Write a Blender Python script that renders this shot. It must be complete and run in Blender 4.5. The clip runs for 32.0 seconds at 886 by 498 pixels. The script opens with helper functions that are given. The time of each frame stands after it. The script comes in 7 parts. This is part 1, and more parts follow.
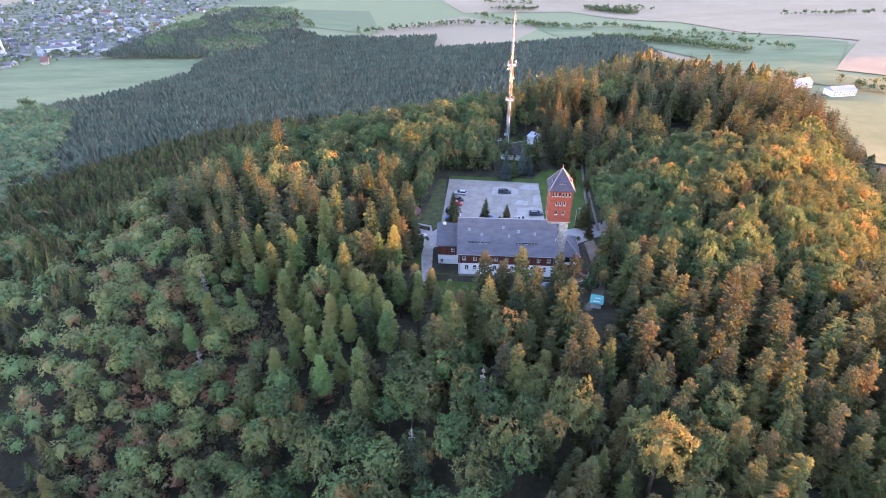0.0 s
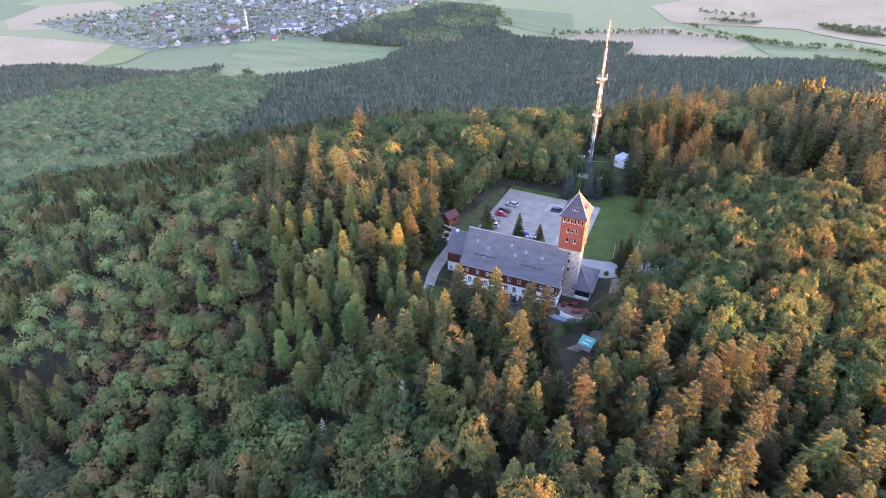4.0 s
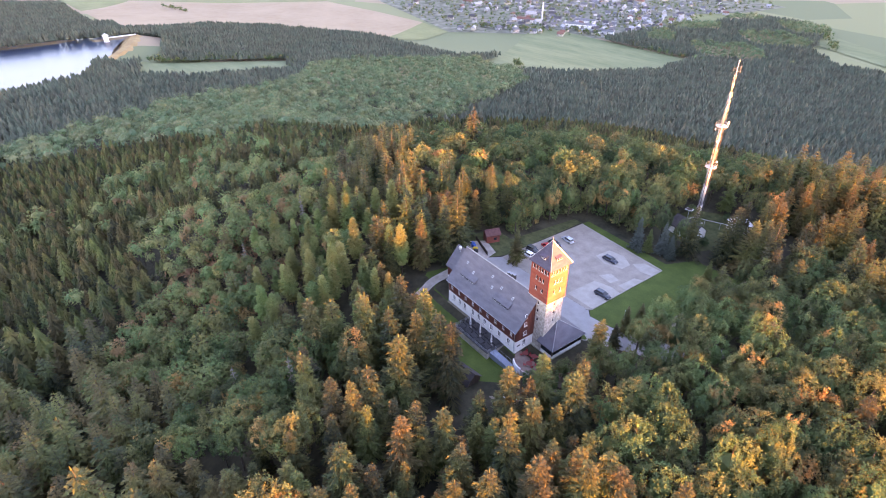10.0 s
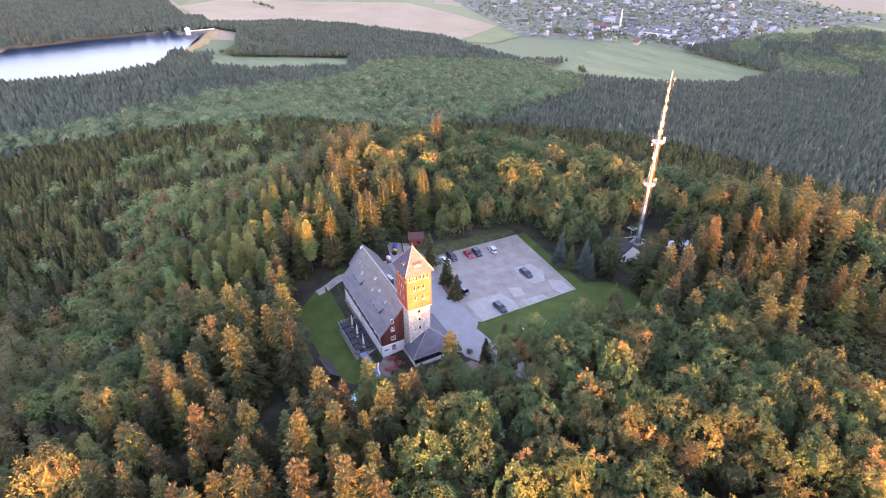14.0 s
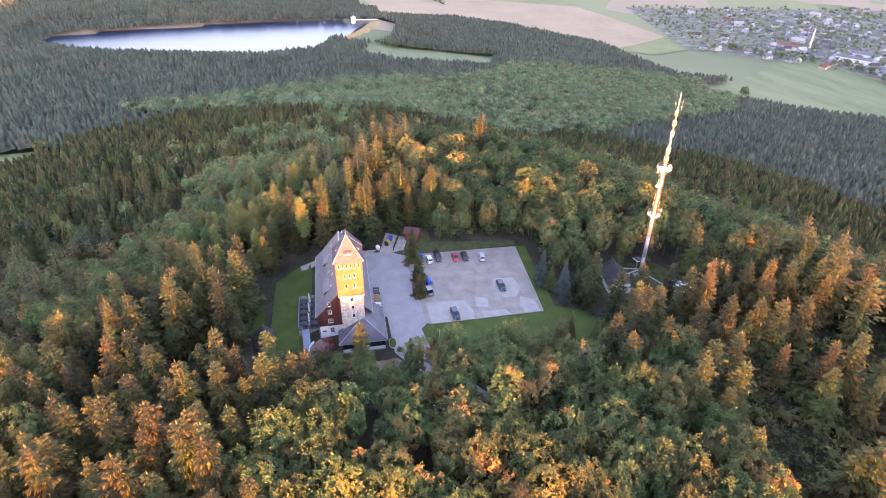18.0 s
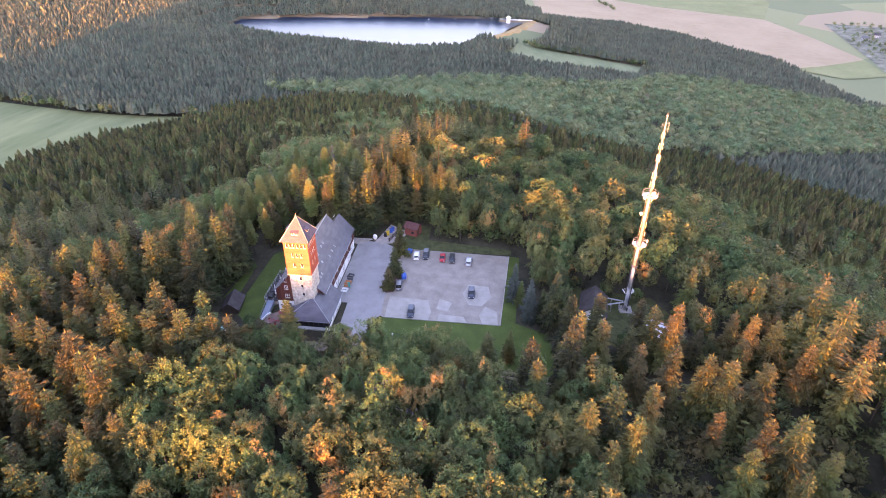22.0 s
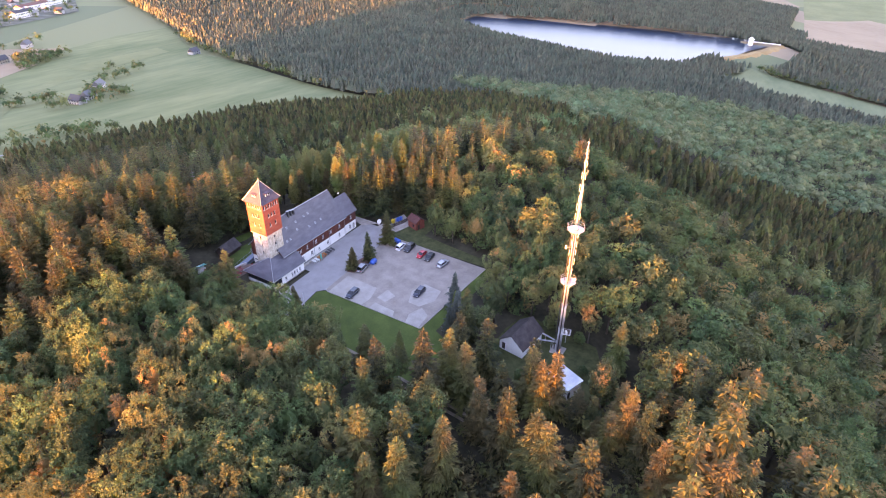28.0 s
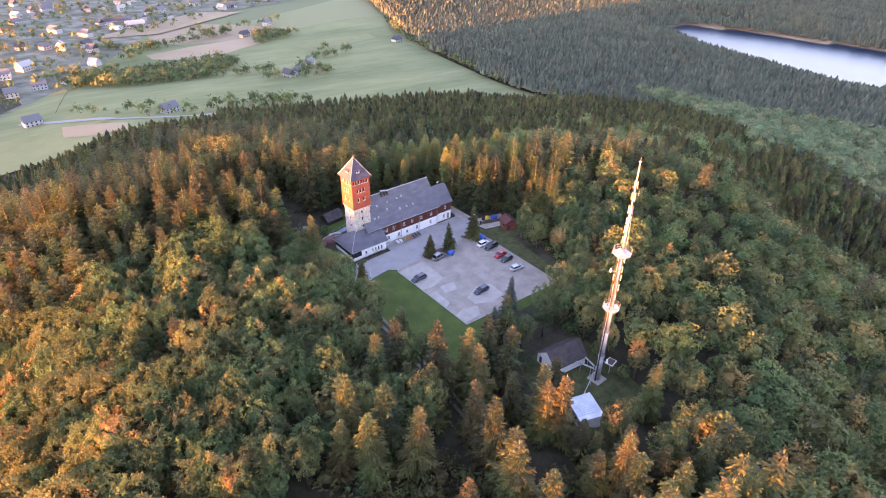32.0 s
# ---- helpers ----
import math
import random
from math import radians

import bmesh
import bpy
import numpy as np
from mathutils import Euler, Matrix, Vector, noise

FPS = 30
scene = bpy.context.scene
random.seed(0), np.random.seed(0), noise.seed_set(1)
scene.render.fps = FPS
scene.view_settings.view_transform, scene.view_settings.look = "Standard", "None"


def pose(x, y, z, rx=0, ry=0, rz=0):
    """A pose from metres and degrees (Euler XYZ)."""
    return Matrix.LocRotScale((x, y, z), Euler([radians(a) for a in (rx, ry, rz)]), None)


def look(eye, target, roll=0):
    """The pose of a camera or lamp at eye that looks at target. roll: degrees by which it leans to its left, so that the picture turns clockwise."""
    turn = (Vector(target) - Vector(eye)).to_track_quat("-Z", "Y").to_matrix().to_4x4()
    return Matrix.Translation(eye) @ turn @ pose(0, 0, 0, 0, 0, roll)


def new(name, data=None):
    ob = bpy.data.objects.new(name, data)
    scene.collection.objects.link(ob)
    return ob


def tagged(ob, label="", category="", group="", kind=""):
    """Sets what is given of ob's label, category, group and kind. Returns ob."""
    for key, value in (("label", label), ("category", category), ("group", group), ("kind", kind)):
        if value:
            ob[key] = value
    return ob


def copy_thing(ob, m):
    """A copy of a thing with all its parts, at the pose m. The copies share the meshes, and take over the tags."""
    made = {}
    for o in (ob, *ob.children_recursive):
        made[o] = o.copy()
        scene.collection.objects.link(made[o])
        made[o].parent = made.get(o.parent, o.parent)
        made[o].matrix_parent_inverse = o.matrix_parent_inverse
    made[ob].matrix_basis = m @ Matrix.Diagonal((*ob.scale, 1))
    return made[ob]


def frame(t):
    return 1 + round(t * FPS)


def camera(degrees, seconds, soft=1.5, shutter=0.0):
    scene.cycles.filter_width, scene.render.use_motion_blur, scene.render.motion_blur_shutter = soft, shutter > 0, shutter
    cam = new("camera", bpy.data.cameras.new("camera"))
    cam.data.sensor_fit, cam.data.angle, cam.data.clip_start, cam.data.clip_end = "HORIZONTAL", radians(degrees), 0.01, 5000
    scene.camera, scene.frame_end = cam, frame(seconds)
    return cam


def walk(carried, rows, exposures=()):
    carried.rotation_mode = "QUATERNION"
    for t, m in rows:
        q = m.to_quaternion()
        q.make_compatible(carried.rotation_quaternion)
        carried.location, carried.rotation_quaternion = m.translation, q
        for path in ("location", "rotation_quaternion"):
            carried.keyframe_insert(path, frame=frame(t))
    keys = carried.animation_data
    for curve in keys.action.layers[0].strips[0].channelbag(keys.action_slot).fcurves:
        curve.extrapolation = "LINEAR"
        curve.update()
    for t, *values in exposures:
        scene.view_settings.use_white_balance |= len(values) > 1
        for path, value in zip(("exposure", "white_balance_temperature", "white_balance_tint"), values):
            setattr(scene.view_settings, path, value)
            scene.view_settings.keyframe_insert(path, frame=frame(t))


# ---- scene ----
# camera and its flight round the hilltop
cam = camera(74.84, 32.0, 1.0)
PATH = [
    (0, -22.28, -143.13, 94.01, 57.40, 0.17, 3.81),
    (0.5, -16.51, -141.65, 93.74, 57.41, 0.00, 6.21),
    (1, -10.81, -140.14, 93.50, 57.39, -0.02, 8.19),
    (1.5, -5.24, -138.55, 93.33, 57.44, -0.04, 10.35),
    (2, 0.21, -136.85, 93.24, 57.39, 0.00, 12.46),
    (2.5, 5.56, -135.02, 93.27, 57.43, 0.07, 14.58),
    (4.5, 26.62, -127.00, 93.89, 57.45, 0.07, 27.99),
    (5, 31.75, -124.71, 94.26, 57.27, -0.29, 32.28),
    (5.5, 36.84, -122.07, 94.81, 57.18, -0.39, 36.44),
    (6, 41.69, -119.10, 95.39, 57.19, -0.33, 39.11),
    (6.5, 46.18, -115.76, 95.92, 57.12, -0.23, 42.28),
    (7, 50.48, -112.03, 96.36, 57.07, -0.20, 45.04),
    (7.5, 54.60, -107.94, 96.70, 57.09, -0.11, 48.01),
    (8, 58.62, -103.55, 96.95, 57.13, -0.05, 48.99),
    (8.5, 62.53, -98.94, 97.12, 57.10, 0.02, 49.48),
    (9, 66.29, -94.20, 97.23, 57.17, 0.09, 51.20),
    (9.5, 70.00, -89.35, 97.22, 57.22, 0.09, 52.53),
    (10, 73.57, -84.43, 97.16, 57.31, 0.11, 53.62),
    (10.5, 77.01, -79.43, 97.06, 57.33, 0.17, 54.59),
    (11, 80.35, -74.35, 97.00, 57.39, 0.18, 55.63),
    (11.5, 83.59, -69.24, 96.96, 57.41, 0.22, 56.64),
    (12, 86.70, -64.12, 96.92, 57.45, 0.24, 57.72),
    (12.5, 89.74, -58.97, 96.86, 57.47, 0.26, 58.69),
    (13, 92.67, -53.82, 96.76, 57.52, 0.29, 59.87),
    (13.5, 95.48, -48.67, 96.58, 57.55, 0.22, 61.08),
    (14, 98.13, -43.46, 96.39, 57.61, 0.21, 62.38),
    (14.5, 100.56, -38.12, 96.19, 57.62, 0.19, 64.44),
    (16.5, 109.00, -16.25, 95.82, 57.68, -0.10, 73.33),
    (17, 110.74, -10.68, 95.85, 57.70, -0.33, 75.45),
    (17.5, 112.23, -5.06, 95.93, 57.69, -0.36, 77.46),
    (18, 113.49, 0.63, 96.02, 57.69, -0.32, 79.41),
    (18.5, 114.51, 6.41, 96.06, 57.69, -0.27, 81.40),
    (19, 115.24, 12.24, 96.06, 57.66, -0.37, 83.42),
    (19.5, 115.64, 18.14, 96.05, 57.68, -0.31, 85.39),
    (20, 115.81, 24.04, 95.94, 57.66, -0.44, 87.49),
    (20.5, 115.82, 29.91, 95.81, 57.67, -0.30, 89.79),
    (21, 115.65, 35.75, 95.68, 57.67, -0.31, 92.14),
    (21.5, 115.31, 41.56, 95.61, 57.69, -0.24, 94.33),
    (22, 114.77, 47.28, 95.58, 57.68, -0.28, 96.33),
    (22.5, 114.06, 52.93, 95.54, 57.69, -0.31, 98.21),
    (23, 113.20, 58.46, 95.49, 57.71, -0.31, 100.11),
    (23.5, 112.20, 63.98, 95.46, 57.75, -0.33, 101.14),
    (24, 111.07, 69.54, 95.39, 57.80, -0.36, 103.07),
    (24.5, 109.79, 75.14, 95.30, 57.83, -0.39, 105.34),
    (25, 108.24, 80.68, 95.19, 57.85, -0.41, 107.73),
    (25.5, 106.37, 86.09, 95.11, 57.86, -0.46, 110.13),
    (27.5, 96.81, 107.13, 94.85, 57.94, -0.45, 119.24),
    (28, 94.07, 112.19, 94.72, 57.99, -0.47, 120.91),
    (28.5, 90.98, 117.16, 94.61, 58.05, -0.42, 123.27),
    (29, 87.73, 121.94, 94.51, 58.03, -0.39, 125.45),
    (29.5, 84.57, 126.24, 94.53, 58.04, -0.51, 127.33),
    (30, 81.90, 129.58, 94.58, 57.99, -0.54, 129.37),
    (30.5, 79.83, 131.81, 94.64, 57.97, -0.54, 132.96),
    (31, 78.33, 133.14, 94.70, 57.87, -0.54, 136.06),
    (31.5, 77.26, 133.79, 94.73, 57.83, -0.43, 138.13),
    (32, 76.41, 134.31, 94.70, 57.81, -0.32, 141.02),
]
walk(cam, [(row[0], pose(*row[1:])) for row in PATH], [(0, 4.9, 6950, 43), (6, 4.92, 7550, 48), (10, 4.92, 7900, 51), (20, 4.84, 7950, 53), (32, 4.75, 7850, 52)])
# path ends

# ---------------------------------------------------------------- light
SUN_FROM = Vector((0.99, 0.03, 0.0)).normalized()
SUN_ELEV = radians(1.9)
world = bpy.data.worlds.new("world")
scene.world = world
world.use_nodes = True
wn = world.node_tree.nodes
sky = wn.new("ShaderNodeTexSky")
sky.sky_type, sky.sun_disc = "NISHITA", False
sky.sun_elevation = SUN_ELEV
sky.sun_rotation = math.atan2(SUN_FROM.x, SUN_FROM.y)
sky.altitude, sky.dust_density, sky.ozone_density = 800, 0.6, 2.0
wn["Background"].inputs[1].default_value = 0.15
world.node_tree.links.new(sky.outputs[0], wn["Background"].inputs[0])
sun_data = bpy.data.lights.new("sun", "SUN")
sun_data.energy, sun_data.angle, sun_data.color = 2.5, radians(0.6), (1.0, 0.42, 0.095)
sun = new("sun", sun_data)
sun_dir = Vector((SUN_FROM.x * math.cos(SUN_ELEV), SUN_FROM.y * math.cos(SUN_ELEV), math.sin(SUN_ELEV)))
sun.matrix_world = look(sun_dir * 900, (0, 0, 0))


# ---------------------------------------------------------------- materials
def material(name, rough=0.8, metal=0.0, spec=0.3):
    m = bpy.data.materials.new(name)
    m.use_nodes = True
    b = m.node_tree.nodes["Principled BSDF"]
    b.inputs["Roughness"].default_value = rough
    b.inputs["Metallic"].default_value = metal
    b.inputs["Specular IOR Level"].default_value = spec
    return m, m.node_tree.nodes, m.node_tree.links, b


def mottled(name, dark, light, scale=1.0, fine=8.0, rough=0.8, bump=0.2, metal=0.0, detail=6.0, stretch=(1, 1, 1), spec=0.3):
    """Two colours mixed by coarse and fine noise in metres, with a fine relief."""
    m, n, l, b = material(name, rough, metal, spec)
    tc, mp = n.new("ShaderNodeTexCoord"), n.new("ShaderNodeMapping")
    mp.inputs["Scale"].default_value = stretch
    geo = n.new("ShaderNodeNewGeometry")
    l.new(geo.outputs["Position"], mp.inputs["Vector"])
    a, c, mix, ramp = n.new("ShaderNodeTexNoise"), n.new("ShaderNodeTexNoise"), n.new("ShaderNodeMath"), n.new("ShaderNodeMixRGB")
    a.inputs["Scale"].default_value, a.inputs["Detail"].default_value = 1.0 / scale, detail
    c.inputs["Scale"].default_value, c.inputs["Detail"].default_value = fine, 3.0
    mix.operation = "MULTIPLY_ADD"
    mix.inputs[1].default_value = 0.45
    stretch_out = n.new("ShaderNodeMapRange")
    stretch_out.inputs[1].default_value, stretch_out.inputs[2].default_value = 0.5, 1.0
    l.new(mp.outputs[0], a.inputs["Vector"])
    l.new(mp.outputs[0], c.inputs["Vector"])
    l.new(c.outputs["Fac"], mix.inputs[0])
    l.new(a.outputs["Fac"], mix.inputs[2])
    l.new(mix.outputs[0], stretch_out.inputs[0])
    ramp.inputs[1].default_value, ramp.inputs[2].default_value = (*dark, 1), (*light, 1)
    l.new(stretch_out.outputs[0], ramp.inputs[0])
    l.new(ramp.outputs[0], b.inputs["Base Color"])
    if bump:
        bp = n.new("ShaderNodeBump")
        bp.inputs["Strength"].default_value, bp.inputs["Distance"].default_value = bump, 0.05
        l.new(c.outputs["Fac"], bp.inputs["Height"])
        l.new(bp.outputs[0], b.inputs["Normal"])
    return m


def plain(name, colour, rough=0.6, metal=0.0, spec=0.4):
    """A small thing's paint, with slight dirt."""
    d = tuple(v * 0.8 for v in colour)
    return mottled(name, d, colour, 0.7, 6.0, rough, 0.05, metal, spec=spec)


def foliage(name, dark, light, autumn=None, share=0.0, grow=7.0):
    """Leaves: colour changes from tree to tree, from clump to clump and from leaf to leaf; some light passes through."""
    m, n, l, b = material(name, 0.65, 0.0, 0.2)
    geo, info = n.new("ShaderNodeNewGeometry"), n.new("ShaderNodeObjectInfo")
    big, small = n.new("ShaderNodeTexNoise"), n.new("ShaderNodeTexNoise")
    big.inputs["Scale"].default_value, big.inputs["Detail"].default_value = 1.0 / grow, 1.0
    small.inputs["Scale"].default_value, small.inputs["Detail"].default_value = 0.9, 4.0
    l.new(geo.outputs["Position"], big.inputs["Vector"])
    l.new(geo.outputs["Position"], small.inputs["Vector"])
    s1, s2, s3 = n.new("ShaderNodeMath"), n.new("ShaderNodeMath"), n.new("ShaderNodeMath")
    for s, k in ((s1, 0.95), (s2, 0.22), (s3, 0.52)):
        s.operation = "MULTIPLY_ADD"
        s.inputs[1].default_value = k
    l.new(big.outputs["Fac"], s1.inputs[0])
    l.new(small.outputs["Fac"], s1.inputs[2])
    l.new(geo.outputs["Random Per Island"], s2.inputs[0])
    l.new(s1.outputs[0], s2.inputs[2])
    # every tree has a shade of its own: joined ones by their tint, single ones by chance
    tint, both, own = n.new("ShaderNodeAttribute"), n.new("ShaderNodeMath"), n.new("ShaderNodeMath")
    tint.attribute_name = "tint"
    own.operation = "FRACT"
    l.new(info.outputs["Random"], both.inputs[0])
    l.new(tint.outputs["Fac"], both.inputs[1])
    l.new(both.outputs[0], own.inputs[0])
    l.new(own.outputs[0], s3.inputs[0])
    l.new(s2.outputs[0], s3.inputs[2])
    rng = n.new("ShaderNodeMapRange")
    rng.inputs[1].default_value, rng.inputs[2].default_value = 0.86, 1.86
    l.new(s3.outputs[0], rng.inputs[0])
    mix = n.new("ShaderNodeMixRGB")
    mix.inputs[1].default_value, mix.inputs[2].default_value = (*dark, 1), (*light, 1)
    l.new(rng.outputs[0], mix.inputs[0])
    # each crown leans to a bluer or a yellower green
    hue, lean, span = n.new("ShaderNodeHueSaturation"), n.new("ShaderNodeTexNoise"), n.new("ShaderNodeMapRange")
    lean.inputs["Scale"].default_value, lean.inputs["Detail"].default_value = 0.8 / grow, 1.0
    span.inputs[1].default_value, span.inputs[2].default_value = 0.3, 0.7
    span.inputs[3].default_value, span.inputs[4].default_value = 0.445, 0.555
    shift = n.new("ShaderNodeVectorMath")
    shift.inputs[1].default_value = (91.0, 23.0, 47.0)
    l.new(geo.outputs["Position"], shift.inputs[0])
    l.new(shift.outputs[0], lean.inputs["Vector"])
    far, mid = n.new("ShaderNodeMath"), n.new("ShaderNodeMath")
    far.operation, mid.operation = "MULTIPLY", "MULTIPLY_ADD"
    far.inputs[1].default_value, mid.inputs[1].default_value, mid.inputs[2].default_value = 7.31, 0.4, -0.2
    turned = n.new("ShaderNodeMath")
    turned.operation = "FRACT"
    sum_ = n.new("ShaderNodeMath")
    l.new(own.outputs[0], far.inputs[0])
    l.new(far.outputs[0], turned.inputs[0])
    l.new(turned.outputs[0], mid.inputs[0])
    l.new(mid.outputs[0], sum_.inputs[0])
    l.new(lean.outputs["Fac"], sum_.inputs[1])
    l.new(sum_.outputs[0], span.inputs[0])
    l.new(span.outputs[0], hue.inputs["Hue"])
    l.new(mix.outputs[0], hue.inputs["Color"])
    out = hue.outputs[0]
    if autumn:
        turn, gate, mix2 = n.new("ShaderNodeTexNoise"), n.new("ShaderNodeMapRange"), n.new("ShaderNodeMixRGB")
        turn.inputs["Scale"].default_value, turn.inputs["Detail"].default_value = 0.13, 1.0
        gate.inputs[1].default_value, gate.inputs[2].default_value = 0.66 - share, 0.72 - share
        off = n.new("ShaderNodeVectorMath")
        off.inputs[1].default_value = (37.0, 11.0, 5.0)
        l.new(geo.outputs["Position"], off.inputs[0])
        l.new(off.outputs[0], turn.inputs["Vector"])
        l.new(turn.outputs["Fac"], gate.inputs[0])
        l.new(gate.outputs[0], mix2.inputs[0])
        l.new(out, mix2.inputs[1])
        mix2.inputs[2].default_value = (*autumn, 1)
        out = mix2.outputs[0]
    l.new(out, b.inputs["Base Color"])
    tr, add = n.new("ShaderNodeBsdfTranslucent"), n.new("ShaderNodeMixShader")
    add.inputs[0].default_value = 0.38
    l.new(out, tr.inputs["Color"])
    l.new(b.outputs[0], add.inputs[1])
    l.new(tr.outputs[0], add.inputs[2])
    l.new(add.outputs[0], n["Material Output"].inputs["Surface"])
    return m


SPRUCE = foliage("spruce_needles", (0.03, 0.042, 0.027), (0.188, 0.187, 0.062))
LARCH = foliage("larch_needles", (0.105, 0.14, 0.052), (0.245, 0.295, 0.1))
LEAF = foliage("broad_leaves", (0.045, 0.07, 0.034), (0.165, 0.21, 0.078), (0.3, 0.2, 0.08), 0.03, 5.0)
PALE_LEAF = foliage("pale_leaves", (0.08, 0.115, 0.052), (0.25, 0.305, 0.12), (0.28, 0.18, 0.09), 0.05, 4.0)
BEECH = foliage("beech_leaves", (0.072, 0.11, 0.058), (0.215, 0.275, 0.138), None, 0, 12.0)
# distance haze is put into this colour: paler and bluer than SPRUCE
HAZED_SPRUCE = foliage("hazed_spruce_needles", (0.07, 0.09, 0.066), (0.168, 0.198, 0.143), None, 0, 25.0)
SHRUB = foliage("shrub_leaves", (0.08, 0.075, 0.045), (0.21, 0.19, 0.095), (0.26, 0.14, 0.08), 0.1, 4.0)
SILVER = foliage("silver_spruce_needles", (0.075, 0.1, 0.086), (0.16, 0.19, 0.165))
BARK = mottled("bark", (0.035, 0.028, 0.022), (0.11, 0.09, 0.07), 0.5, 5, 0.9, 0.4, stretch=(3, 3, 0.6))
DEADWOOD = mottled("dead_wood", (0.12, 0.105, 0.09), (0.3, 0.27, 0.24), 0.5, 5, 0.9, 0.2)
FLOOR = mottled("forest_floor", (0.02, 0.02, 0.012), (0.07, 0.06, 0.035), 6.0, 0.9, 0.95, 0.5)
# past the forest the land is open: a patchwork of pale fields and woods
_n, _l = FLOOR.node_tree.nodes, FLOOR.node_tree.links
_b = _n["Principled BSDF"]
_geo, _len, _cells, _far, _mix = _n.new("ShaderNodeNewGeometry"), _n.new("ShaderNodeVectorMath"), _n.new("ShaderNodeTexVoronoi"), _n.new("ShaderNodeMapRange"), _n.new("ShaderNodeMixRGB")
_ramp = _n.new("ShaderNodeValToRGB")
_len.operation = "LENGTH"
_cells.inputs["Scale"].default_value = 0.0035
_far.inputs[1].default_value, _far.inputs[2].default_value = 600.0, 680.0
_ramp.color_ramp.interpolation = "CONSTANT"
_ramp.color_ramp.elements[0].color, _ramp.color_ramp.elements[1].color = (0.2, 0.205, 0.1, 1), (0.14, 0.16, 0.08, 1)
_ramp.color_ramp.elements[1].position = 0.7
_e = _ramp.color_ramp.elements.new(0.4)
_e.color = (0.3, 0.22, 0.14, 1)
_l.new(_geo.outputs["Position"], _len.inputs[0])
_l.new(_geo.outputs["Position"], _cells.inputs["Vector"])
_l.new(_len.outputs["Value"], _far.inputs[0])
_l.new(_cells.outputs["Color"], _ramp.inputs[0])
_l.new(_b.inputs["Base Color"].links[0].from_socket, _mix.inputs[1])
_l.new(_ramp.outputs[0], _mix.inputs[2])
_l.new(_far.outputs[0], _mix.inputs[0])
_l.new(_mix.outputs[0], _b.inputs["Base Color"])
ROUGH_GRASS = mottled("rough_grass", (0.035, 0.045, 0.016), (0.09, 0.095, 0.035), 2.0, 1.5, 0.95, 0.6)
LAWN = mottled("lawn", (0.036, 0.062, 0.012), (0.075, 0.112, 0.022), 5.0, 2.5, 0.95, 0.5)
LOT = mottled("worn_asphalt", (0.215, 0.18, 0.152), (0.335, 0.285, 0.243), 3.5, 3.0, 0.9, 0.15)
SLAB = mottled("pale_concrete", (0.295, 0.262, 0.228), (0.39, 0.35, 0.308), 2.0, 3.0, 0.9, 0.1)
ROAD = mottled("road_asphalt", (0.235, 0.222, 0.215), (0.31, 0.295, 0.285), 3.0, 4.0, 0.9, 0.1)
GRAVEL = mottled("gravel", (0.25, 0.21, 0.18), (0.42, 0.37, 0.33), 1.5, 6.0, 0.95, 0.5)
DIRT = mottled("dirt_track", (0.12, 0.1, 0.075), (0.24, 0.2, 0.15), 2.0, 3.0, 0.95, 0.4)
MEADOW = mottled("far_meadow", (0.105, 0.135, 0.062), (0.195, 0.21, 0.104), 40.0, 0.15, 0.95, 0.0, stretch=(0.25, 1, 1))
WHEAT = mottled("stubble_field", (0.29, 0.203, 0.125), (0.37, 0.266, 0.17), 120.0, 0.06, 0.95, 0.0)
GREEN_MEADOW = mottled("green_meadow", (0.105, 0.135, 0.055), (0.215, 0.222, 0.1), 40.0, 0.15, 0.95, 0.0, stretch=(0.25, 1, 1))
PASTURE = mottled("far_pasture", (0.15, 0.165, 0.068), (0.22, 0.222, 0.1), 70.0, 0.1, 0.95, 0.0)
TOWNLAND = mottled("garden_land", (0.06, 0.065, 0.04), (0.26, 0.25, 0.19), 22.0, 0.08, 0.95, 0.0)
SLATE = mottled("slate_roof", (0.06, 0.057, 0.07), (0.108, 0.104, 0.124), 2.5, 5.0, 0.55, 0.25, stretch=(1, 1, 3), spec=0.5)
TOWER_SLATE = mottled("tower_slate", (0.042, 0.043, 0.066), (0.075, 0.074, 0.105), 1.2, 6.0, 0.75, 0.2, stretch=(1, 1, 3), spec=0.2)
PLASTER = mottled("white_plaster", (0.74, 0.72, 0.69), (0.86, 0.85, 0.83), 3.0, 2.0, 0.85, 0.05)
CLAD = mottled("red_brown_cladding", (0.075, 0.02, 0.014), (0.15, 0.045, 0.03), 1.5, 6.0, 0.6, 0.2, stretch=(4, 4, 0.4))
BRICK = mottled("red_shingle_cladding", (0.19, 0.045, 0.03), (0.3, 0.08, 0.052), 2.0, 5.0, 0.75, 0.3, stretch=(1, 1, 3))
STONE = mottled("rubble_stone", (0.24, 0.21, 0.18), (0.6, 0.54, 0.47), 0.7, 2.2, 0.9, 0.8)
GALV = mottled("galvanised_steel", (0.3, 0.3, 0.31), (0.43, 0.43, 0.43), 1.0, 5.0, 0.5, 0.05, 0.3)
TIMBER = mottled("dark_timber", (0.035, 0.024, 0.018), (0.085, 0.06, 0.045), 0.8, 5.0, 0.8, 0.3, stretch=(4, 4, 0.5))
WHITE = plain("white_paint", (0.8, 0.79, 0.77), 0.5)
GLASS_DARK, _n, _l, _b = material("window_glass", 0.12, 0.0, 0.25)
_b.inputs["Base Color"].default_value = (0.02, 0.024, 0.03, 1)
WATER, _n, _l, _b = material("reservoir_water", 0.28, 0.0, 0.3)
_b.inputs["Base Color"].default_value = (0.02, 0.035, 0.06, 1)
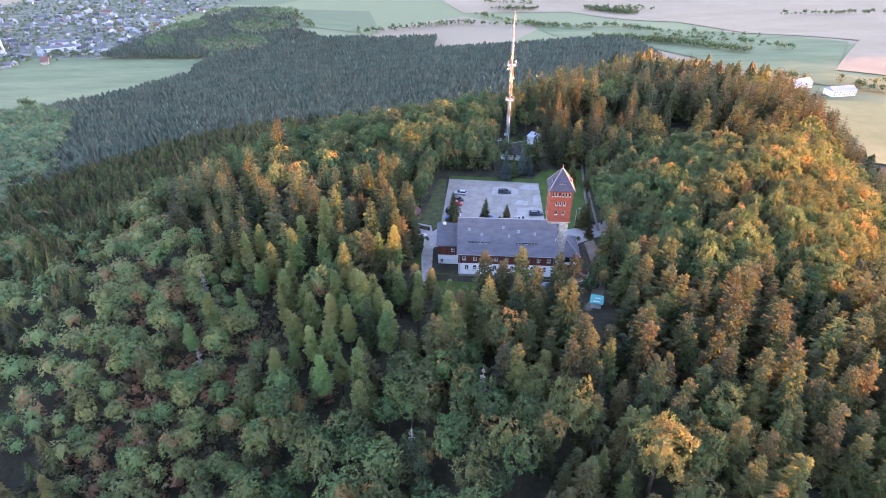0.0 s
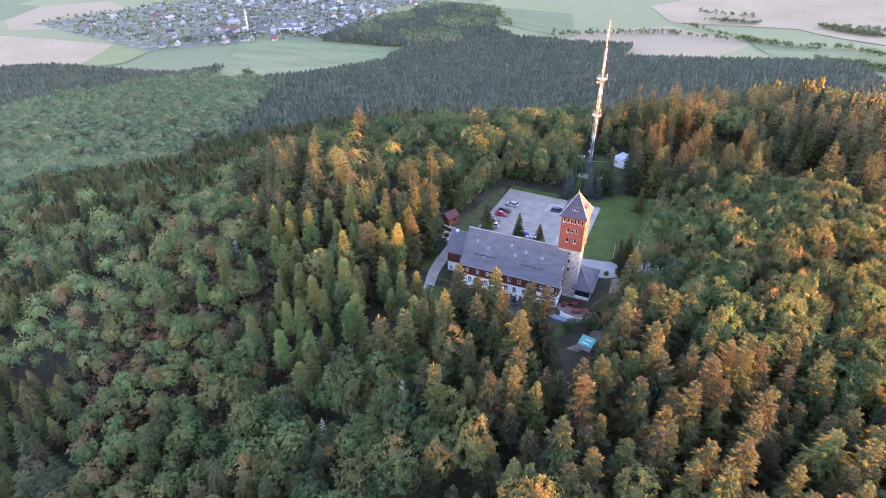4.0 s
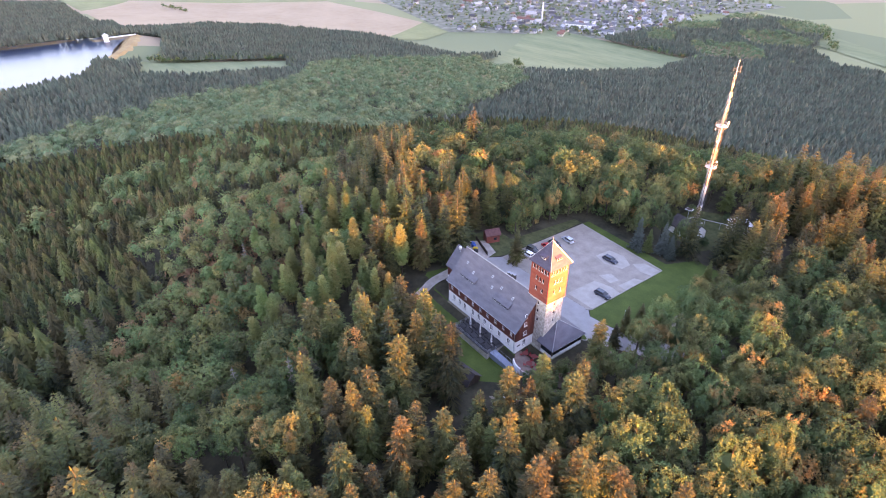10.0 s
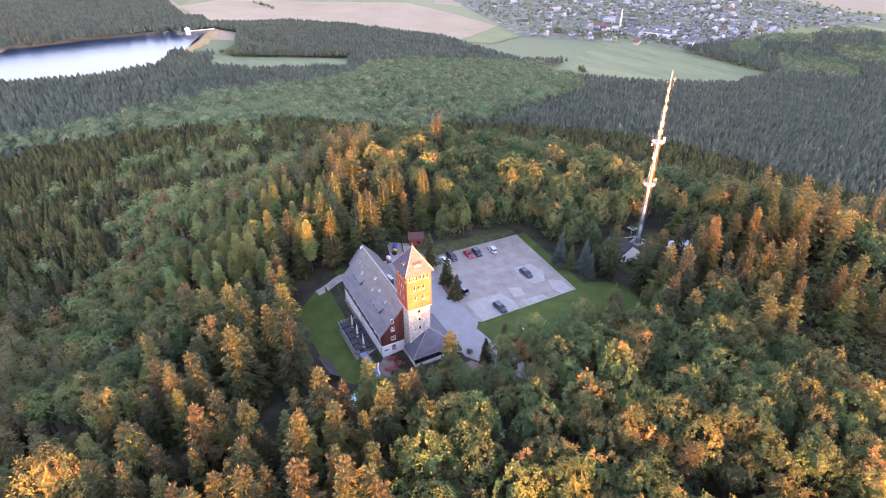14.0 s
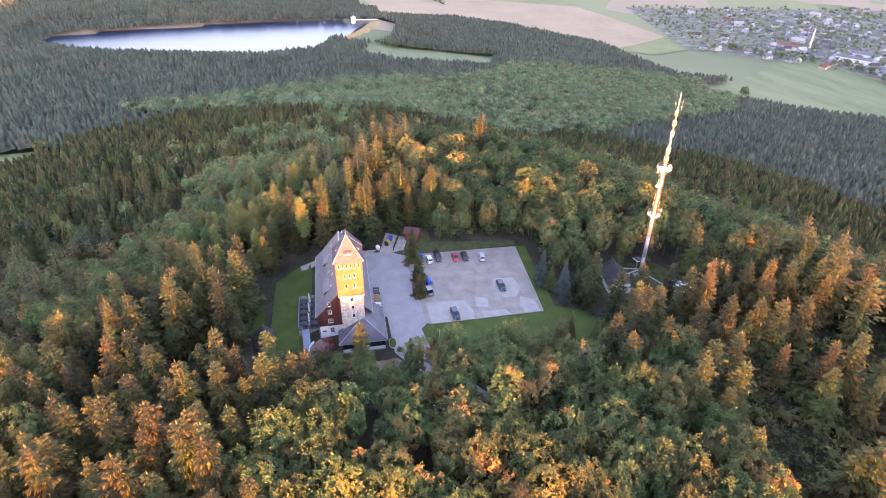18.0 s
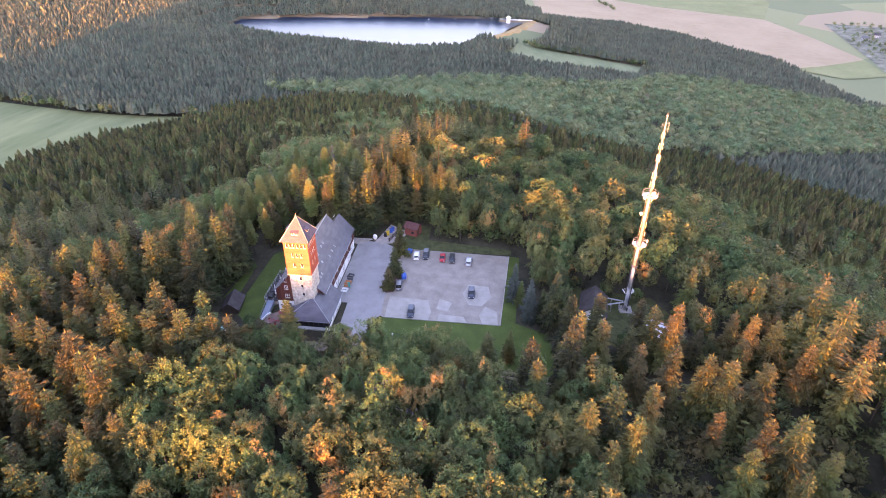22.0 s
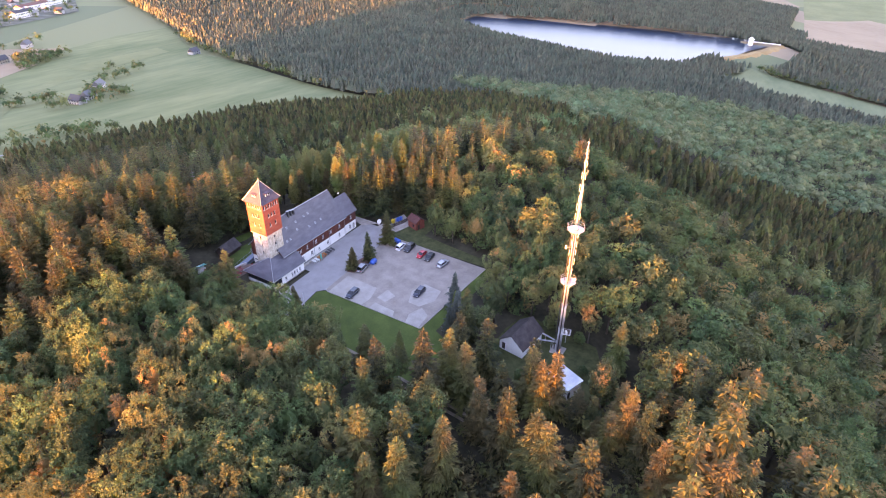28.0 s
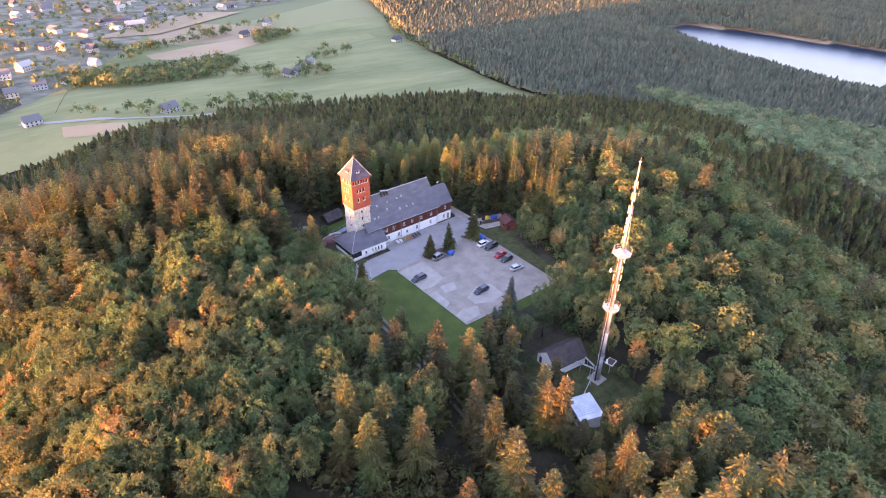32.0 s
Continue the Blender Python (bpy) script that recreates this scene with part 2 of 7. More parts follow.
_b.inputs["IOR"].default_value = 1.33
_w, _bp = _n.new("ShaderNodeTexNoise"), _n.new("ShaderNodeBump")
_w.inputs["Scale"].default_value = 0.25
_bp.inputs["Strength"].default_value, _bp.inputs["Distance"].default_value = 0.3, 0.4
_l.new(_w.outputs["Fac"], _bp.inputs["Height"])
_l.new(_bp.outputs[0], _b.inputs["Normal"])


# ---------------------------------------------------------------- mesh helpers
def mesh_of(name, verts, faces, mat=None, smooth=False):
    """A mesh from arrays: verts (n, 3), faces (m, 3 or 4)."""
    verts, faces = np.asarray(verts, np.float32), np.asarray(faces, np.int32)
    me = bpy.data.meshes.new(name)
    k = faces.shape[1]
    me.vertices.add(len(verts))
    me.vertices.foreach_set("co", verts.ravel())
    me.loops.add(faces.size)
    me.loops.foreach_set("vertex_index", faces.ravel())
    me.polygons.add(len(faces))
    me.polygons.foreach_set("loop_start", np.arange(0, faces.size, k, dtype=np.int32))
    me.polygons.foreach_set("use_smooth", np.full(len(faces), smooth))
    me.update(calc_edges=True)
    if mat:
        me.materials.append(mat)
    return me


def empty(name, place=(0, 0, 0), turn=0.0, label="", category="", group=""):
    ob = new(name)
    ob.empty_display_size = 0.3
    ob.matrix_world = pose(*place, 0, 0, turn)
    return tagged(ob, label, category, group)


def part(name, bm, mat, parent=None, label="", smooth=False):
    """Links a bmesh as one mesh object under a thing or under a part."""
    me = bpy.data.meshes.new(name)
    bmesh.ops.recalc_face_normals(bm, faces=bm.faces)
    bm.to_mesh(me)
    bm.free()
    me.materials.append(mat)
    if smooth:
        me.polygons.foreach_set("use_smooth", [True] * len(me.polygons))
    ob = new(name, me)
    hang(ob, parent)
    if label:
        ob["label"] = label
    return ob


def hang(ob, parent):
    """Makes ob a part of parent and keeps it where it is drawn."""
    if parent is not None:
        ob.parent = parent
        ob.matrix_parent_inverse = parent.matrix_basis.inverted() if parent.data is None else Matrix()
    return ob


def box(x0, x1, y0, y1, z0, z1, bm=None, bevel=0.0):
    own = bmesh.new() if bm is None else bm
    fresh = bmesh.new() if bevel else own
    vs = [fresh.verts.new(p) for p in ((x0, y0, z0), (x1, y0, z0), (x1, y1, z0), (x0, y1, z0), (x0, y0, z1), (x1, y0, z1), (x1, y1, z1), (x0, y1, z1))]
    for f in ((3, 2, 1, 0), (4, 5, 6, 7), (0, 1, 5, 4), (1, 2, 6, 5), (2, 3, 7, 6), (3, 0, 4, 7)):
        fresh.faces.new([vs[i] for i in f])
    if bevel:
        bmesh.ops.bevel(fresh, geom=fresh.edges[:], offset=bevel, segments=1, affect="EDGES")
        tmp = bpy.data.meshes.new("tmp")
        fresh.to_mesh(tmp)
        fresh.free()
        own.from_mesh(tmp)
        bpy.data.meshes.remove(tmp)
    return own


def rod(a, b, r0, r1=None, sides=8, bm=None):
    """A tapered round bar from a to b."""
    own = bmesh.new() if bm is None else bm
    a, b = Vector(a), Vector(b)
    r1 = r0 if r1 is None else r1
    q = (b - a).to_track_quat("Z", "Y")
    rings = []
    for c, r in ((a, r0), (b, r1)):
        rings.append([own.verts.new(c + q @ Vector((r * math.cos(2 * math.pi * i / sides), r * math.sin(2 * math.pi * i / sides), 0))) for i in range(sides)])
    for i in range(sides):
        j = (i + 1) % sides
        own.faces.new((rings[0][i], rings[0][j], rings[1][j], rings[1][i]))
    own.faces.new(rings[0][::-1])
    own.faces.new(rings[1])
    return own


def prism(points, z0, z1, bm=None):
    """A flat polygon drawn up from z0 to z1."""
    own = bmesh.new() if bm is None else bm
    low = [own.verts.new((x, y, z0)) for x, y in points]
    top = [own.verts.new((x, y, z1)) for x, y in points]
    own.faces.new(low[::-1])
    own.faces.new(top)
    for i in range(len(points)):
        j = (i + 1) % len(points)
        own.faces.new((low[i], low[j], top[j], top[i]))
    return own


# ---------------------------------------------------------------- ground
def bump_up(x, y, cx, cy, ax, bx, ay, by, top, drop, reach):
    """A flat-topped hill: its height, and how far past the edge of its top a place lies. It falls more gently to the south."""
    dx = (x - cx) / np.where(x > cx, bx, ax)
    dy = (y - cy) / np.where(y > cy, by, ay)
    e = (np.abs(dx) ** 1.4 + np.abs(dy) ** 1.4) ** (1 / 1.4)
    d = 90 * np.maximum(0, e - 1)
    w = np.clip(-dy / (np.abs(dx) + np.abs(dy) + 1e-6), 0, 1)
    return top - (drop - 35 * w) * (1 - np.exp(-((d / (reach + 100 * w)) ** 1.5))), d


def inside(px, py, poly):
    """Which of the points lie in a polygon."""
    px, py = np.asarray(px), np.asarray(py)
    hit = np.zeros(px.shape, bool)
    for (x0, y0), (x1, y1) in zip(poly, poly[1:] + poly[:1]):
        if y0 == y1:
            continue
        hit ^= ((y0 > py) != (y1 > py)) & (px < (x1 - x0) * (py - y0) / (y1 - y0) + x0)
    return hit


LAKE = [(-930, -425), (-968, -290), (-980, -150), (-988, -20), (-960, 80), (-880, 44), (-820, 8), (-745, -20), (-725, -100), (-745, -185), (-775, -310), (-850, -425)]
LAKE_LEVEL = -112.0


def shore(x, y):
    """Distance to the reservoir's edge, negative over the water."""
    best = np.full(np.shape(x), 1e9)
    for (x0, y0), (x1, y1) in zip(LAKE, LAKE[1:] + LAKE[:1]):
        k = np.clip(((x - x0) * (x1 - x0) + (y - y0) * (y1 - y0)) / ((x1 - x0) ** 2 + (y1 - y0) ** 2), 0, 1)
        best = np.minimum(best, np.hypot(x - x0 - k * (x1 - x0), y - y0 - k * (y1 - y0)))
    return np.where(inside(x, y, LAKE), -best, best)


SHOULDERS = [
    (-85, -85, 34, 30, -7.5), (-110, -35, 26, 22, 2.7), (-45, -62, 28, 22, -3.6), (-190, 75, 60, 50, -26.4), (-65, 148, 42, 30, -6.0),
    (-300, 150, 90, 90, -13.5), (-100, 30, 34, 40, 2.9), (110, 165, 60, 60, 6.3), (-300, 380, 110, 90, 5.9), (5, -60, 34, 22, 5.0), (-180, 270, 60, 60, 7.4), (85, 70, 34, 40, 2.5),
    # most of these rises are added to shade the slopes from the sun
    (112, -92, 40, 36, 12.0), (72, -74, 42, 34, 12.0), (12, 128, 36, 20, 4.0), (45, 146, 36, 30, 7.0), (128, 105, 36, 40, 10.0), (88, 98, 20, 26, 6.0), (98, -28, 24, 36, 4.5),
]


def ground(x, y):
    """Height of the land: a flat-topped hill with a spur to the north-east, on a plain that falls to the valley."""
    x, y = np.asarray(x, float), np.asarray(y, float)
    h, d = bump_up(x, y, 5.0, 45.0, 110.0, 65.0, 65.0, 65.0, 0.0, 115.0, 240.0)
    h2, _ = bump_up(x, y, 75.0, 160.0, 55.0, 45.0, 80.0, 60.0, -12.0, 103.0, 170.0)
    s = np.clip((-0.5 * x + 0.85 * y - 300) / 850, 0, 1)
    s = s * s * (3 - 2 * s)
    q = np.clip((-y - 430) / 500, 0, 1)
    h = h - 38 * q * q * (3 - 2 * q)
    # long unseen ridge east of the plain, added to keep sun off northern land
    ridge = 150 * np.exp(-(((x - 1950) / 260) ** 2) - (np.maximum(0, np.abs(y - 1450) - 560) / 130) ** 2)
    # a second unseen one, added to shade the southern forest and eastern slopes
    ridge = ridge + 176 * np.exp(-(((x - 1950) / 260) ** 2) - (np.maximum(0, np.abs(y + 95) - 310) / 80) ** 2)
    front = 2.2 * np.exp(-(((x + 12) / 34) ** 4) - ((y + 17.5) / 8.5) ** 6)
    h = np.maximum(h, h2) - 85 * s * np.clip(d / 500, 0, 1) - front + ridge
    # hollows and shoulders of the slopes, some added only to cast shade
    for cx, cy, rx, ry, lift in SHOULDERS:
        h = h + lift * np.exp(-(((x - cx) / rx) ** 2) - ((y - cy) / ry) ** 2)
    # the reservoir's basin with its banks
    box_in = (x < -600) & (x > -1250) & (y < 260) & (y > -560)
    if np.any(box_in):
        off = shore(x, y)
        bank = np.where(off < 0, LAKE_LEVEL - 5.0, np.maximum(h, LAKE_LEVEL + 2.5 - 0.3 * np.maximum(0, off - 15)))
        bank = np.where((off >= 0) & (off < 45), np.minimum(bank, LAKE_LEVEL + 1 + 0.12 * off), bank)
        h = np.where(box_in, bank, h)
    return h


_g = np.linspace(-1, 1, 301)
_g = np.sinh(_g * 4.2) / np.sinh(4.2) * 4700
GX, GY = np.meshgrid(_g, _g + 40.0, indexing="ij")
_n = len(_g)
_i = np.arange(_n * _n).reshape(_n, _n)
_q = np.stack([_i[:-1, :-1], _i[1:, :-1], _i[1:, 1:], _i[:-1, 1:]], -1).reshape(-1, 4)
GZ = ground(GX, GY)
land = new("ground", mesh_of("ground", np.stack([GX, GY, GZ], -1).reshape(-1, 3), _q, FLOOR, True))
tagged(land, "dark forest floor of the hill and the plain round it", "ground", kind="structure")


def sheet(name, poly, mat, lift, step, label, category="field"):
    """A patch of land laid over the ground, with an edge that follows the polygon."""
    xs, ys = [p[0] for p in poly], [p[1] for p in poly]
    bm = bmesh.new()
    bm.faces.new([bm.verts.new((x, y, 0)) for x, y in poly])
    for axis, lo, hi in ((0, min(xs), max(xs)), (1, min(ys), max(ys))):
        k = lo + step
        while k < hi:
            co, no = Vector((0, 0, 0)), Vector((0, 0, 0))
            co[axis], no[axis] = k, 1
            bmesh.ops.bisect_plane(bm, geom=bm.verts[:] + bm.edges[:] + bm.faces[:], plane_co=co, plane_no=no)
            k += step
    for v in bm.verts:
        v.co.z = float(ground(v.co.x, v.co.y)) + lift
    for f in bm.faces:
        if f.normal.z < 0:
            f.normal_flip()
    ob = part(name, bm, mat)
    return tagged(ob, label, category, kind="structure")

# far fields, by their corners on the plan
FIELDS = [
    ("meadow", [(-962, 949), (-763, 960), (-551, 967), (-530, 830), (-590, 660), (-610, 520), (-690, 560)], MEADOW, "pale green meadow between woods and village"),
    ("meadow", [(-850, 1265), (-795, 1406), (-744, 1486), (-706, 1272), (-764, 1191)], PASTURE, "light green meadow on a far slope"),
    ("meadow", [(-475, 1284), (-297, 1205), (-330, 1300), (-500, 1400)], MEADOW, "far green meadow"),
    ("stubble_field", [(-150, 1650), (-78, 1450), (200, 1480), (407, 1241), (441, 960), (560, 830), (430, 640), (520, 600), (1100, 900), (1600, 1700), (300, 2400)], WHEAT, "broad pale stubble field"),
    ("meadow", [(78, 1360), (130, 1080), (214, 960), (270, 760), (330, 600), (439, 542), (430, 636), (538, 820), (441, 950), (300, 1200)], MEADOW, "wide green meadow"),
    ("pasture", [(300, 517), (420, 510), (600, 430), (520, 250), (310, 340), (300, 456)], PASTURE, "sunlit yellow-green pasture"),
    ("stubble_field", [(-1260, 116), (-1732, 103), (-1900, 250), (-1701, 446), (-1544, 698), (-1329, 735), (-1148, 754), (-1035, 570), (-1130, 500), (-1275, 425), (-1339, 290)], WHEAT, "broad pale stubble field above the reservoir"),
    ("meadow", [(-1732, 103), (-2600, 60), (-2700, 900), (-1800, 800), (-1544, 698), (-1701, 446), (-1900, 250)], PASTURE, "far pale green pasture"),
    ("meadow", [(-1148, 754), (-1035, 570), (-985, 640), (-1030, 740)], PASTURE, "small green meadow beside the stubble"),
    ("meadow", [(-830, 62), (-815, 200), (-800, 262), (-690, 225), (-670, 90), (-720, 35)], MEADOW, "green meadow below the dam"),
    ("meadow", [(-651, 582), (-900, 850), (-820, 921), (-669, 890), (-500, 820), (-540, 650), (-590, 540)], MEADOW, "green meadow at the edge of the village"),
    ("meadow", [(-20, -330), (-86, -307), (-140, -283), (-222, -272), (-282, -248), (-320, -185), (-352, -224), (-362, -309), (-397, -475), (-418, -577), (-470, -680), (-507, -747), (-421, -752), (-242, -700), (-115, -707), (8, -535), (31, -447)], GREEN_MEADOW, "rolling green meadow with mown strips"),
    ("pasture", [(80, -410), (-17, -365), (-37, -358), (0, -300), (140, -330), (500, -330), (520, -460)], PASTURE, "sunlit yellow pasture"),
    ("meadow", [(-17, -362), (80, -408), (520, -458), (520, -478), (250, -472), (72, -478), (12, -556), (-137, -790), (-117, -709), (8, -537), (31, -449)], GREEN_MEADOW, "narrow green meadow above the valley town"),
    ("pasture", [(-320, -900), (-150, -790), (-60, -800), (-250, -930)], WHEAT, "sunlit mown strip"),
    ("ploughed_field", [(-101, -668), (-161, -688), (-249, -707), (-266, -674), (-217, -648), (-154, -612), (-101, -644)], WHEAT, "dry brown field between hedges"),
    ("mown_strip", [(-275, -628), (-330, -640), (-407, -641), (-402, -610), (-340, -600), (-288, -596)], PASTURE, "mown yellowish strip on the meadow"),
    ("mown_strip", [(34, -396), (-5, -356), (-8, -322), (18, -336), (38, -362)], WHEAT, "dry yellow strip beside the lane"),
    ("mown_strip", [(-110, -470), (-180, -560), (-250, -600), (-262, -588), (-190, -545), (-122, -462)], PASTURE, "mown yellowish strip on the meadow"),
]
for _name, _poly, _mat, _label in FIELDS:
    sheet(_name, _poly, _mat, *((1.6 if "strip" in _name or "plough" in _name else 1.3, 18.0) if _poly[0][1] < -300 else (1.0, 60.0)), _label)
sheet("lane", [(60, -440), (29, -407), (-3, -373), (-55, -345), (-89, -340), (-90, -344), (-56, -349), (-5, -378), (26, -412), (57, -444)], ROAD, 1.7, 18.0, "narrow asphalt lane across the meadows", "road")
TOWN_NORTH = [(-1517, 832), (-1300, 1750), (-720, 1650), (-760, 1400), (-765, 1190), (-755, 1063), (-765, 990), (-810, 935), (-900, 880), (-1030, 745)]
TOWN_SOUTH = [(70, -480), (10, -560), (-139, -797), (-330, -933), (-503, -983), (-584, -1132), (-620, -1400), (-300, -1600), (300, -1500), (450, -650), (250, -470)]
sheet("village_land", TOWN_NORTH, TOWNLAND, 0.6, 60.0, "gardens and streets of the far village")
sheet("village_land", TOWN_SOUTH, TOWNLAND, 0.6, 60.0, "gardens and streets of the valley town")
_lz = LAKE_LEVEL
_bm = bmesh.new()
_bm.faces.new([_bm.verts.new((x, y, _lz)) for x, y in [(x + 30 * (1 if x > -850 else -1), y + (-30 if y < -300 else 0)) for x, y in LAKE]])
tagged(part("water", _bm, WATER), "still reservoir that mirrors the evening sky", "water", kind="structure")

# the dam: a grassed bank with a road on its crest and an intake tower
_bm = bmesh.new()
_top = [_bm.verts.new((x, y, _lz + 4)) for x, y in ((-972, 82), (-925, 66), (-880, 46), (-822, 10), (-816, 17), (-874, 54), (-920, 74), (-966, 90))]
_low = [_bm.verts.new((x, y, _lz - 14)) for x, y in ((-985, 50), (-930, 40), (-885, 22), (-835, -6), (-795, 30), (-838, 82), (-890, 108), (-950, 122))]
_bm.faces.new(_top)
for _k in range(8):
    _j = (_k + 1) % 8
    _bm.faces.new((_low[_k], _low[_j], _top[_j], _top[_k]))
dam = tagged(part("dam", _bm, mottled("dry_grass_bank", (0.26, 0.16, 0.07), (0.4, 0.26, 0.12), 20.0, 0.3, 0.95, 0.0)), "grassed dam bank with a crest road", "dam", kind="structure")
intake = empty("intake_tower", (-962, 44, _lz), 0, "white intake tower with a footbridge in the reservoir", "tower")
part("shaft", rod((-962, 44, _lz - 3), (-962, 44, _lz + 9), 4, 3.6, 10), WHITE, intake)
part("cap", rod((-962, 44, _lz + 9), (-962, 44, _lz + 12), 5, 1, 10), PLASTER, intake)
part("footbridge", box(-963.5, -960.5, 44, 86, _lz + 5, _lz + 6), PLASTER, intake)

# ---------------------------------------------------------------- tree shapes
def spruce_mesh(seed, h, tiers, per, spread, droop, cut=2, low=0.12, shape=0.85, wide=0.24):
    """Needle crown: whorls of hanging boughs, each a folded blade with side sprigs. Returns verts and triangles."""
    r = np.random.RandomState(seed)
    V, F = [], []
    for k in range(tiers):
        f = min(max((k + r.uniform(-0.3, 0.3)) / tiers, 0.0), 1.0)
        z = h * (low + (0.98 - low) * f)
        rad = spread * (1 - f) ** shape * (0.84 + 0.32 * r.rand()) + 0.15
        if shape < 0.6:
            rad *= min(1.0, 0.45 + 2.2 * f)
        count = max(4, int(round(per * (1 - 0.5 * f))))
        turn = r.rand() * 6.28
        for i in range(count):
            a = turn + 6.283 * i / count + r.uniform(-0.3, 0.3)
            L = rad * r.uniform(0.68, 1.14)
            w = L * wide + 0.16
            d = np.array([math.cos(a), math.sin(a), 0.0])
            s = np.array([-d[1], d[0], 0.0])
            drop = droop * L * r.uniform(0.7, 1.3)
            base = np.array([0, 0, z + 0.16 * L])
            mid = d * L * 0.55 + [0, 0, z - drop * 0.25]
            tip = d * L + [0, 0, z - drop + 0.12 * L]
            n = len(V)
            V += [base, mid + s * w - [0, 0, 0.2 * w + 0.12], mid - s * w - [0, 0, 0.2 * w + 0.12], tip, mid + [0, 0, 0.14]]
            F += [(n, n + 1, n + 4), (n, n + 4, n + 2), (n + 1, n + 3, n + 4), (n + 4, n + 3, n + 2)]
            if cut > 1 and L > 0.7:
                for sg in (1, -1):
                    for q0, q1 in ((0.45, 0.62), (0.68, 0.86)):
                        m = len(V)
                        q = d * L * (q1 - 0.02) + s * sg * w * (1.75 - q0) + [0, 0, z - drop * (q0 + 0.12)]
                        V += [d * L * q0 + [0, 0, z - drop * q0 * 0.7], d * L * q1 + [0, 0, z - drop * q1 * 0.8], q]
                        F += [(m, m + 1, m + 2)]
    n = len(V)
    V += [np.array([0, 0, h * 1.03]), np.array([0.1, 0, h * 0.93]), np.array([-0.06, 0.09, h * 0.93]), np.array([-0.06, -0.09, h * 0.93])]
    F += [(n, n + 1, n + 2), (n, n + 2, n + 3), (n, n + 3, n + 1)]
    return np.array(V), np.array(F)


def diamonds(root, way, side, length, width, bend):
    """Leaf sprays: a folded four-cornered blade for each root, along way, as wide as side; its tip sinks by bend."""
    tip = root + way * length
    tip[:, 2] -= bend[:, 0]
    mid = root + way * length * 0.48
    lift = np.cross(way, side) * width * 0.16
    V = np.stack([root, mid + side * width - lift, tip, mid - side * width - lift, ], 1).reshape(-1, 3)
    k = np.arange(len(root))[:, None] * 4
    return V, np.concatenate([k + [0, 1, 2], k + [0, 2, 3]])


def sprig_spruce(seed, h, tiers, per, spread, droop, pairs, low=0.1, shape=0.8, plump=0.0, size=1.0):
    """Needle crown: whorls of hanging boughs set with overlapping sprays, gappy between the whorls, round a dim core."""
    r = np.random.RandomState(seed)
    V, F, n = [], [], 0
    for z0, z1, q in ((low, 0.5, 0.34), (0.32, 0.68, 0.24), (0.52, 0.8, 0.12)):
        a = 1.047 * np.arange(6) + seed
        V.append(np.concatenate([np.stack([spread * q * np.cos(a), spread * q * np.sin(a), np.full(6, h * z0)], 1), [[0, 0, h * z1]]]))
        F.append(np.array([(n + i, n + (i + 1) % 6, n + 6) for i in range(6)]))
        n += 7
    up = np.array([0, 0, 1.0])
    lean = r.uniform(0, 6.28)
    roots, ways, sides, lens, wids, bends = [], [], [], [], [], []
    for k in range(tiers):
        f = min(max((k + r.uniform(-0.15, 0.15)) / tiers, 0.0), 1.0)
        z = h * (low + (0.975 - low) * f)
        rad = spread * (1 - f) ** shape * r.uniform(0.8, 1.12) + 0.13
        if plump:
            rad *= min(1.0, 0.45 + 2.2 * f)
        count = max(5, int(round(per * (1 - 0.35 * f))))
        turn = r.rand() * 6.28
        for i in range(count):
            if r.rand() < 0.1 and f < 0.7:
                continue
            a = turn + 6.283 * i / count + r.uniform(-0.3, 0.3)
            L = rad * r.uniform(0.58, 1.2) * (1 + 0.14 * math.cos(a - lean))
            d = np.array([math.cos(a), math.sin(a), 0.0])
            s = np.array([-d[1], d[0], 0.0])
            drop = droop * L * r.uniform(0.6, 1.4) * (1.1 - 0.9 * f)
            rise = (0.1 + 0.36 * f * f) * L
            here = r.uniform(-0.12, 0.12) * h / tiers

            def spine(q):
                return np.array([0, 0, z + here]) + d * L * q + up * (rise * q - drop * q * q + 0.16 * L * q ** 4)

            m = pairs if L > 1.0 else max(1, pairs - 2)
            for j in range(m):
                q = 0.2 + 0.6 * (j + r.uniform(-0.3, 0.3)) / max(1, m - 1) if m > 1 else 0.4
                q = min(max(q, 0.1), 0.85)
                c = spine(q)
                for sg in (1, -1):
                    way = d * r.uniform(0.65, 1.0) + s * sg * r.uniform(0.35, 0.85) - up * r.uniform(-0.22, 0.2)
                    way /= np.linalg.norm(way)
                    flat = s * sg * -0.6 + d * 0.7 + up * r.uniform(-0.35, 0.35)
                    flat -= way * flat.dot(way)
                    roots.append(c)
                    ways.append(way)
                    sides.append(flat / np.linalg.norm(flat))
                    lens.append((L * (0.46 - 0.28 * q) * r.uniform(0.7, 1.3) + 0.16 + 0.14 * f) * size)
                    wids.append((0.06 + 0.06 * f + L * 0.17 / m * r.uniform(0.7, 1.3)) * size)
                    bends.append(0.1 * L * r.uniform(0, 1.6))
            c, e = spine(0.45), spine(1.0)
            way = e - c
            ln = np.linalg.norm(way)
            roots.append(c)
            ways.append(way / ln)
            sides.append(s)
            lens.append(ln * 1.05)
            wids.append((0.07 + 0.05 * L) * size)
            bends.append(0.02 * L)
    col = lambda q: np.array(q)[:, None]
    v, t = diamonds(np.array(roots), np.array(ways), np.array(sides), col(lens), col(wids), col(bends))
    V.append(v)
    F.append(t + n)
    n += len(v)
    V.append(np.array([[0, 0, h * 1.01], [0.1, 0, h * 0.955], [-0.06, 0.1, h * 0.955], [-0.06, -0.1, h * 0.955]]))
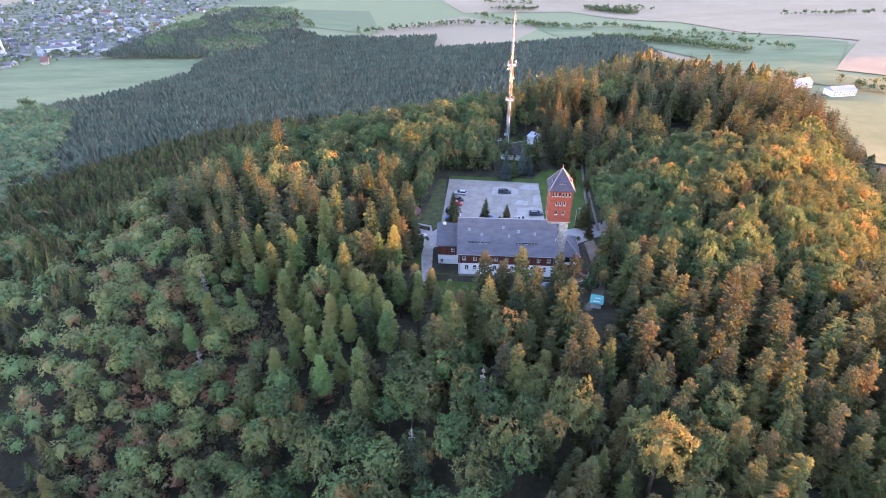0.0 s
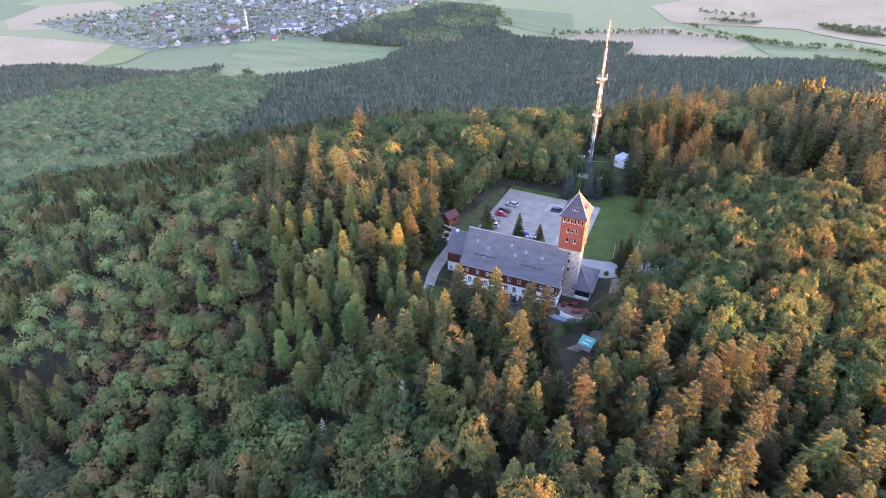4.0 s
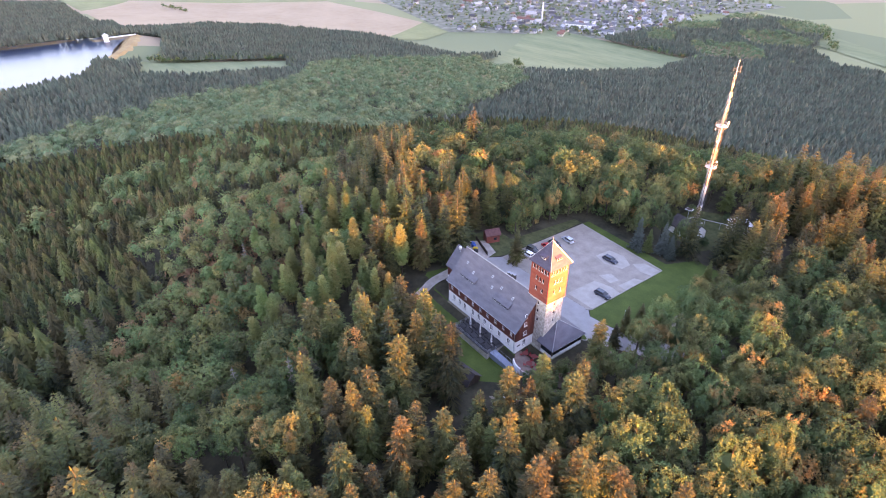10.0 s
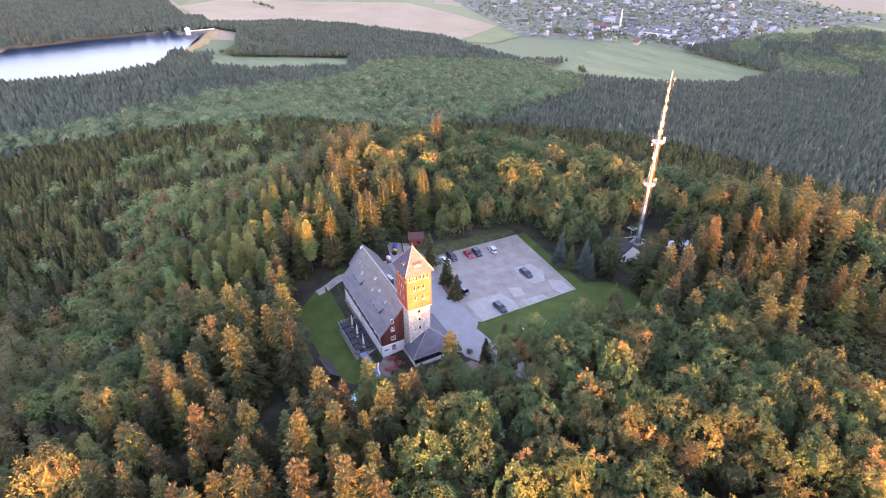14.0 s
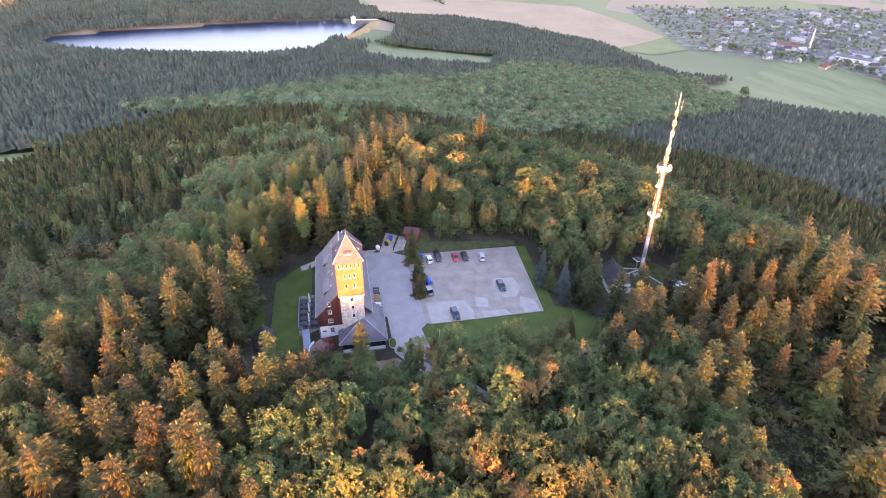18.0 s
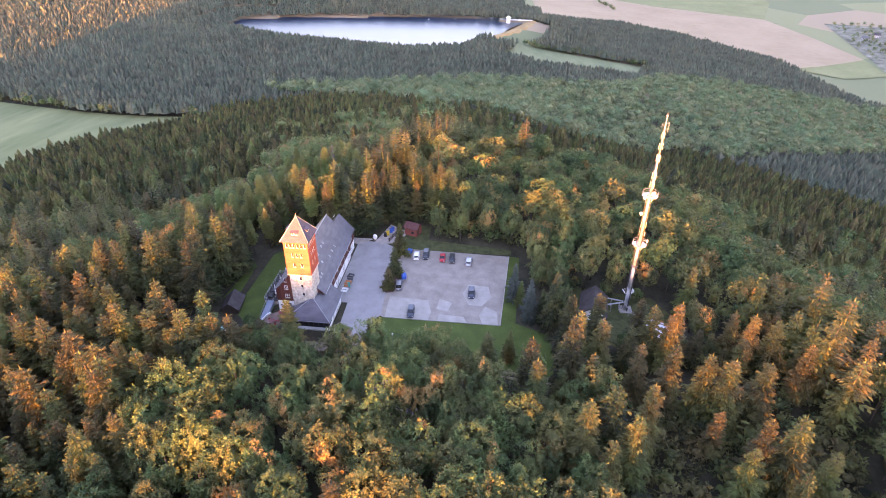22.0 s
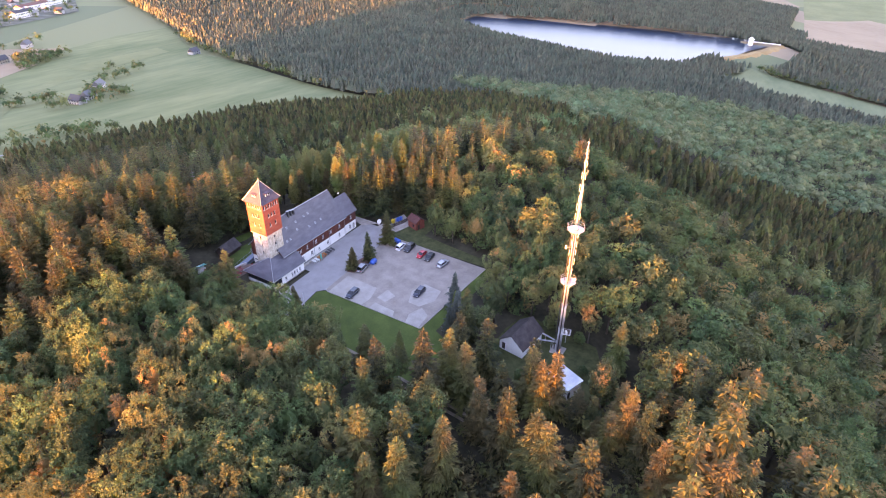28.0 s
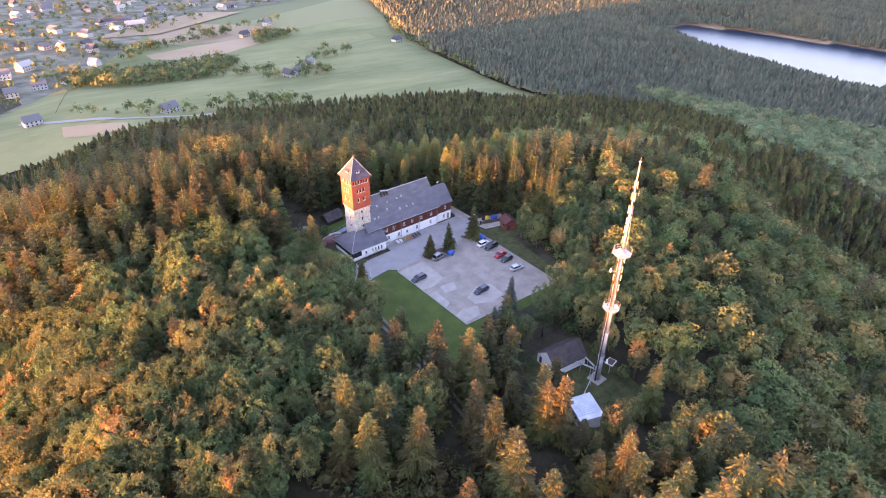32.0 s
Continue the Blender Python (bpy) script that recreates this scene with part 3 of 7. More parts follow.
    F.append(np.array([(n, n + 1, n + 2), (n, n + 2, n + 3), (n, n + 3, n + 1)]))
    return np.concatenate(V), np.concatenate(F)


def ball(sub):
    bm = bmesh.new()
    bmesh.ops.create_icosphere(bm, subdivisions=sub, radius=1.0)
    bm.verts.ensure_lookup_table()
    v = np.array([x.co[:] for x in bm.verts])
    f = np.array([[x.index for x in y.verts] for y in bm.faces])
    bm.free()
    return v, f


BALL1, BALL2 = ball(1), ball(2)
HALF = (BALL1[0], BALL1[1][BALL1[0][BALL1[1]].mean(1)[:, 2] > -0.1])


def leafy_mesh(seed, h, spread, tufts, sprays, size, core=1, low=0.34, rough=0.2):
    """Leafy crown: tufts of radiating leaf sprays over a few uneven boughs of a dome, with dark gaps down to a dim inner mass."""
    r = np.random.RandomState(seed)
    cz, rz = h * (1 + low) / 2, h * (1 - low) / 2
    bv, bf = (HALF, BALL1, BALL2)[core]
    away = r.uniform(0.42, 0.54, len(bv)) + (0.16 if core == 0 else 0)
    V = [np.stack([bv[:, 0] * spread * away, bv[:, 1] * spread * away, cz + bv[:, 2] * rz * away], 1)]
    F = [bf]
    n = len(bv)
    # boughs: swellings of the dome that set its outline, wide ones and small ones
    bough = r.normal(size=(26, 3))
    bough[:, 2] = np.abs(bough[:, 2]) * 0.8 + 0.05
    bough /= np.linalg.norm(bough, axis=1)[:, None]
    swell = np.concatenate([r.uniform(-0.6, 0.8, 7), r.uniform(0.2, 0.75, 19)])
    tight = np.concatenate([np.full(7, 5.0), np.full(19, 26.0)])
    k = np.arange(tufts)
    u = np.clip(1 - 1.55 * (k + 0.5) / tufts + r.uniform(-0.08, 0.08, tufts), -0.7, 1)
    a = 2.399963 * k + r.uniform(-0.35, 0.35, tufts)
    q = np.sqrt(1 - u * u)
    out = np.repeat(np.stack([np.cos(a) * q, np.sin(a) * q, u], 1), sprays, 0)
    out = out + r.normal(size=out.shape) * 0.8 / math.sqrt(tufts)
    out /= np.linalg.norm(out, axis=1)[:, None]
    near = np.exp(-tight * (1 - out @ bough.T))
    j = 0.74 + rough * (near @ swell) + np.repeat(r.uniform(-0.12, 0.08, tufts), sprays) + r.uniform(-0.12, 0.05, len(out))
    cen = out * j[:, None] * [spread, spread, rz] + [0, 0, cz]
    aim = out + [0, 0, 0.4]
    aim /= np.linalg.norm(aim, axis=1)[:, None]
    big = np.repeat(r.uniform(0.8, 1.2, (tufts, 1)), sprays, 0)
    way = aim * 0.42 + 0.75 * r.normal(size=aim.shape) * [1, 1, 0.75]
    way = np.where(np.sum(way * aim, 1, keepdims=True) < -0.05, way - 1.3 * aim * np.sum(way * aim, 1, keepdims=True), way)
    way /= np.linalg.norm(way, axis=1)[:, None]
    side = np.cross(way, aim + 0.35 * r.normal(size=aim.shape))
    side /= np.linalg.norm(side, axis=1)[:, None]
    m = len(way)
    length = size * big * r.uniform(0.7, 1.25, (m, 1))
    v, t = diamonds(cen + (aim * 0.25 * r.rand(m, 1) - way * 0.1) * length * 1.6, way, side, length, length * r.uniform(0.17, 0.3, (m, 1)), length * r.uniform(0, 0.3, (m, 1)))
    V.append(v)
    F.append(t + n)
    return np.concatenate(V), np.concatenate(F)


def trunk_mesh(h, r0, seed, limbs=0, sides=6):
    """A tapered trunk, with rising limbs for a broadleaved tree."""
    r = np.random.RandomState(seed)
    bm = rod((0, 0, -0.4), (0, 0, h * 0.55), r0, r0 * 0.62, sides)
    rod((0, 0, h * 0.55), (0.1, 0.05, h * 0.94), r0 * 0.62, r0 * 0.12, sides, bm)
    for k in range(limbs):
        a, z0 = 2.4 * k + r.rand(), h * (0.3 + 0.35 * k / max(1, limbs))
        L = h * r.uniform(0.16, 0.24)
        rod((0, 0, z0), (math.cos(a) * L, math.sin(a) * L, z0 + L * 0.9), r0 * 0.4, r0 * 0.1, 5, bm)
    bmesh.ops.triangulate(bm, faces=bm.faces[:])
    bm.verts.ensure_lookup_table()
    v = np.array([x.co[:] for x in bm.verts])
    f = np.array([[x.index for x in y.verts] for y in bm.faces])
    bm.free()
    return v, f


def far_cone(seed, h, spread, points, tiers, low):
    """A spruce far off: hanging skirts with a jagged hem, one above another."""
    r = np.random.RandomState(seed)
    V, F = [], []
    for k in range(tiers):
        f = k / tiers
        n, turn = len(V), r.rand() * 6.28
        for i in range(2 * points):
            a = turn + 3.1416 * (i + r.uniform(-0.3, 0.3)) / points
            w = (spread * (1 - f) ** 0.7 + 0.1) * (r.uniform(0.85, 1.2) if i % 2 else r.uniform(0.5, 0.7))
            V.append((w * math.cos(a), w * math.sin(a), h * (low + (1 - low) * f + r.uniform(-0.025, 0.025)) + (0 if i % 2 else 0.35)))
        V.append((r.uniform(-0.2, 0.2), r.uniform(-0.2, 0.2), h * min(1.0, low + (1 - low) * (f + 1.7 / tiers))))
        F += [(n + i, n + (i + 1) % (2 * points), n + 2 * points) for i in range(2 * points)]
    return np.array(V), np.array(F)


def wood(name, kinds, places, sizes, mat, label, category="forest", seed=0):
    """Many trees in one object: each place takes one of the kinds, turned and scaled."""
    r = np.random.RandomState(len(places) + seed)
    V, F, T, n = [], [], [], 0
    pick = r.randint(0, len(kinds), len(places))
    for k, (kv, kf) in enumerate(kinds):
        sel = np.where(pick == k)[0]
        if not len(sel):
            continue
        a, s = r.rand(len(sel)) * 6.283, sizes[sel]
        w = s * r.uniform(0.88, 1.18, len(sel))
        c, d = np.cos(a) * w, np.sin(a) * w
        x = kv[None, :, 0] * c[:, None] - kv[None, :, 1] * d[:, None] + places[sel, 0:1]
        y = kv[None, :, 0] * d[:, None] + kv[None, :, 1] * c[:, None] + places[sel, 1:2]
        z = kv[None, :, 2] * s[:, None] + places[sel, 2:3]
        V.append(np.stack([x, y, z], -1).reshape(-1, 3))
        F.append((kf[None] + (np.arange(len(sel)) * len(kv))[:, None, None] + n).reshape(-1, 3))
        T.append(np.repeat(r.rand(len(sel)), len(kv)))
        n += len(sel) * len(kv)
    ob = new(name, mesh_of(name, np.concatenate(V), np.concatenate(F), mat))
    ob.data.attributes.new("tint", "FLOAT", "POINT").data.foreach_set("value", np.concatenate(T).astype(np.float32))
    return tagged(ob, label, category, kind="stuff")


# ground that stays free of trees
CLEAR = [
    [(-36, -15), (-27, -25), (-5, -26), (3, -17), (6, -14), (12, -13), (15, 4), (15, 9), (17, 14), (17, 40), (18, 63), (2, 65), (-3, 60), (-12, 58), (-17, 56), (-35, 57), (-38, 44), (-37, 24), (-37, 20), (-40, 11), (-40, -6)],
    [(-15.5, 71.5), (-12, 69.5), (-2, 68), (4.5, 73), (6.5, 82), (6, 93), (-2, 94), (-13.5, 87.5)],
    [(-50, 13), (-38, 10), (-36, 20), (-39, 26), (-47, 26)],
    [(4, -25), (15, -25), (16, -10), (6, -12)],
    [(14, 60), (17, 60), (22, 105), (19, 105)],
    [(10, 15.5), (14, 15.5), (19, 18.6), (18, 21.4), (13, 20)],
]


def scatter(seed, x0, x1, y0, y1, gap):
    r = np.random.RandomState(seed)
    gx, gy = np.meshgrid(np.arange(x0, x1, gap), np.arange(y0, y1, gap * 0.87), indexing="ij")
    odd = (np.arange(gx.shape[1]) % 2)[None, :] * gap / 2
    x = (gx + odd).ravel() + r.uniform(-0.4, 0.4, gx.size) * gap
    y = gy.ravel() + r.uniform(-0.4, 0.4, gx.size) * gap
    return x, y, r


def blob(x, y, cx, cy, rx, ry):
    return np.exp(-(((x - cx) / rx) ** 2 + ((y - cy) / ry) ** 2))


def kind_shares(x, y):
    """Weights of spruce, broadleaf and larch on the hill."""
    s = 0.3 + 2.0 * blob(x, y, -64, 8, 30, 20) + 1.7 * blob(x, y, 10, -46, 44, 17) + 1.3 * blob(x, y, 35, -92, 60, 28) + 2.0 * blob(x, y, 34, 81, 22, 13) + 1.8 * blob(x, y, 17, 106, 18, 18)
    s += 1.5 * blob(x, y, 82, 138, 50, 34) + 1.0 * blob(x, y, -60, -102, 60, 22) + 1.3 * blob(x, y, -165, -105, 55, 40) + 1.6 * blob(x, y, -60, -215, 150, 70) + 2.5 * blob(x, y, 10, -190, 110, 60) + 2.4 * blob(x, y, -215, 120, 50, 70)
    s += 1.7 * blob(x, y, 54, -27, 28, 18)
    b = 0.34 + 3.2 * blob(x, y, 42, 32, 21, 28) + 2.2 * blob(x, y, 56, 2, 24, 22) + 2.0 * blob(x, y, 80, 28, 26, 40) + 1.2 * blob(x, y, 30, -4, 11, 12) + 1.7 * blob(x, y, -52, 52, 44, 14) + 2.4 * blob(x, y, -24, 104, 40, 34) + 1.8 * blob(x, y, -66, 84, 46, 40)
    b *= 1 - 0.5 * blob(x, y, 58, -30, 28, 18)
    b += 1.9 * blob(x, y, -112, -38, 36, 26) + 0.9 * blob(x, y, -86, -57, 22, 14) + 1.2 * blob(x, y, -28, -72, 42, 17) + 0.7 * blob(x, y, -68, -82, 22, 10)
    l = 4.5 * blob(x, y, -60, -28, 20, 16)
    return s, b, l


S_FULL = [sprig_spruce(i, 18.0, 19, 10, 4.1 - 0.25 * (i % 3), 0.32, 5, 0.08, 0.66) for i in range(6)]
S_NEAR = [sprig_spruce(10 + i, 18.0, 16, 8, 3.9, 0.32, 3, 0.12, 0.66, 0.0, 1.15) for i in range(4)]
S_MID = [sprig_spruce(20 + i, 18.0, 14, 7, 3.8, 0.3, 2, 0.22, 0.66, 0.0, 1.15) for i in range(4)]
S_LOW = [far_cone(30 + i, 16.5, 3.6, 8, 9, 0.26) for i in range(6)]
L_FULL = [sprig_spruce(40 + i, 18.0, 25, 11, 2.9, 0.1, 5, 0.3, 0.65, 1.0) for i in range(4)]
L_NEAR = [sprig_spruce(50 + i, 18.0, 15, 9, 2.9, 0.1, 3, 0.32, 0.65, 1.0, 1.15) for i in range(3)]
B_FULL = [leafy_mesh(160 + i, 16.0, 3.8 + 0.15 * (i % 3), 145, 23, 0.45, 1, 0.14 if i % 2 else 0.28, 0.33) for i in range(6)]
B_NEAR = [leafy_mesh(60 + i, 16.0, 3.9, 108, 12, 0.62, 1, 0.32, 0.32) for i in range(5)]
B_MID = [leafy_mesh(70 + i, 15.5, 4.3, 84, 7, 0.94, 1, 0.34, 0.22) for i in range(5)]
B_LOW = [leafy_mesh(80 + i, 15.0, 4.4, 40, 4, 1.2, 0, 0.34) for i in range(5)]
C_NEAR = [leafy_mesh(65 + i, 16.0, 4.4, 140, 15, 0.6, 1, 0.3, 0.26) for i in range(5)]
T_SPRUCE, T_BROAD, T_LARCH = trunk_mesh(18.0, 0.28, 1), trunk_mesh(15.0, 0.33, 2, 6), trunk_mesh(17.5, 0.22, 3)
T_BROAD_LOW = trunk_mesh(14.5, 0.3, 4, 2, 5)

def free(x, y):
    ok = (x**2 + (y - 25) ** 2) < 270**2
    for poly in CLEAR + [f[1] for f in FIELDS]:
        ok &= ~inside(x, y, poly)
    return ok


def patchy(x, y):
    """Uneven patches between 0 and 1, so that like trees stand in groups."""
    v = np.sin(x / 9.1 + 1.3 * np.sin(y / 14.0)) + np.sin(y / 8.3 + 1.7 * np.sin(x / 17.0)) + 0.7 * np.sin((x + y) / 4.3) + 0.7 * np.sin((x - y) / 5.1)
    return np.clip(0.5 + v / 6.0, 0, 1)


# conifers stand closer together than broadleaved trees
X, Y, K = [], [], []
for leafy, gap, seed, west in ((False, 5.7, 5, False), (False, 4.8, 8, True), (True, 5.5, 6, False), (True, 5.4, 7, True)):
    x, y, rng = scatter(seed, -300, 260, -260, 330, gap)
    ss, bb, ll = kind_shares(x, y)
    is_leafy = patchy(x, y) < bb / (ss + bb + ll)
    keep = free(x, y) & (is_leafy == leafy)
    keep &= (x + 12 * np.sin(y / 15) < (-62 if leafy else -118)) == west
    x, y, ss, ll = x[keep], y[keep], ss[keep], ll[keep]
    k = np.ones(len(x), int) if leafy else np.where(rng.rand(len(x)) * (ss + ll) < ss, 0, 2)
    X.append(x)
    Y.append(y)
    K.append(k)
x, y, kind = np.concatenate(X), np.concatenate(Y), np.concatenate(K)
# the larch stand and the crest west of it are thinner than the rest
thin = (kind != 2) | (rng.rand(len(x)) < 0.9)
thin &= ~((blob(x, y, -85, -30, 16, 26) > 0.5) & (rng.rand(len(x)) < 0.15))
thin &= ~((blob(x, y, 52, 98, 32, 26) > 0.3) & (rng.rand(len(x)) < np.where(kind == 0, 0.6, 1.0)))
thin &= ~((kind == 1) & ((blob(x, y, 82, 104, 28, 28) > 0.35) | (blob(x, y, 66, -74, 38, 24) > 0.4)))
thin &= ~((kind == 0) & (blob(x, y, 44, 90, 34, 26) > 0.35) & (rng.rand(len(x)) < 0.3))
thin &= (np.hypot(x - 8.5, y + 26) > 7.0) & (np.hypot(x - 6.5, y + 34) > 4.5)
# low crowns would hide the lawn before the inn
thin &= ~((kind == 1) & (x > -20) & (x < 9) & (y > 50) & (y < 67))
thin &= ~((kind == 1) & (x > -38) & (x < 12) & (y > -35) & (y < -12))
x, y, kind = x[thin], y[thin], kind[thin]
size = np.clip(rng.normal(1.0, np.where((kind == 1) & (x > 12), 0.06, 0.14)), 0.6, 1.34) * np.where(kind == 1, 1.02, np.where(kind == 0, 1.06 * np.where(rng.rand(len(x)) < 0.3, 0.74, 1.0) * (1 - 0.2 * blob(x, y, -10, -70, 70, 26)), 0.98))
# some leafy crowns stay below their neighbours and leave dark gaps
size *= np.where((kind == 1) & ((x > 12) | (x < -55)), np.where(rng.rand(len(x)) < 0.36, np.where(x > 12, rng.uniform(0.78, 0.9, len(x)), rng.uniform(0.64, 0.84, len(x))), rng.uniform(0.93, 1.07, len(x))) * np.where(x > 12, 0.93, 1.0), 1.0)
size *= np.where((kind == 1) & (x < 5), np.where(x < -62, 0.76, 0.84), 1.0)
size *= np.where(kind == 1, 1 - 0.3 * blob(x, y, 52, 92, 26, 24) - 0.14 * blob(x, y, -20, 95, 36, 30), 1.0)
size *= np.where(kind == 0, 1 - 0.1 * blob(x, y, 36, 92, 34, 28), 1.0)
# trees to the east enlarged, to shade the slopes from the low sun
size *= 1 + 0.25 * blob(x, y, 104, 100, 36, 46) + 0.4 * blob(x, y, 92, -50, 34, 40)
size *= (1 - 0.22 * blob(x, y, -105, -50, 45, 60)) * (1 - 0.36 * blob(x, y, 19, 2, 12, 14)) * (1 - 0.3 * blob(x, y, 14, 92, 10, 14))
# spruces that stand close before the inn
FRONT = np.array([(-20.2, -27.8, 1.22), (-11.2, -27.5, 1.25), (-2.7, -29.2, 1.2), (0.8, -29.0, 1.18), (-19.2, -37.9, 1.24), (-30.7, -46.8, 1.2), (-26.5, -43.0, 1.12)])
HUTS = np.array([(4.0, 81.8, 0.85), (11.6, 86.5, 0.95), (-1.2, 62.5, 0.98), (7.4, 65.6, 0.98), (6.6, 71.6, 1.00), (14.1, 66.7, 1.02), (15.7, 71.2, 1.00), (-9.3, 96.5, 0.90), (22.5, 78.0, 0.98), (23.4, 84.5, 1.05), (24.6, 91.0, 0.98), (9.4, 88.6, 1.05), (9.2, 83.2, 0.98)])
GREEN = np.array([(-4.6, 64.6, 0.7), (-12.2, 64.6, 0.76), (-19.4, 64.8, 0.8), (-3.0, 96.6, 0.62), (-24.5, 59.0, 0.82), (-31.0, 60.0, 0.9), (-17.0, 60.0, 0.7), (-26.5, 66.5, 0.9), (-36.5, 62.0, 0.9), (-40.0, 52.0, 0.8), (-41.0, 44.0, 0.85), (-40.5, 36.0, 0.8), (-41.5, 29.0, 0.8), (-19.0, 72.0, 0.85), (-17.5, 79.5, 0.8)])
clash = (np.min(np.hypot(x[:, None] - HUTS[:, 0], y[:, None] - HUTS[:, 1]), 1) < np.where(kind == 1, 6.2, 3.6)) | (np.min(np.hypot(x[:, None] - GREEN[:, 0], y[:, None] - GREEN[:, 1]), 1) < 5.2)
x, y, kind, size = (np.concatenate([a[~clash], b, c]) for a, b, c in ((x, HUTS[:, 0], GREEN[:, 0]), (y, HUTS[:, 1], GREEN[:, 1]), (kind, np.zeros(len(HUTS), int), np.ones(len(GREEN), int)), (size, HUTS[:, 2], GREEN[:, 2])))
far_off = np.min(np.hypot(x[:, None] - FRONT[:, 0], y[:, None] - FRONT[:, 1]), 1) > 4.2
x, y, kind, size = np.append(x[far_off], FRONT[:, 0]), np.append(y[far_off], FRONT[:, 1]), np.append(kind[far_off], np.zeros(len(FRONT), int)), np.append(size[far_off], FRONT[:, 2])
size = np.where(kind == 0, np.minimum(size, 1.24), size) * np.where((kind == 0) & (x < -118), 0.76, 1.0)
# the crest in the west bears paler, lower broadleaved trees
kind = np.where((kind == 1) & (x + 12 * np.sin(y / 15) < -60) & (y < 30), 3, kind)
P = np.stack([x, y, ground(x, y) - 0.1], 1)
reach = np.hypot(x - 24, (y - 12) * 0.82)
HILL = (
    ("spruce", SPRUCE, (S_NEAR, S_MID, S_LOW), (T_SPRUCE, T_SPRUCE), ("tall spruce with hanging boughs on the wooded hill", "spruce_wood", "dense dark spruces on the hill")),
    ("broadleaf_tree", LEAF, (B_NEAR, B_MID, B_LOW), (T_BROAD, T_BROAD_LOW), ("full leafy broadleaved tree on the wooded hill", "broadleaf_wood", "leafy broadleaved trees on the hill")),
    ("larch", LARCH, (L_NEAR, L_NEAR, S_LOW), (T_LARCH, T_LARCH), ("light green larch with a bare lower trunk", "larch_wood", "light green larches on the slope")),
    ("crest_tree", PALE_LEAF, (C_NEAR, B_MID, B_LOW), (T_BROAD, T_BROAD_LOW), ("low pale green broadleaved tree on the western crest", "crest_wood", "pale green broadleaved trees on the western crest")),
)
SINGLE = []
for k, (name, mat, sets, trunks, labels) in enumerate(HILL):
    mine = np.where(kind == k)[0]
    mine = mine[np.argsort(reach[mine])]
    # the trees round the clearing are things of their own; the rest of the wood is joined
    single = mine[:(290, 280, 120, 60)[k]]
    SINGLE.append((name, mat, (S_FULL, B_FULL, L_FULL, C_NEAR)[k], trunks[0], labels[0], single))
    rest = mine[len(single):]
    span = reach[rest] - 36 * ((y[rest] < -125) & (x[rest] > -70) & (x[rest] < 90))
    for ring, (r0, r1) in enumerate(((0, 92), (92, 150), (150, 999))):
        sel = rest[(span >= r0) & (span < r1)]
        if len(sel):
            wood(labels[1], sets[ring], P[sel], size[sel], mat, labels[2], seed=ring)
    sel = rest[reach[rest] < 190]
    if len(sel):
        wood(labels[1] + "_trunks", [trunks[1]], P[sel], size[sel], BARK, "bark trunks of the wood", "trunks")
for name, mat, crowns, trunk, label, single in SINGLE:
    crown_meshes = [mesh_of(name + "_crown", v, f, mat) for v, f in crowns]
    trunk_me = mesh_of(name + "_trunk", *trunk, BARK, True)
    for j in single:
        tree = new(name)
        tree.empty_display_size = 0.5
        tree.matrix_world = Matrix.Translation(P[j]) @ Matrix.Rotation(float(rng.rand() * 6.283), 4, "Z") @ Matrix.Diagonal((*([size[j] * rng.uniform(0.9, 1.15)] * 2), size[j], 1))
        tagged(tree, label, "tree", name + "s of the hill")
        for nm, me in (("trunk", trunk_me), ("crown", crown_meshes[int(rng.randint(len(crown_meshes)))])):
            ob = new(nm, me)
            ob.parent = tree

# the wide forest round the hill
COPSE = [(-740, 1074), (-750, 1372), (-659, 1491), (-500, 1422), (-445, 1226), (-386, 1146), (-435, 988), (-530, 944), (-684, 1007)]
x, y, rng = scatter(9, -1900, 420, -1050, 1450, 5.0)
# edges of the wood wander
xw, yw = x + 5 * np.sin(y / 37) + 3 * np.sin(x / 19 + y / 13), y + 5 * np.sin(x / 41) + 3 * np.sin(y / 17 - x / 23)
ok = ((x**2 + (y - 25) ** 2) >= 268**2) & ~inside(x, y, LAKE)
for _poly in [f[1] for f in FIELDS] + [[p for p in TOWN_NORTH], TOWN_SOUTH, [(-985, 70), (-930, 50), (-820, 0), (-800, 25), (-838, 80), (-890, 108), (-955, 122)]]:
    ok &= ~inside(xw, yw, _poly)
ok &= ~((y < -270) & (x > -60)) & ~((y < -760) & (x > -480)) & ~((x > 230) & (y > 250)) & ~((y > 960) & (x > -120)) & ~((x < -760) & (y > 560)) & ~((x < -1380) & (y > 80))
ok &= ~((y < -430) & (x > -397 + (y + 475) * 0.4))
ok &= (yw < 1130) | inside(xw, yw, COPSE)
x, y = x[ok], y[ok]
# a stand of beeches on the plain below the western slope
BEECHES = [(-425, -190), (-375, -97), (-355, -56), (-295, -17), (-235, 5), (-250, 50), (-320, 150), (-350, 190), (-340, 240), (-447, 404), (-497, 482), (-690, 600), (-740, 375), (-690, 260), (-553, 139), (-505, 37), (-476, -38), (-456, -91)]
beech = 0.75 * inside(x, y, COPSE) * (np.sin(x / 31) + np.sin(y / 27) > 0.2) + inside(xw[ok], yw[ok], BEECHES)
near_enough = (np.hypot(x, y) < 900) | (rng.rand(len(x)) < 0.72)
x, y, beech = x[near_enough], y[near_enough], beech[near_enough]
is_b = (beech + 0.25 * (rng.rand(len(x)) - 0.5)) > 0.46
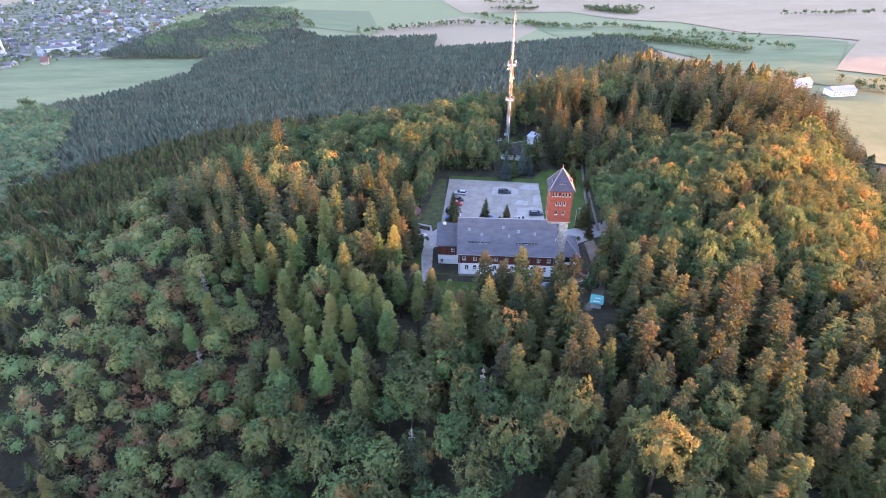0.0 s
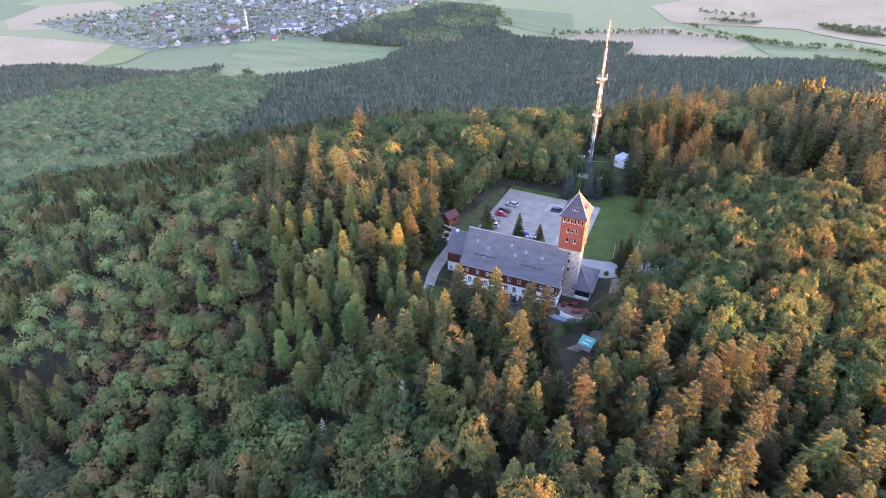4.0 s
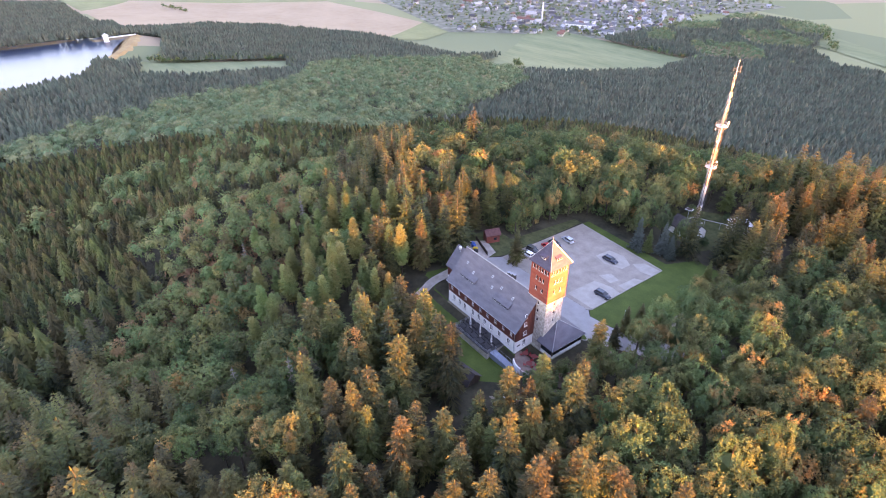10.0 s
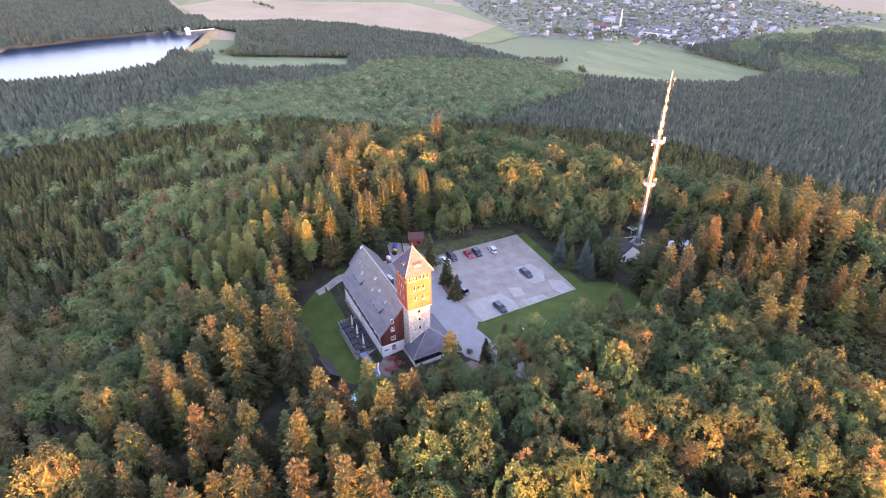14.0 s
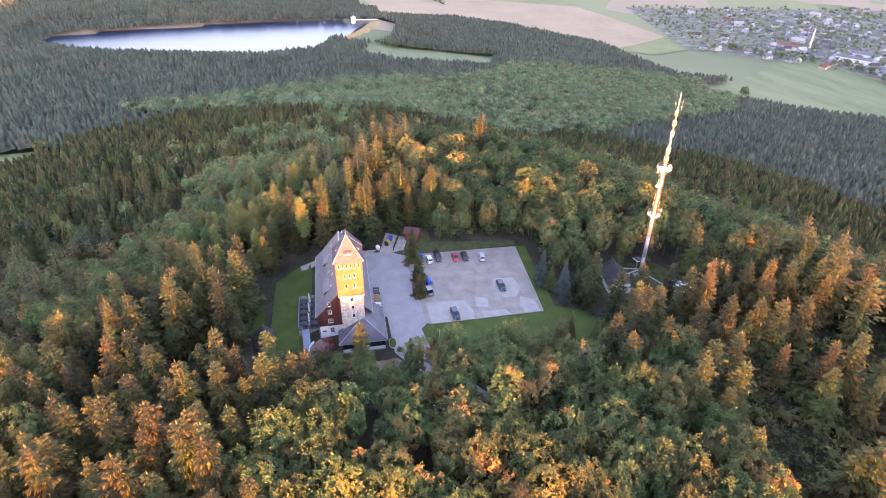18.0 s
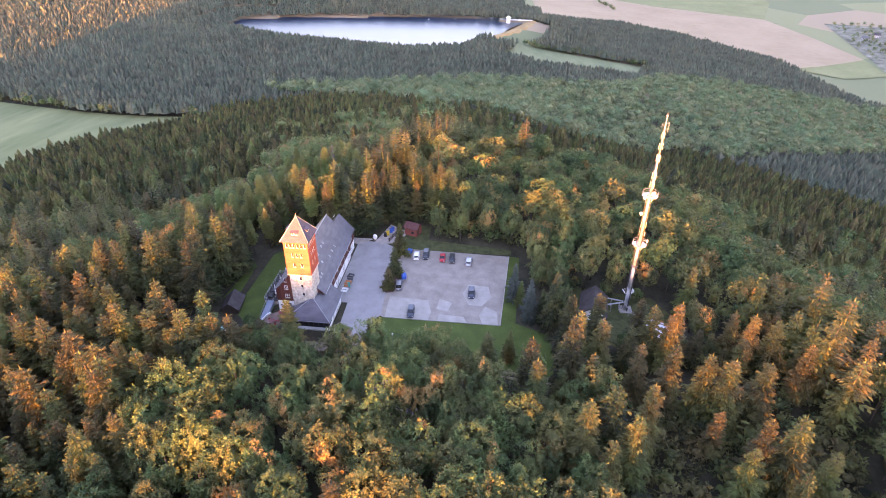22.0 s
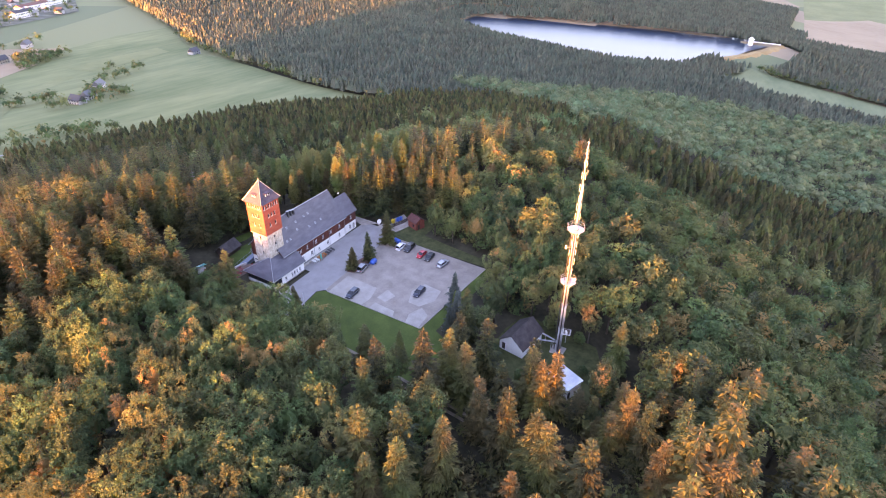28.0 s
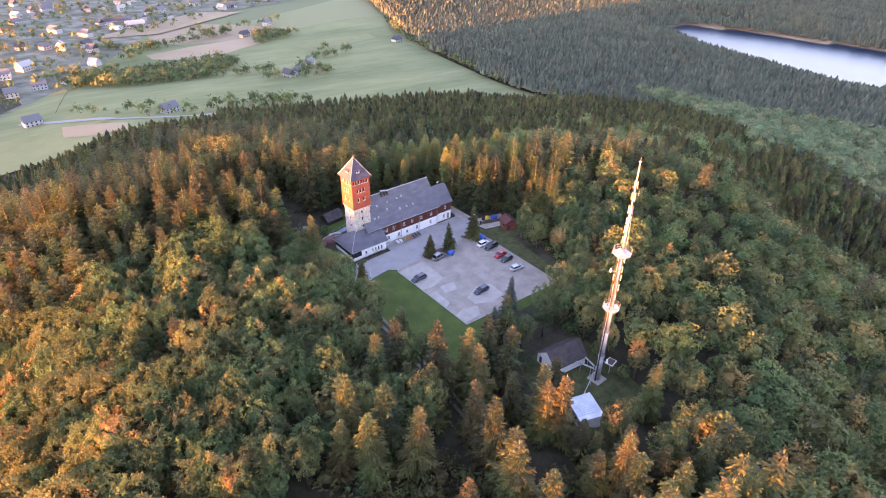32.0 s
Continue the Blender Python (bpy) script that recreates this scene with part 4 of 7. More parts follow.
# beeches spread wider than spruces
keep = ~is_b | (rng.rand(len(x)) < 0.5)
x, y, is_b = x[keep], y[keep], is_b[keep]
P2 = np.stack([x, y, ground(x, y) - 0.3], 1)
size2 = np.where(is_b, rng.normal(1.08, 0.15, len(x)), rng.normal(0.88, 0.075, len(x))).clip(0.62, 1.4)
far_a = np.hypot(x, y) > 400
wood("far_spruce_forest", [far_cone(i, 16.0, 3.9, 3, 2, 0.36) for i in range(4)], P2[~is_b & far_a], size2[~is_b & far_a], HAZED_SPRUCE, "wide spruce forest on the plain, its needles paled for haze")
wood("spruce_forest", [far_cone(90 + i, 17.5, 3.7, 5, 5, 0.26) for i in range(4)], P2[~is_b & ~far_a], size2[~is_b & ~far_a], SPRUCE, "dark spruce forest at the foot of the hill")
wood("beech_forest", [leafy_mesh(400 + i, 15.0, 3.9, 14, 3, 1.35, 0, 0.42, 0.26) for i in range(5)], P2[is_b], size2[is_b], BEECH, "wide green beech forest on the plain")

# grey dead spruces that stand among the living ones
_dead = [mesh_of("dead_boughs", *spruce_mesh(300 + i, 16.0, 9, 6, 1.7, 0.15, 1, 0.25, 0.6, 0.07), DEADWOOD) for i in range(2)]
_bole = mesh_of("dead_trunk", *trunk_mesh(16.0, 0.2, 9), DEADWOOD, True)
for i, (x, y, s) in enumerate(((-20, -57, 1.0), (-34, -66, 0.9), (-74, -52, 0.8), (-96, -20, 0.8), (-88, -44, 0.75))):
    tree = empty("dead_tree", (x, y, float(ground(x, y)) - 0.2), 70 * i, "grey dead spruce with bare boughs in the wood", "tree")
    tree.scale = (s, s, s)
    for nm, me in (("trunk", _bole), ("crown", _dead[i % 2])):
        ob = new(nm, me)
        ob.parent = tree

# low shrubs fill the gaps on the western crest
x, y, rng = scatter(61, -150, -40, -110, 30, 3.6)
keep = (blob(x, y, -92, -48, 36, 48) > 0.3 + 0.4 * rng.rand(len(x))) & free(x, y)
x, y = x[keep], y[keep]
wood("undergrowth", [leafy_mesh(500 + i, 3.6, 2.1, 14, 7, 0.8, 1, 0.1) for i in range(4)], np.stack([x, y, ground(x, y) - 0.2], 1), np.clip(rng.normal(1.0, 0.3, len(x)), 0.5, 1.8), SHRUB, "brownish low shrubs between the trees of the crest", "shrubs")
# leafy undergrowth takes the darker spruce colour to stand in for shade
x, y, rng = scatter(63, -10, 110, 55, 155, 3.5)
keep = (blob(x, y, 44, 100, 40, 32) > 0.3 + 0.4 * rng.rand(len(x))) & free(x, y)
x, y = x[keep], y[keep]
wood("undergrowth", [leafy_mesh(510 + i, 3.4, 2.2, 14, 7, 0.8, 1, 0.1) for i in range(4)], np.stack([x, y, ground(x, y) - 0.2], 1), np.clip(rng.normal(1.0, 0.3, len(x)), 0.5, 1.8), SPRUCE, "low leafy undergrowth between tall spruces, coloured dark in place of shade", "shrubs")

x, y, rng = scatter(65, -56, -14, 20, 74, 3.1)
keep = inside(x, y, [(-54, 27), (-40, 27), (-40.5, 46), (-37.5, 58.5), (-18, 60), (-17, 70), (-30, 73), (-54, 62)]) & (rng.rand(len(x)) < 0.8)
x, y = x[keep], y[keep]
wood("undergrowth", [leafy_mesh(520 + i, 3.4, 2.1, 20, 10, 0.6, 1, 0.05) for i in range(4)], np.stack([x, y, ground(x, y) - 0.2], 1), np.clip(rng.normal(0.95, 0.35, len(x)), 0.4, 1.9), LEAF, "green bushes along the edge of the clearing", "shrubs")

# ---------------------------------------------------------------- paved ground of the hilltop
sheet("lawn", [(-0.6, 18.5), (1, 16.9), (7, 17.8), (13.5, 20.5), (15.5, 40), (16.5, 63), (2, 62), (-2, 53.5), (-33, 54.5), (-33.5, 51), (-0.6, 49.6)], LAWN, 0.05, 8, "mown green lawn round the parking lot", "lawn")
sheet("lawn", [(-41, -6), (-36, -15), (-27, -25), (-5, -26), (4, -16), (1, -8.5), (-34, -8.5), (-39, 2)], LAWN, 0.06, 4, "green lawn in front of the inn", "lawn")
sheet("lawn", [(-50, 13), (-38, 10), (-34, 19), (-34, 52), (-37, 52), (-40, 26), (-48, 26)], ROUGH_GRASS, 0.03, 6, "rough grass behind the parked cars", "lawn")
sheet("lawn", [(-20, 70), (-12, 68), (0, 68), (4, 78), (5, 94), (-6, 96), (-17, 90)], ROUGH_GRASS, 0.04, 6, "rough grass round the foot of the mast", "lawn")
sheet("road", [(-37, 4.4), (-5.5, 4.4), (-5.5, 8.6), (8.5, 9.0), (15, 13.2), (22, 17.5), (29, 25), (32, 32), (29, 33), (24, 27), (14, 20), (7, 17.6), (1, 16.7), (-1, 18.4), (-34, 16.8), (-37, 12)], ROAD, 0.09, 12, "grey asphalt drive along the inn", "road")
sheet("parking_lot", [(-34, 16.8), (-1, 18.4), (-0.6, 19.3), (-0.6, 49.6), (-33.2, 51.4)], LOT, 0.12, 12, "worn grey parking lot", "parking lot")
for k, q in enumerate(([(-9.5, 19.4), (-0.8, 19.6), (-0.8, 31), (-4, 31.4), (-9, 30)], [(-10, 33), (-5.5, 32.6), (-5, 35.6), (-8.5, 36.6)], [(-3.4, 33.5), (-0.8, 33.5), (-0.8, 41), (-3, 40)], [(-17.5, 40.3), (-13, 39), (-8.2, 41), (-8, 44.5), (-12, 46.8), (-17, 46)], [(-8, 45.5), (-4, 44), (-0.8, 45), (-0.8, 49), (-6, 48.6)])):
    sheet("concrete_patch", q, SLAB, 0.124 + 0.003 * k, 20, "pale concrete patch in the parking lot", "paving")
sheet("footpath", [(-36.5, -14.5), (-34, -14), (-34.8, -6), (-35.3, 3), (-34.5, 5), (-38.4, 9), (-38.4, -1), (-37.6, -9)], GRAVEL, 0.24, 1.5, "pale gravel path round the end of the inn", "path")
sheet("dirt_track", [(13.9, 18), (14.7, 18), (15.4, 40), (17.6, 64), (18.6, 74), (17.8, 74), (16.8, 64), (14.6, 40)], DIRT, 0.1, 6, "worn wheel rut in the grass", "track")
sheet("dirt_track", [(15.7, 17), (16.5, 17), (17.0, 40), (19.2, 64), (20.2, 74), (19.4, 74), (18.4, 64), (16.2, 40)], DIRT, 0.1, 6, "worn wheel rut in the grass", "track")
sheet("dirt_track", [(10.5, 9.4), (13.6, 12), (14.5, 2), (14, -10), (11.5, -18), (6, -24), (4.5, -22.5), (8.8, -17), (10.5, -9), (11, 0)], DIRT, 0.1, 3, "dark earth track past the terrace", "track")
sheet("gravel_strip", [(-27, -8.5), (-17.2, -8.5), (-17.2, -13), (-24, -13), (-27.5, -11)], DIRT, 0.09, 3, "bare earth bed by the inn wall", "path")
sheet("gravel_yard", [(-48, 12.5), (-37, 9.5), (-36, 12), (-37, 17), (-44, 19)], GRAVEL, 0.1, 6, "gravel yard behind the inn", "yard")
# kerbs: a low pale edge between lot and lawn
for k, (a, c) in enumerate((((-0.6, 19.3), (-0.6, 49.6)), ((-0.6, 49.6), (-33.2, 51.4)), ((-0.6, 19.3), (-1.6, 18.0)))):
    a, c = Vector((*a, 0)), Vector((*c, 0))
    d = (c - a).normalized()
    s = Vector((-d.y, d.x, 0)) * 0.09
    kerb = part("kerb", prism([(a + s).xy[:], (c + s).xy[:], (c - s).xy[:], (a - s).xy[:]], -0.1, 0.22), SLAB)
    tagged(kerb, "pale concrete kerb along the lawn", "kerb", kind="structure")


# ---------------------------------------------------------------- building pieces
def wall_mesh(o, u, w, h, holes, thick=0.35):
    """A straight wall from its outer lower corner o along u, w long and h high, with openings (x0, x1, z0, z1) right through."""
    o, u = Vector(o), Vector(u)
    n = Vector((u.y, -u.x, 0))
    xs = sorted({0.0, w, *[v for q in holes for v in q[:2]]})
    zs = sorted({0.0, h, *[v for q in holes for v in q[2:4]]})
    bm = bmesh.new()
    for z0, z1 in zip(zs, zs[1:]):
        run = None
        for x0, x1 in [*zip(xs, xs[1:]), (w, None)]:
            solid = x1 is not None and not any(q[0] <= x0 and x1 <= q[1] and q[2] <= z0 and z1 <= q[3] for q in holes)
            if solid and run is None:
                run = x0
            if not solid and run is not None:
                c = [o + u * a - n * d + Vector((0, 0, z)) for z in (z0, z1) for a, d in ((run, 0), (x0, 0), (x0, thick), (run, thick))]
                vs = [bm.verts.new(p) for p in c]
                for f in ((3, 2, 1, 0), (4, 5, 6, 7), (0, 1, 5, 4), (1, 2, 6, 5), (2, 3, 7, 6), (3, 0, 4, 7)):
                    bm.faces.new([vs[i] for i in f])
                run = None
    return bm


FRAMES = {}


def frame_meshes(w, h, arch, bars):
    """Window frame, pane and sill of a size, made once: x across, y into the wall, z up from the sill."""
    key = (round(w, 2), round(h, 2), arch, bars)
    if key in FRAMES:
        return FRAMES[key]
    bm = bmesh.new()
    t = 0.1 if w > 0.8 else 0.055
    top = h - (w / 2 if arch else 0)
    box(-w / 2, -w / 2 + t, 0, 0.1, 0, top, bm)
    box(w / 2 - t, w / 2, 0, 0.1, 0, top, bm)
    box(-w / 2 + t, w / 2 - t, 0, 0.1, 0, t, bm)
    if w > 0.75:
        box(-0.04, 0.04, 0.01, 0.08, t, h - t, bm)
    if arch:
        arc = [(w / 2 * math.cos(a), top + w / 2 * math.sin(a)) for a in np.linspace(0, math.pi, 9)]
        for (x0, z0), (x1, z1) in zip(arc, arc[1:]):
            q = 1 - 2 * t / w
            pts = [(x0, z0), (x1, z1), (x1 * q, top + (z1 - top) * q), (x0 * q, top + (z0 - top) * q)]
            vs = [bm.verts.new((px, y, pz)) for y in (0, 0.1) for px, pz in pts]
            for f in ((0, 1, 2, 3), (7, 6, 5, 4), (0, 4, 5, 1), (1, 5, 6, 2), (2, 6, 7, 3), (3, 7, 4, 0)):
                bm.faces.new([vs[i] for i in f])
    else:
        box(-w / 2 + t, w / 2 - t, 0, 0.1, h - t, h, bm)
    for k in range(bars if w > 0.75 else 0):
        z = t + (top - t) * (k + 1) / (bars + 1)
        box(-w / 2 + t, w / 2 - t, 0.015, 0.075, z - 0.03, z + 0.03, bm)
    bmesh.ops.recalc_face_normals(bm, faces=bm.faces)
    fr = bpy.data.meshes.new("window_frame")
    bm.to_mesh(fr)
    bm.free()
    fr.materials.append(WHITE)
    bm = bmesh.new()
    if arch:
        pts = [(-w / 2, 0), (w / 2, 0)] + [(w / 2 * math.cos(a), top + w / 2 * math.sin(a)) for a in np.linspace(0, math.pi, 9)]
    else:
        pts = [(-w / 2, 0), (w / 2, 0), (w / 2, h), (-w / 2, h)]
    bm.faces.new([bm.verts.new((px, 0.06, pz)) for px, pz in pts])
    pane = bpy.data.meshes.new("pane")
    bm.to_mesh(pane)
    bm.free()
    pane.materials.append(GLASS_DARK)
    bm = box(-w / 2 - 0.08, w / 2 + 0.08, -0.2, 0.05, -0.09, -0.005)
    sill = bpy.data.meshes.new("sill")
    bm.to_mesh(sill)
    bm.free()
    sill.materials.append(SLAB)
    FRAMES[key] = (fr, pane, sill)
    return FRAMES[key]


def window(parent, at, u, w, h, arch=False, bars=1, depth=0.12):
    """A window as a part of its building, in the opening whose sill's middle is at, on a wall that runs along u."""
    u = Vector(u)
    n = Vector((u.y, -u.x, 0))
    m = Matrix(((u.x, -n.x, 0, at[0] - n.x * depth), (u.y, -n.y, 0, at[1] - n.y * depth), (0, 0, 1, at[2]), (0, 0, 0, 1)))
    fr, pane, sill = frame_meshes(w, h, arch, bars)
    ob = hang(new("window", fr), parent)
    ob.matrix_basis = m
    for nm, me in (("pane", pane), ("sill", sill)):
        c = new(nm, me)
        c.parent = ob
    return ob


def punched(parent, name, mat, o, u, w, h, wins, thick=0.35, label=""):
    """A wall with its windows: wins are (x of the middle, z of the sill, width, height, arched)."""
    o, u = Vector(o), Vector(u)
    holes = [(x - a / 2, x + a / 2, z, z + b) for x, z, a, b, arch in wins]
    bm = wall_mesh(o, u, w, h, holes, thick)
    n = Vector((u.y, -u.x, 0))
    for x, z, a, b, arch in wins:
        if arch:
            # rounded shoulders close the corners of the opening
            for sg in (-1, 1):
                pts = [(x + sg * a / 2, z + b - a / 2)] + [(x + sg * a / 2 * math.cos(t), z + b - a / 2 + a / 2 * math.sin(t)) for t in np.linspace(0.3, math.pi / 2, 4)] + [(x + sg * a / 2, z + b)]
                f0 = [bm.verts.new(o + u * px - n * 0.005 + Vector((0, 0, pz))) for px, pz in pts]
                f1 = [bm.verts.new(o + u * px - n * 0.1 + Vector((0, 0, pz))) for px, pz in pts]
                bm.faces.new(f0)
                bm.faces.new(f1[::-1])
                for i in range(len(pts)):
                    bm.faces.new((f0[i], f0[(i + 1) % len(pts)], f1[(i + 1) % len(pts)], f1[i]))
    wl = part(name, bm, mat, parent, label)
    for x, z, a, b, arch in wins:
        p = o + u * x + Vector((0, 0, z))
        window(parent, p, u, a - 0.02, b - 0.02, arch, 2 if b > 1.6 else 1)
    return wl


def slab(points, down, bm=None):
    """A sloping sheet: its upper face through the points, down metres thick."""
    own = bmesh.new() if bm is None else bm
    top = [own.verts.new(p) for p in points]
    low = [own.verts.new(Vector(p) - Vector((0, 0, down))) for p in points]
    own.faces.new(top)
    own.faces.new(low[::-1])
    for i in range(len(points)):
        j = (i + 1) % len(points)
        own.faces.new((top[j], top[i], low[i], low[j]))
    return own


# ---------------------------------------------------------------- the inn
GREEN_PAINT = plain("turquoise_paint", (0.05, 0.42, 0.36), 0.5)
LEAD = plain("zinc_sheet", (0.33, 0.34, 0.36), 0.4, 0.6)
inn = empty("mountain_inn", (-15, -2, 0), 0, "long mountain inn with white plaster, red-brown boards and a slate roof", "house")
X0, X1, YF, YB, YR = -27.2, -0.6, -8.4, 4.1, -2.1
ZW, ZE, ZR = 3.3, 6.75, 14.3
front_low = [(x, 0.95 + 2.5, 1.15, 1.75, True) for x in (2.3, 4.6, 6.9, 10.2, 12.6, 15.0, 17.6, 20.6, 24.0)]
front_up = [(x, 0.95, 0.95, 1.2, False) for x in (1.6, 4.6, 7.4, 10.4, 13.4, 16.2, 19.2, 22.2, 25.0)]
punched(inn, "plaster_wall", PLASTER, (X0, YF, -2.5), (1, 0, 0), X1 - X0, ZW + 2.5, front_low, label="white plaster lower wall")
punched(inn, "board_wall", CLAD, (X0, YF - 0.12, ZW), (1, 0, 0), X1 - X0, ZE - ZW - 0.1, front_up, label="red-brown boarded upper wall")
back_low = [(26.6 - x - 0.0, 0.9 + 0.5, w, h, False) for x, w, h in ((22.9, 1.7, 1.3), (19.2, 0.95, 1.35), (15.4, 0.95, 1.35), (12.2, 0.8, 1.0), (8.2, 0.95, 1.35), (2.7, 0.95, 1.35))]
back_up = [(26.6 - x, 0.95, 0.95, 1.2, False) for x in (23.3, 21.2, 20.0, 17.2, 13.4, 10.2, 6.7, 2.6)]
punched(inn, "plaster_wall", PLASTER, (X1, YB, -0.5), (-1, 0, 0), X1 - X0, ZW + 0.5 - 0.25, back_low, label="white plaster lower wall")
punched(inn, "board_wall", CLAD, (X1, YB + 0.12, ZW - 0.25), (-1, 0, 0), X1 - X0, ZE - ZW + 0.15, back_up, label="red-brown boarded upper wall")
# gable towards the tower
punched(inn, "plaster_wall", PLASTER, (X1, YF + 0.36, -2.5), (0, 1, 0), YB - YF - 0.72, ZW + 2.5, [(2.6, 3.4, 1.15, 1.75, True)], label="white plaster gable foot")


def gable(x, y0, y1, z0, ze, yr, zr, thick=0.3, out=1):
    """A boarded gable wall: upright boards cut to the slope, each a part."""
    for a, b in ((y0, yr), (yr, y1)):
        n = 10
        for k in range(n):
            bm = bmesh.new()
            s0, s1 = a + (b - a) * k / n, a + (b - a) * (k + 1) / n - 0.02
            t0 = ze + (zr - ze) * (1 - abs(s0 - yr) / abs((y0 if a == y0 else y1) - yr))
            t1 = ze + (zr - ze) * (1 - abs(s1 - yr) / abs((y0 if a == y0 else y1) - yr))
            proud = 0.015 * (k % 2)
            vs = [bm.verts.new((xx, s, z)) for xx in (x + proud * out, x - thick * out) for s, z in ((s0, z0), (s1, z0), (s1, t1), (s0, t0))]
            for f in ((0, 1, 2, 3), (7, 6, 5, 4), (0, 4, 5, 1), (1, 5, 6, 2), (2, 6, 7, 3), (3, 7, 4, 0)):
                bm.faces.new([vs[i] for i in f])
            part("gable_board", bm, CLAD, inn)


gable(X1 + 0.1, YF, YB, ZW, ZE - 0.15, YR, ZR - 0.35)
gable(X0 - 0.1, YF, YB, ZW, ZE - 0.15, YR, ZR - 0.35, 0.3, -1)
for z, w in ((4.3, 1.2), (7.0, 0.9), (9.3, 0.7)):
    window(inn, (X1 + 0.1, -5.6, z), (0, 1, 0), w, 1.15, False, 1, -0.03)
part("sign_board", box(X1 + 0.02, X1 + 0.08, -7.9, -6.9, 1.5, 1.85), plain("dark_sign", (0.05, 0.05, 0.06)), inn, "dark name board")
# roof: two slopes with a kick at the eaves
OV = 0.5
for sg, ye, yw in ((-1, YF - 0.65, YF), (1, YB + 0.65, YB)):
    k0 = yw + (YR - yw) * 0.18
    zk = ZE + (ZR - ZE) * 0.2
    part("roof_slope", slab([(X0 - OV, ye, ZE - 0.25), (X1 + OV, ye, ZE - 0.25), (X1 + OV, k0, zk), (X0 - OV, k0, zk)] if sg < 0 else [(X1 + OV, ye, ZE - 0.25), (X0 - OV, ye, ZE - 0.25), (X0 - OV, k0, zk), (X1 + OV, k0, zk)], 0.22), SLATE, inn, "slate roof foot")
    part("roof_slope", slab([(X0 - OV, k0, zk), (X1 + OV, k0, zk), (X1 + OV, YR, ZR), (X0 - OV, YR, ZR)] if sg < 0 else [(X1 + OV, k0, zk), (X0 - OV, k0, zk), (X0 - OV, YR, ZR), (X1 + OV, YR, ZR)], 0.22), SLATE, inn, "slate roof slope")
    part("gutter", rod((X0 - OV, ye, ZE - 0.36), (X1 + OV, ye, ZE - 0.36), 0.09, 0.09, 8), LEAD, inn, "zinc gutter")
part("ridge_cap", rod((X0 - OV, YR, ZR + 0.02), (X1 + OV, YR, ZR + 0.02), 0.13, 0.13, 8), LEAD, inn, "zinc ridge cap")


def roof_point(x, side, z):
    """A point of the inn's upper roof slope at height z on the front (-1) or back (1)."""
    yw = YF if side < 0 else YB
    k0, zk = yw + (YR - yw) * 0.18, ZE + (ZR - ZE) * 0.2
    f = (z - zk) / (ZR - zk)
    return Vector((x, k0 + (YR - k0) * f, z)), Vector((0, YR - k0, ZR - zk)).normalized()


def skylight(x, side, z, w=0.75, h=1.0, parent=None):
    p, up = roof_point(x, side, z)
    u = Vector((1, 0, 0)) * (1 if side < 0 else -1)
    n = u.cross(up)
    m = Matrix(((u.x, up.x, n.x, p.x), (u.y, up.y, n.y, p.y), (u.z, up.z, n.z, p.z), (0, 0, 0, 1)))
    bm = bmesh.new()
    for a, b, c, d in ((-w / 2, w / 2, -h / 2, -h / 2 + 0.12), (-w / 2, w / 2, h / 2 - 0.12, h / 2), (-w / 2, -w / 2 + 0.12, -h / 2 + 0.12, h / 2 - 0.12), (w / 2 - 0.12, w / 2, -h / 2 + 0.12, h / 2 - 0.12)):
        box(a, b, c, d, -0.05, 0.12, bm)
    bm.transform(m)
    s = part("skylight", bm, LEAD, inn, "zinc skylight frame")
    g = box(-w / 2 + 0.1, w / 2 - 0.1, -h / 2 + 0.1, h / 2 - 0.1, -0.02, 0.06)
    g.transform(m)
    part("pane", g, SKYGLASS, s)


SKYGLASS, _n, _l, _b = material("skylight_glass", 0.04, 0.0, 1.0)
_b.inputs["Base Color"].default_value = (0.12, 0.14, 0.17, 1)
for x, z in ((-24.4, 11.8), (-21, 10.8), (-15, 12.4), (-10.8, 11.6), (-6.3, 11.2), (-13.4, 10.6)):
    skylight(x, -1, z, 0.55, 0.75)
for x, z in ((-4.3, 8.9), (-5.7, 8.9), (-13.8, 9.2), (-16.4, 9.2), (-18.9, 9.2), (-9.5, 10.0), (-4.0, 11.6), (-6.7, 11.5), (-10.6, 11.6), (-14.2, 11.8), (-16.0, 11.9)):
    skylight(x, 1, z, 0.5, 0.65)


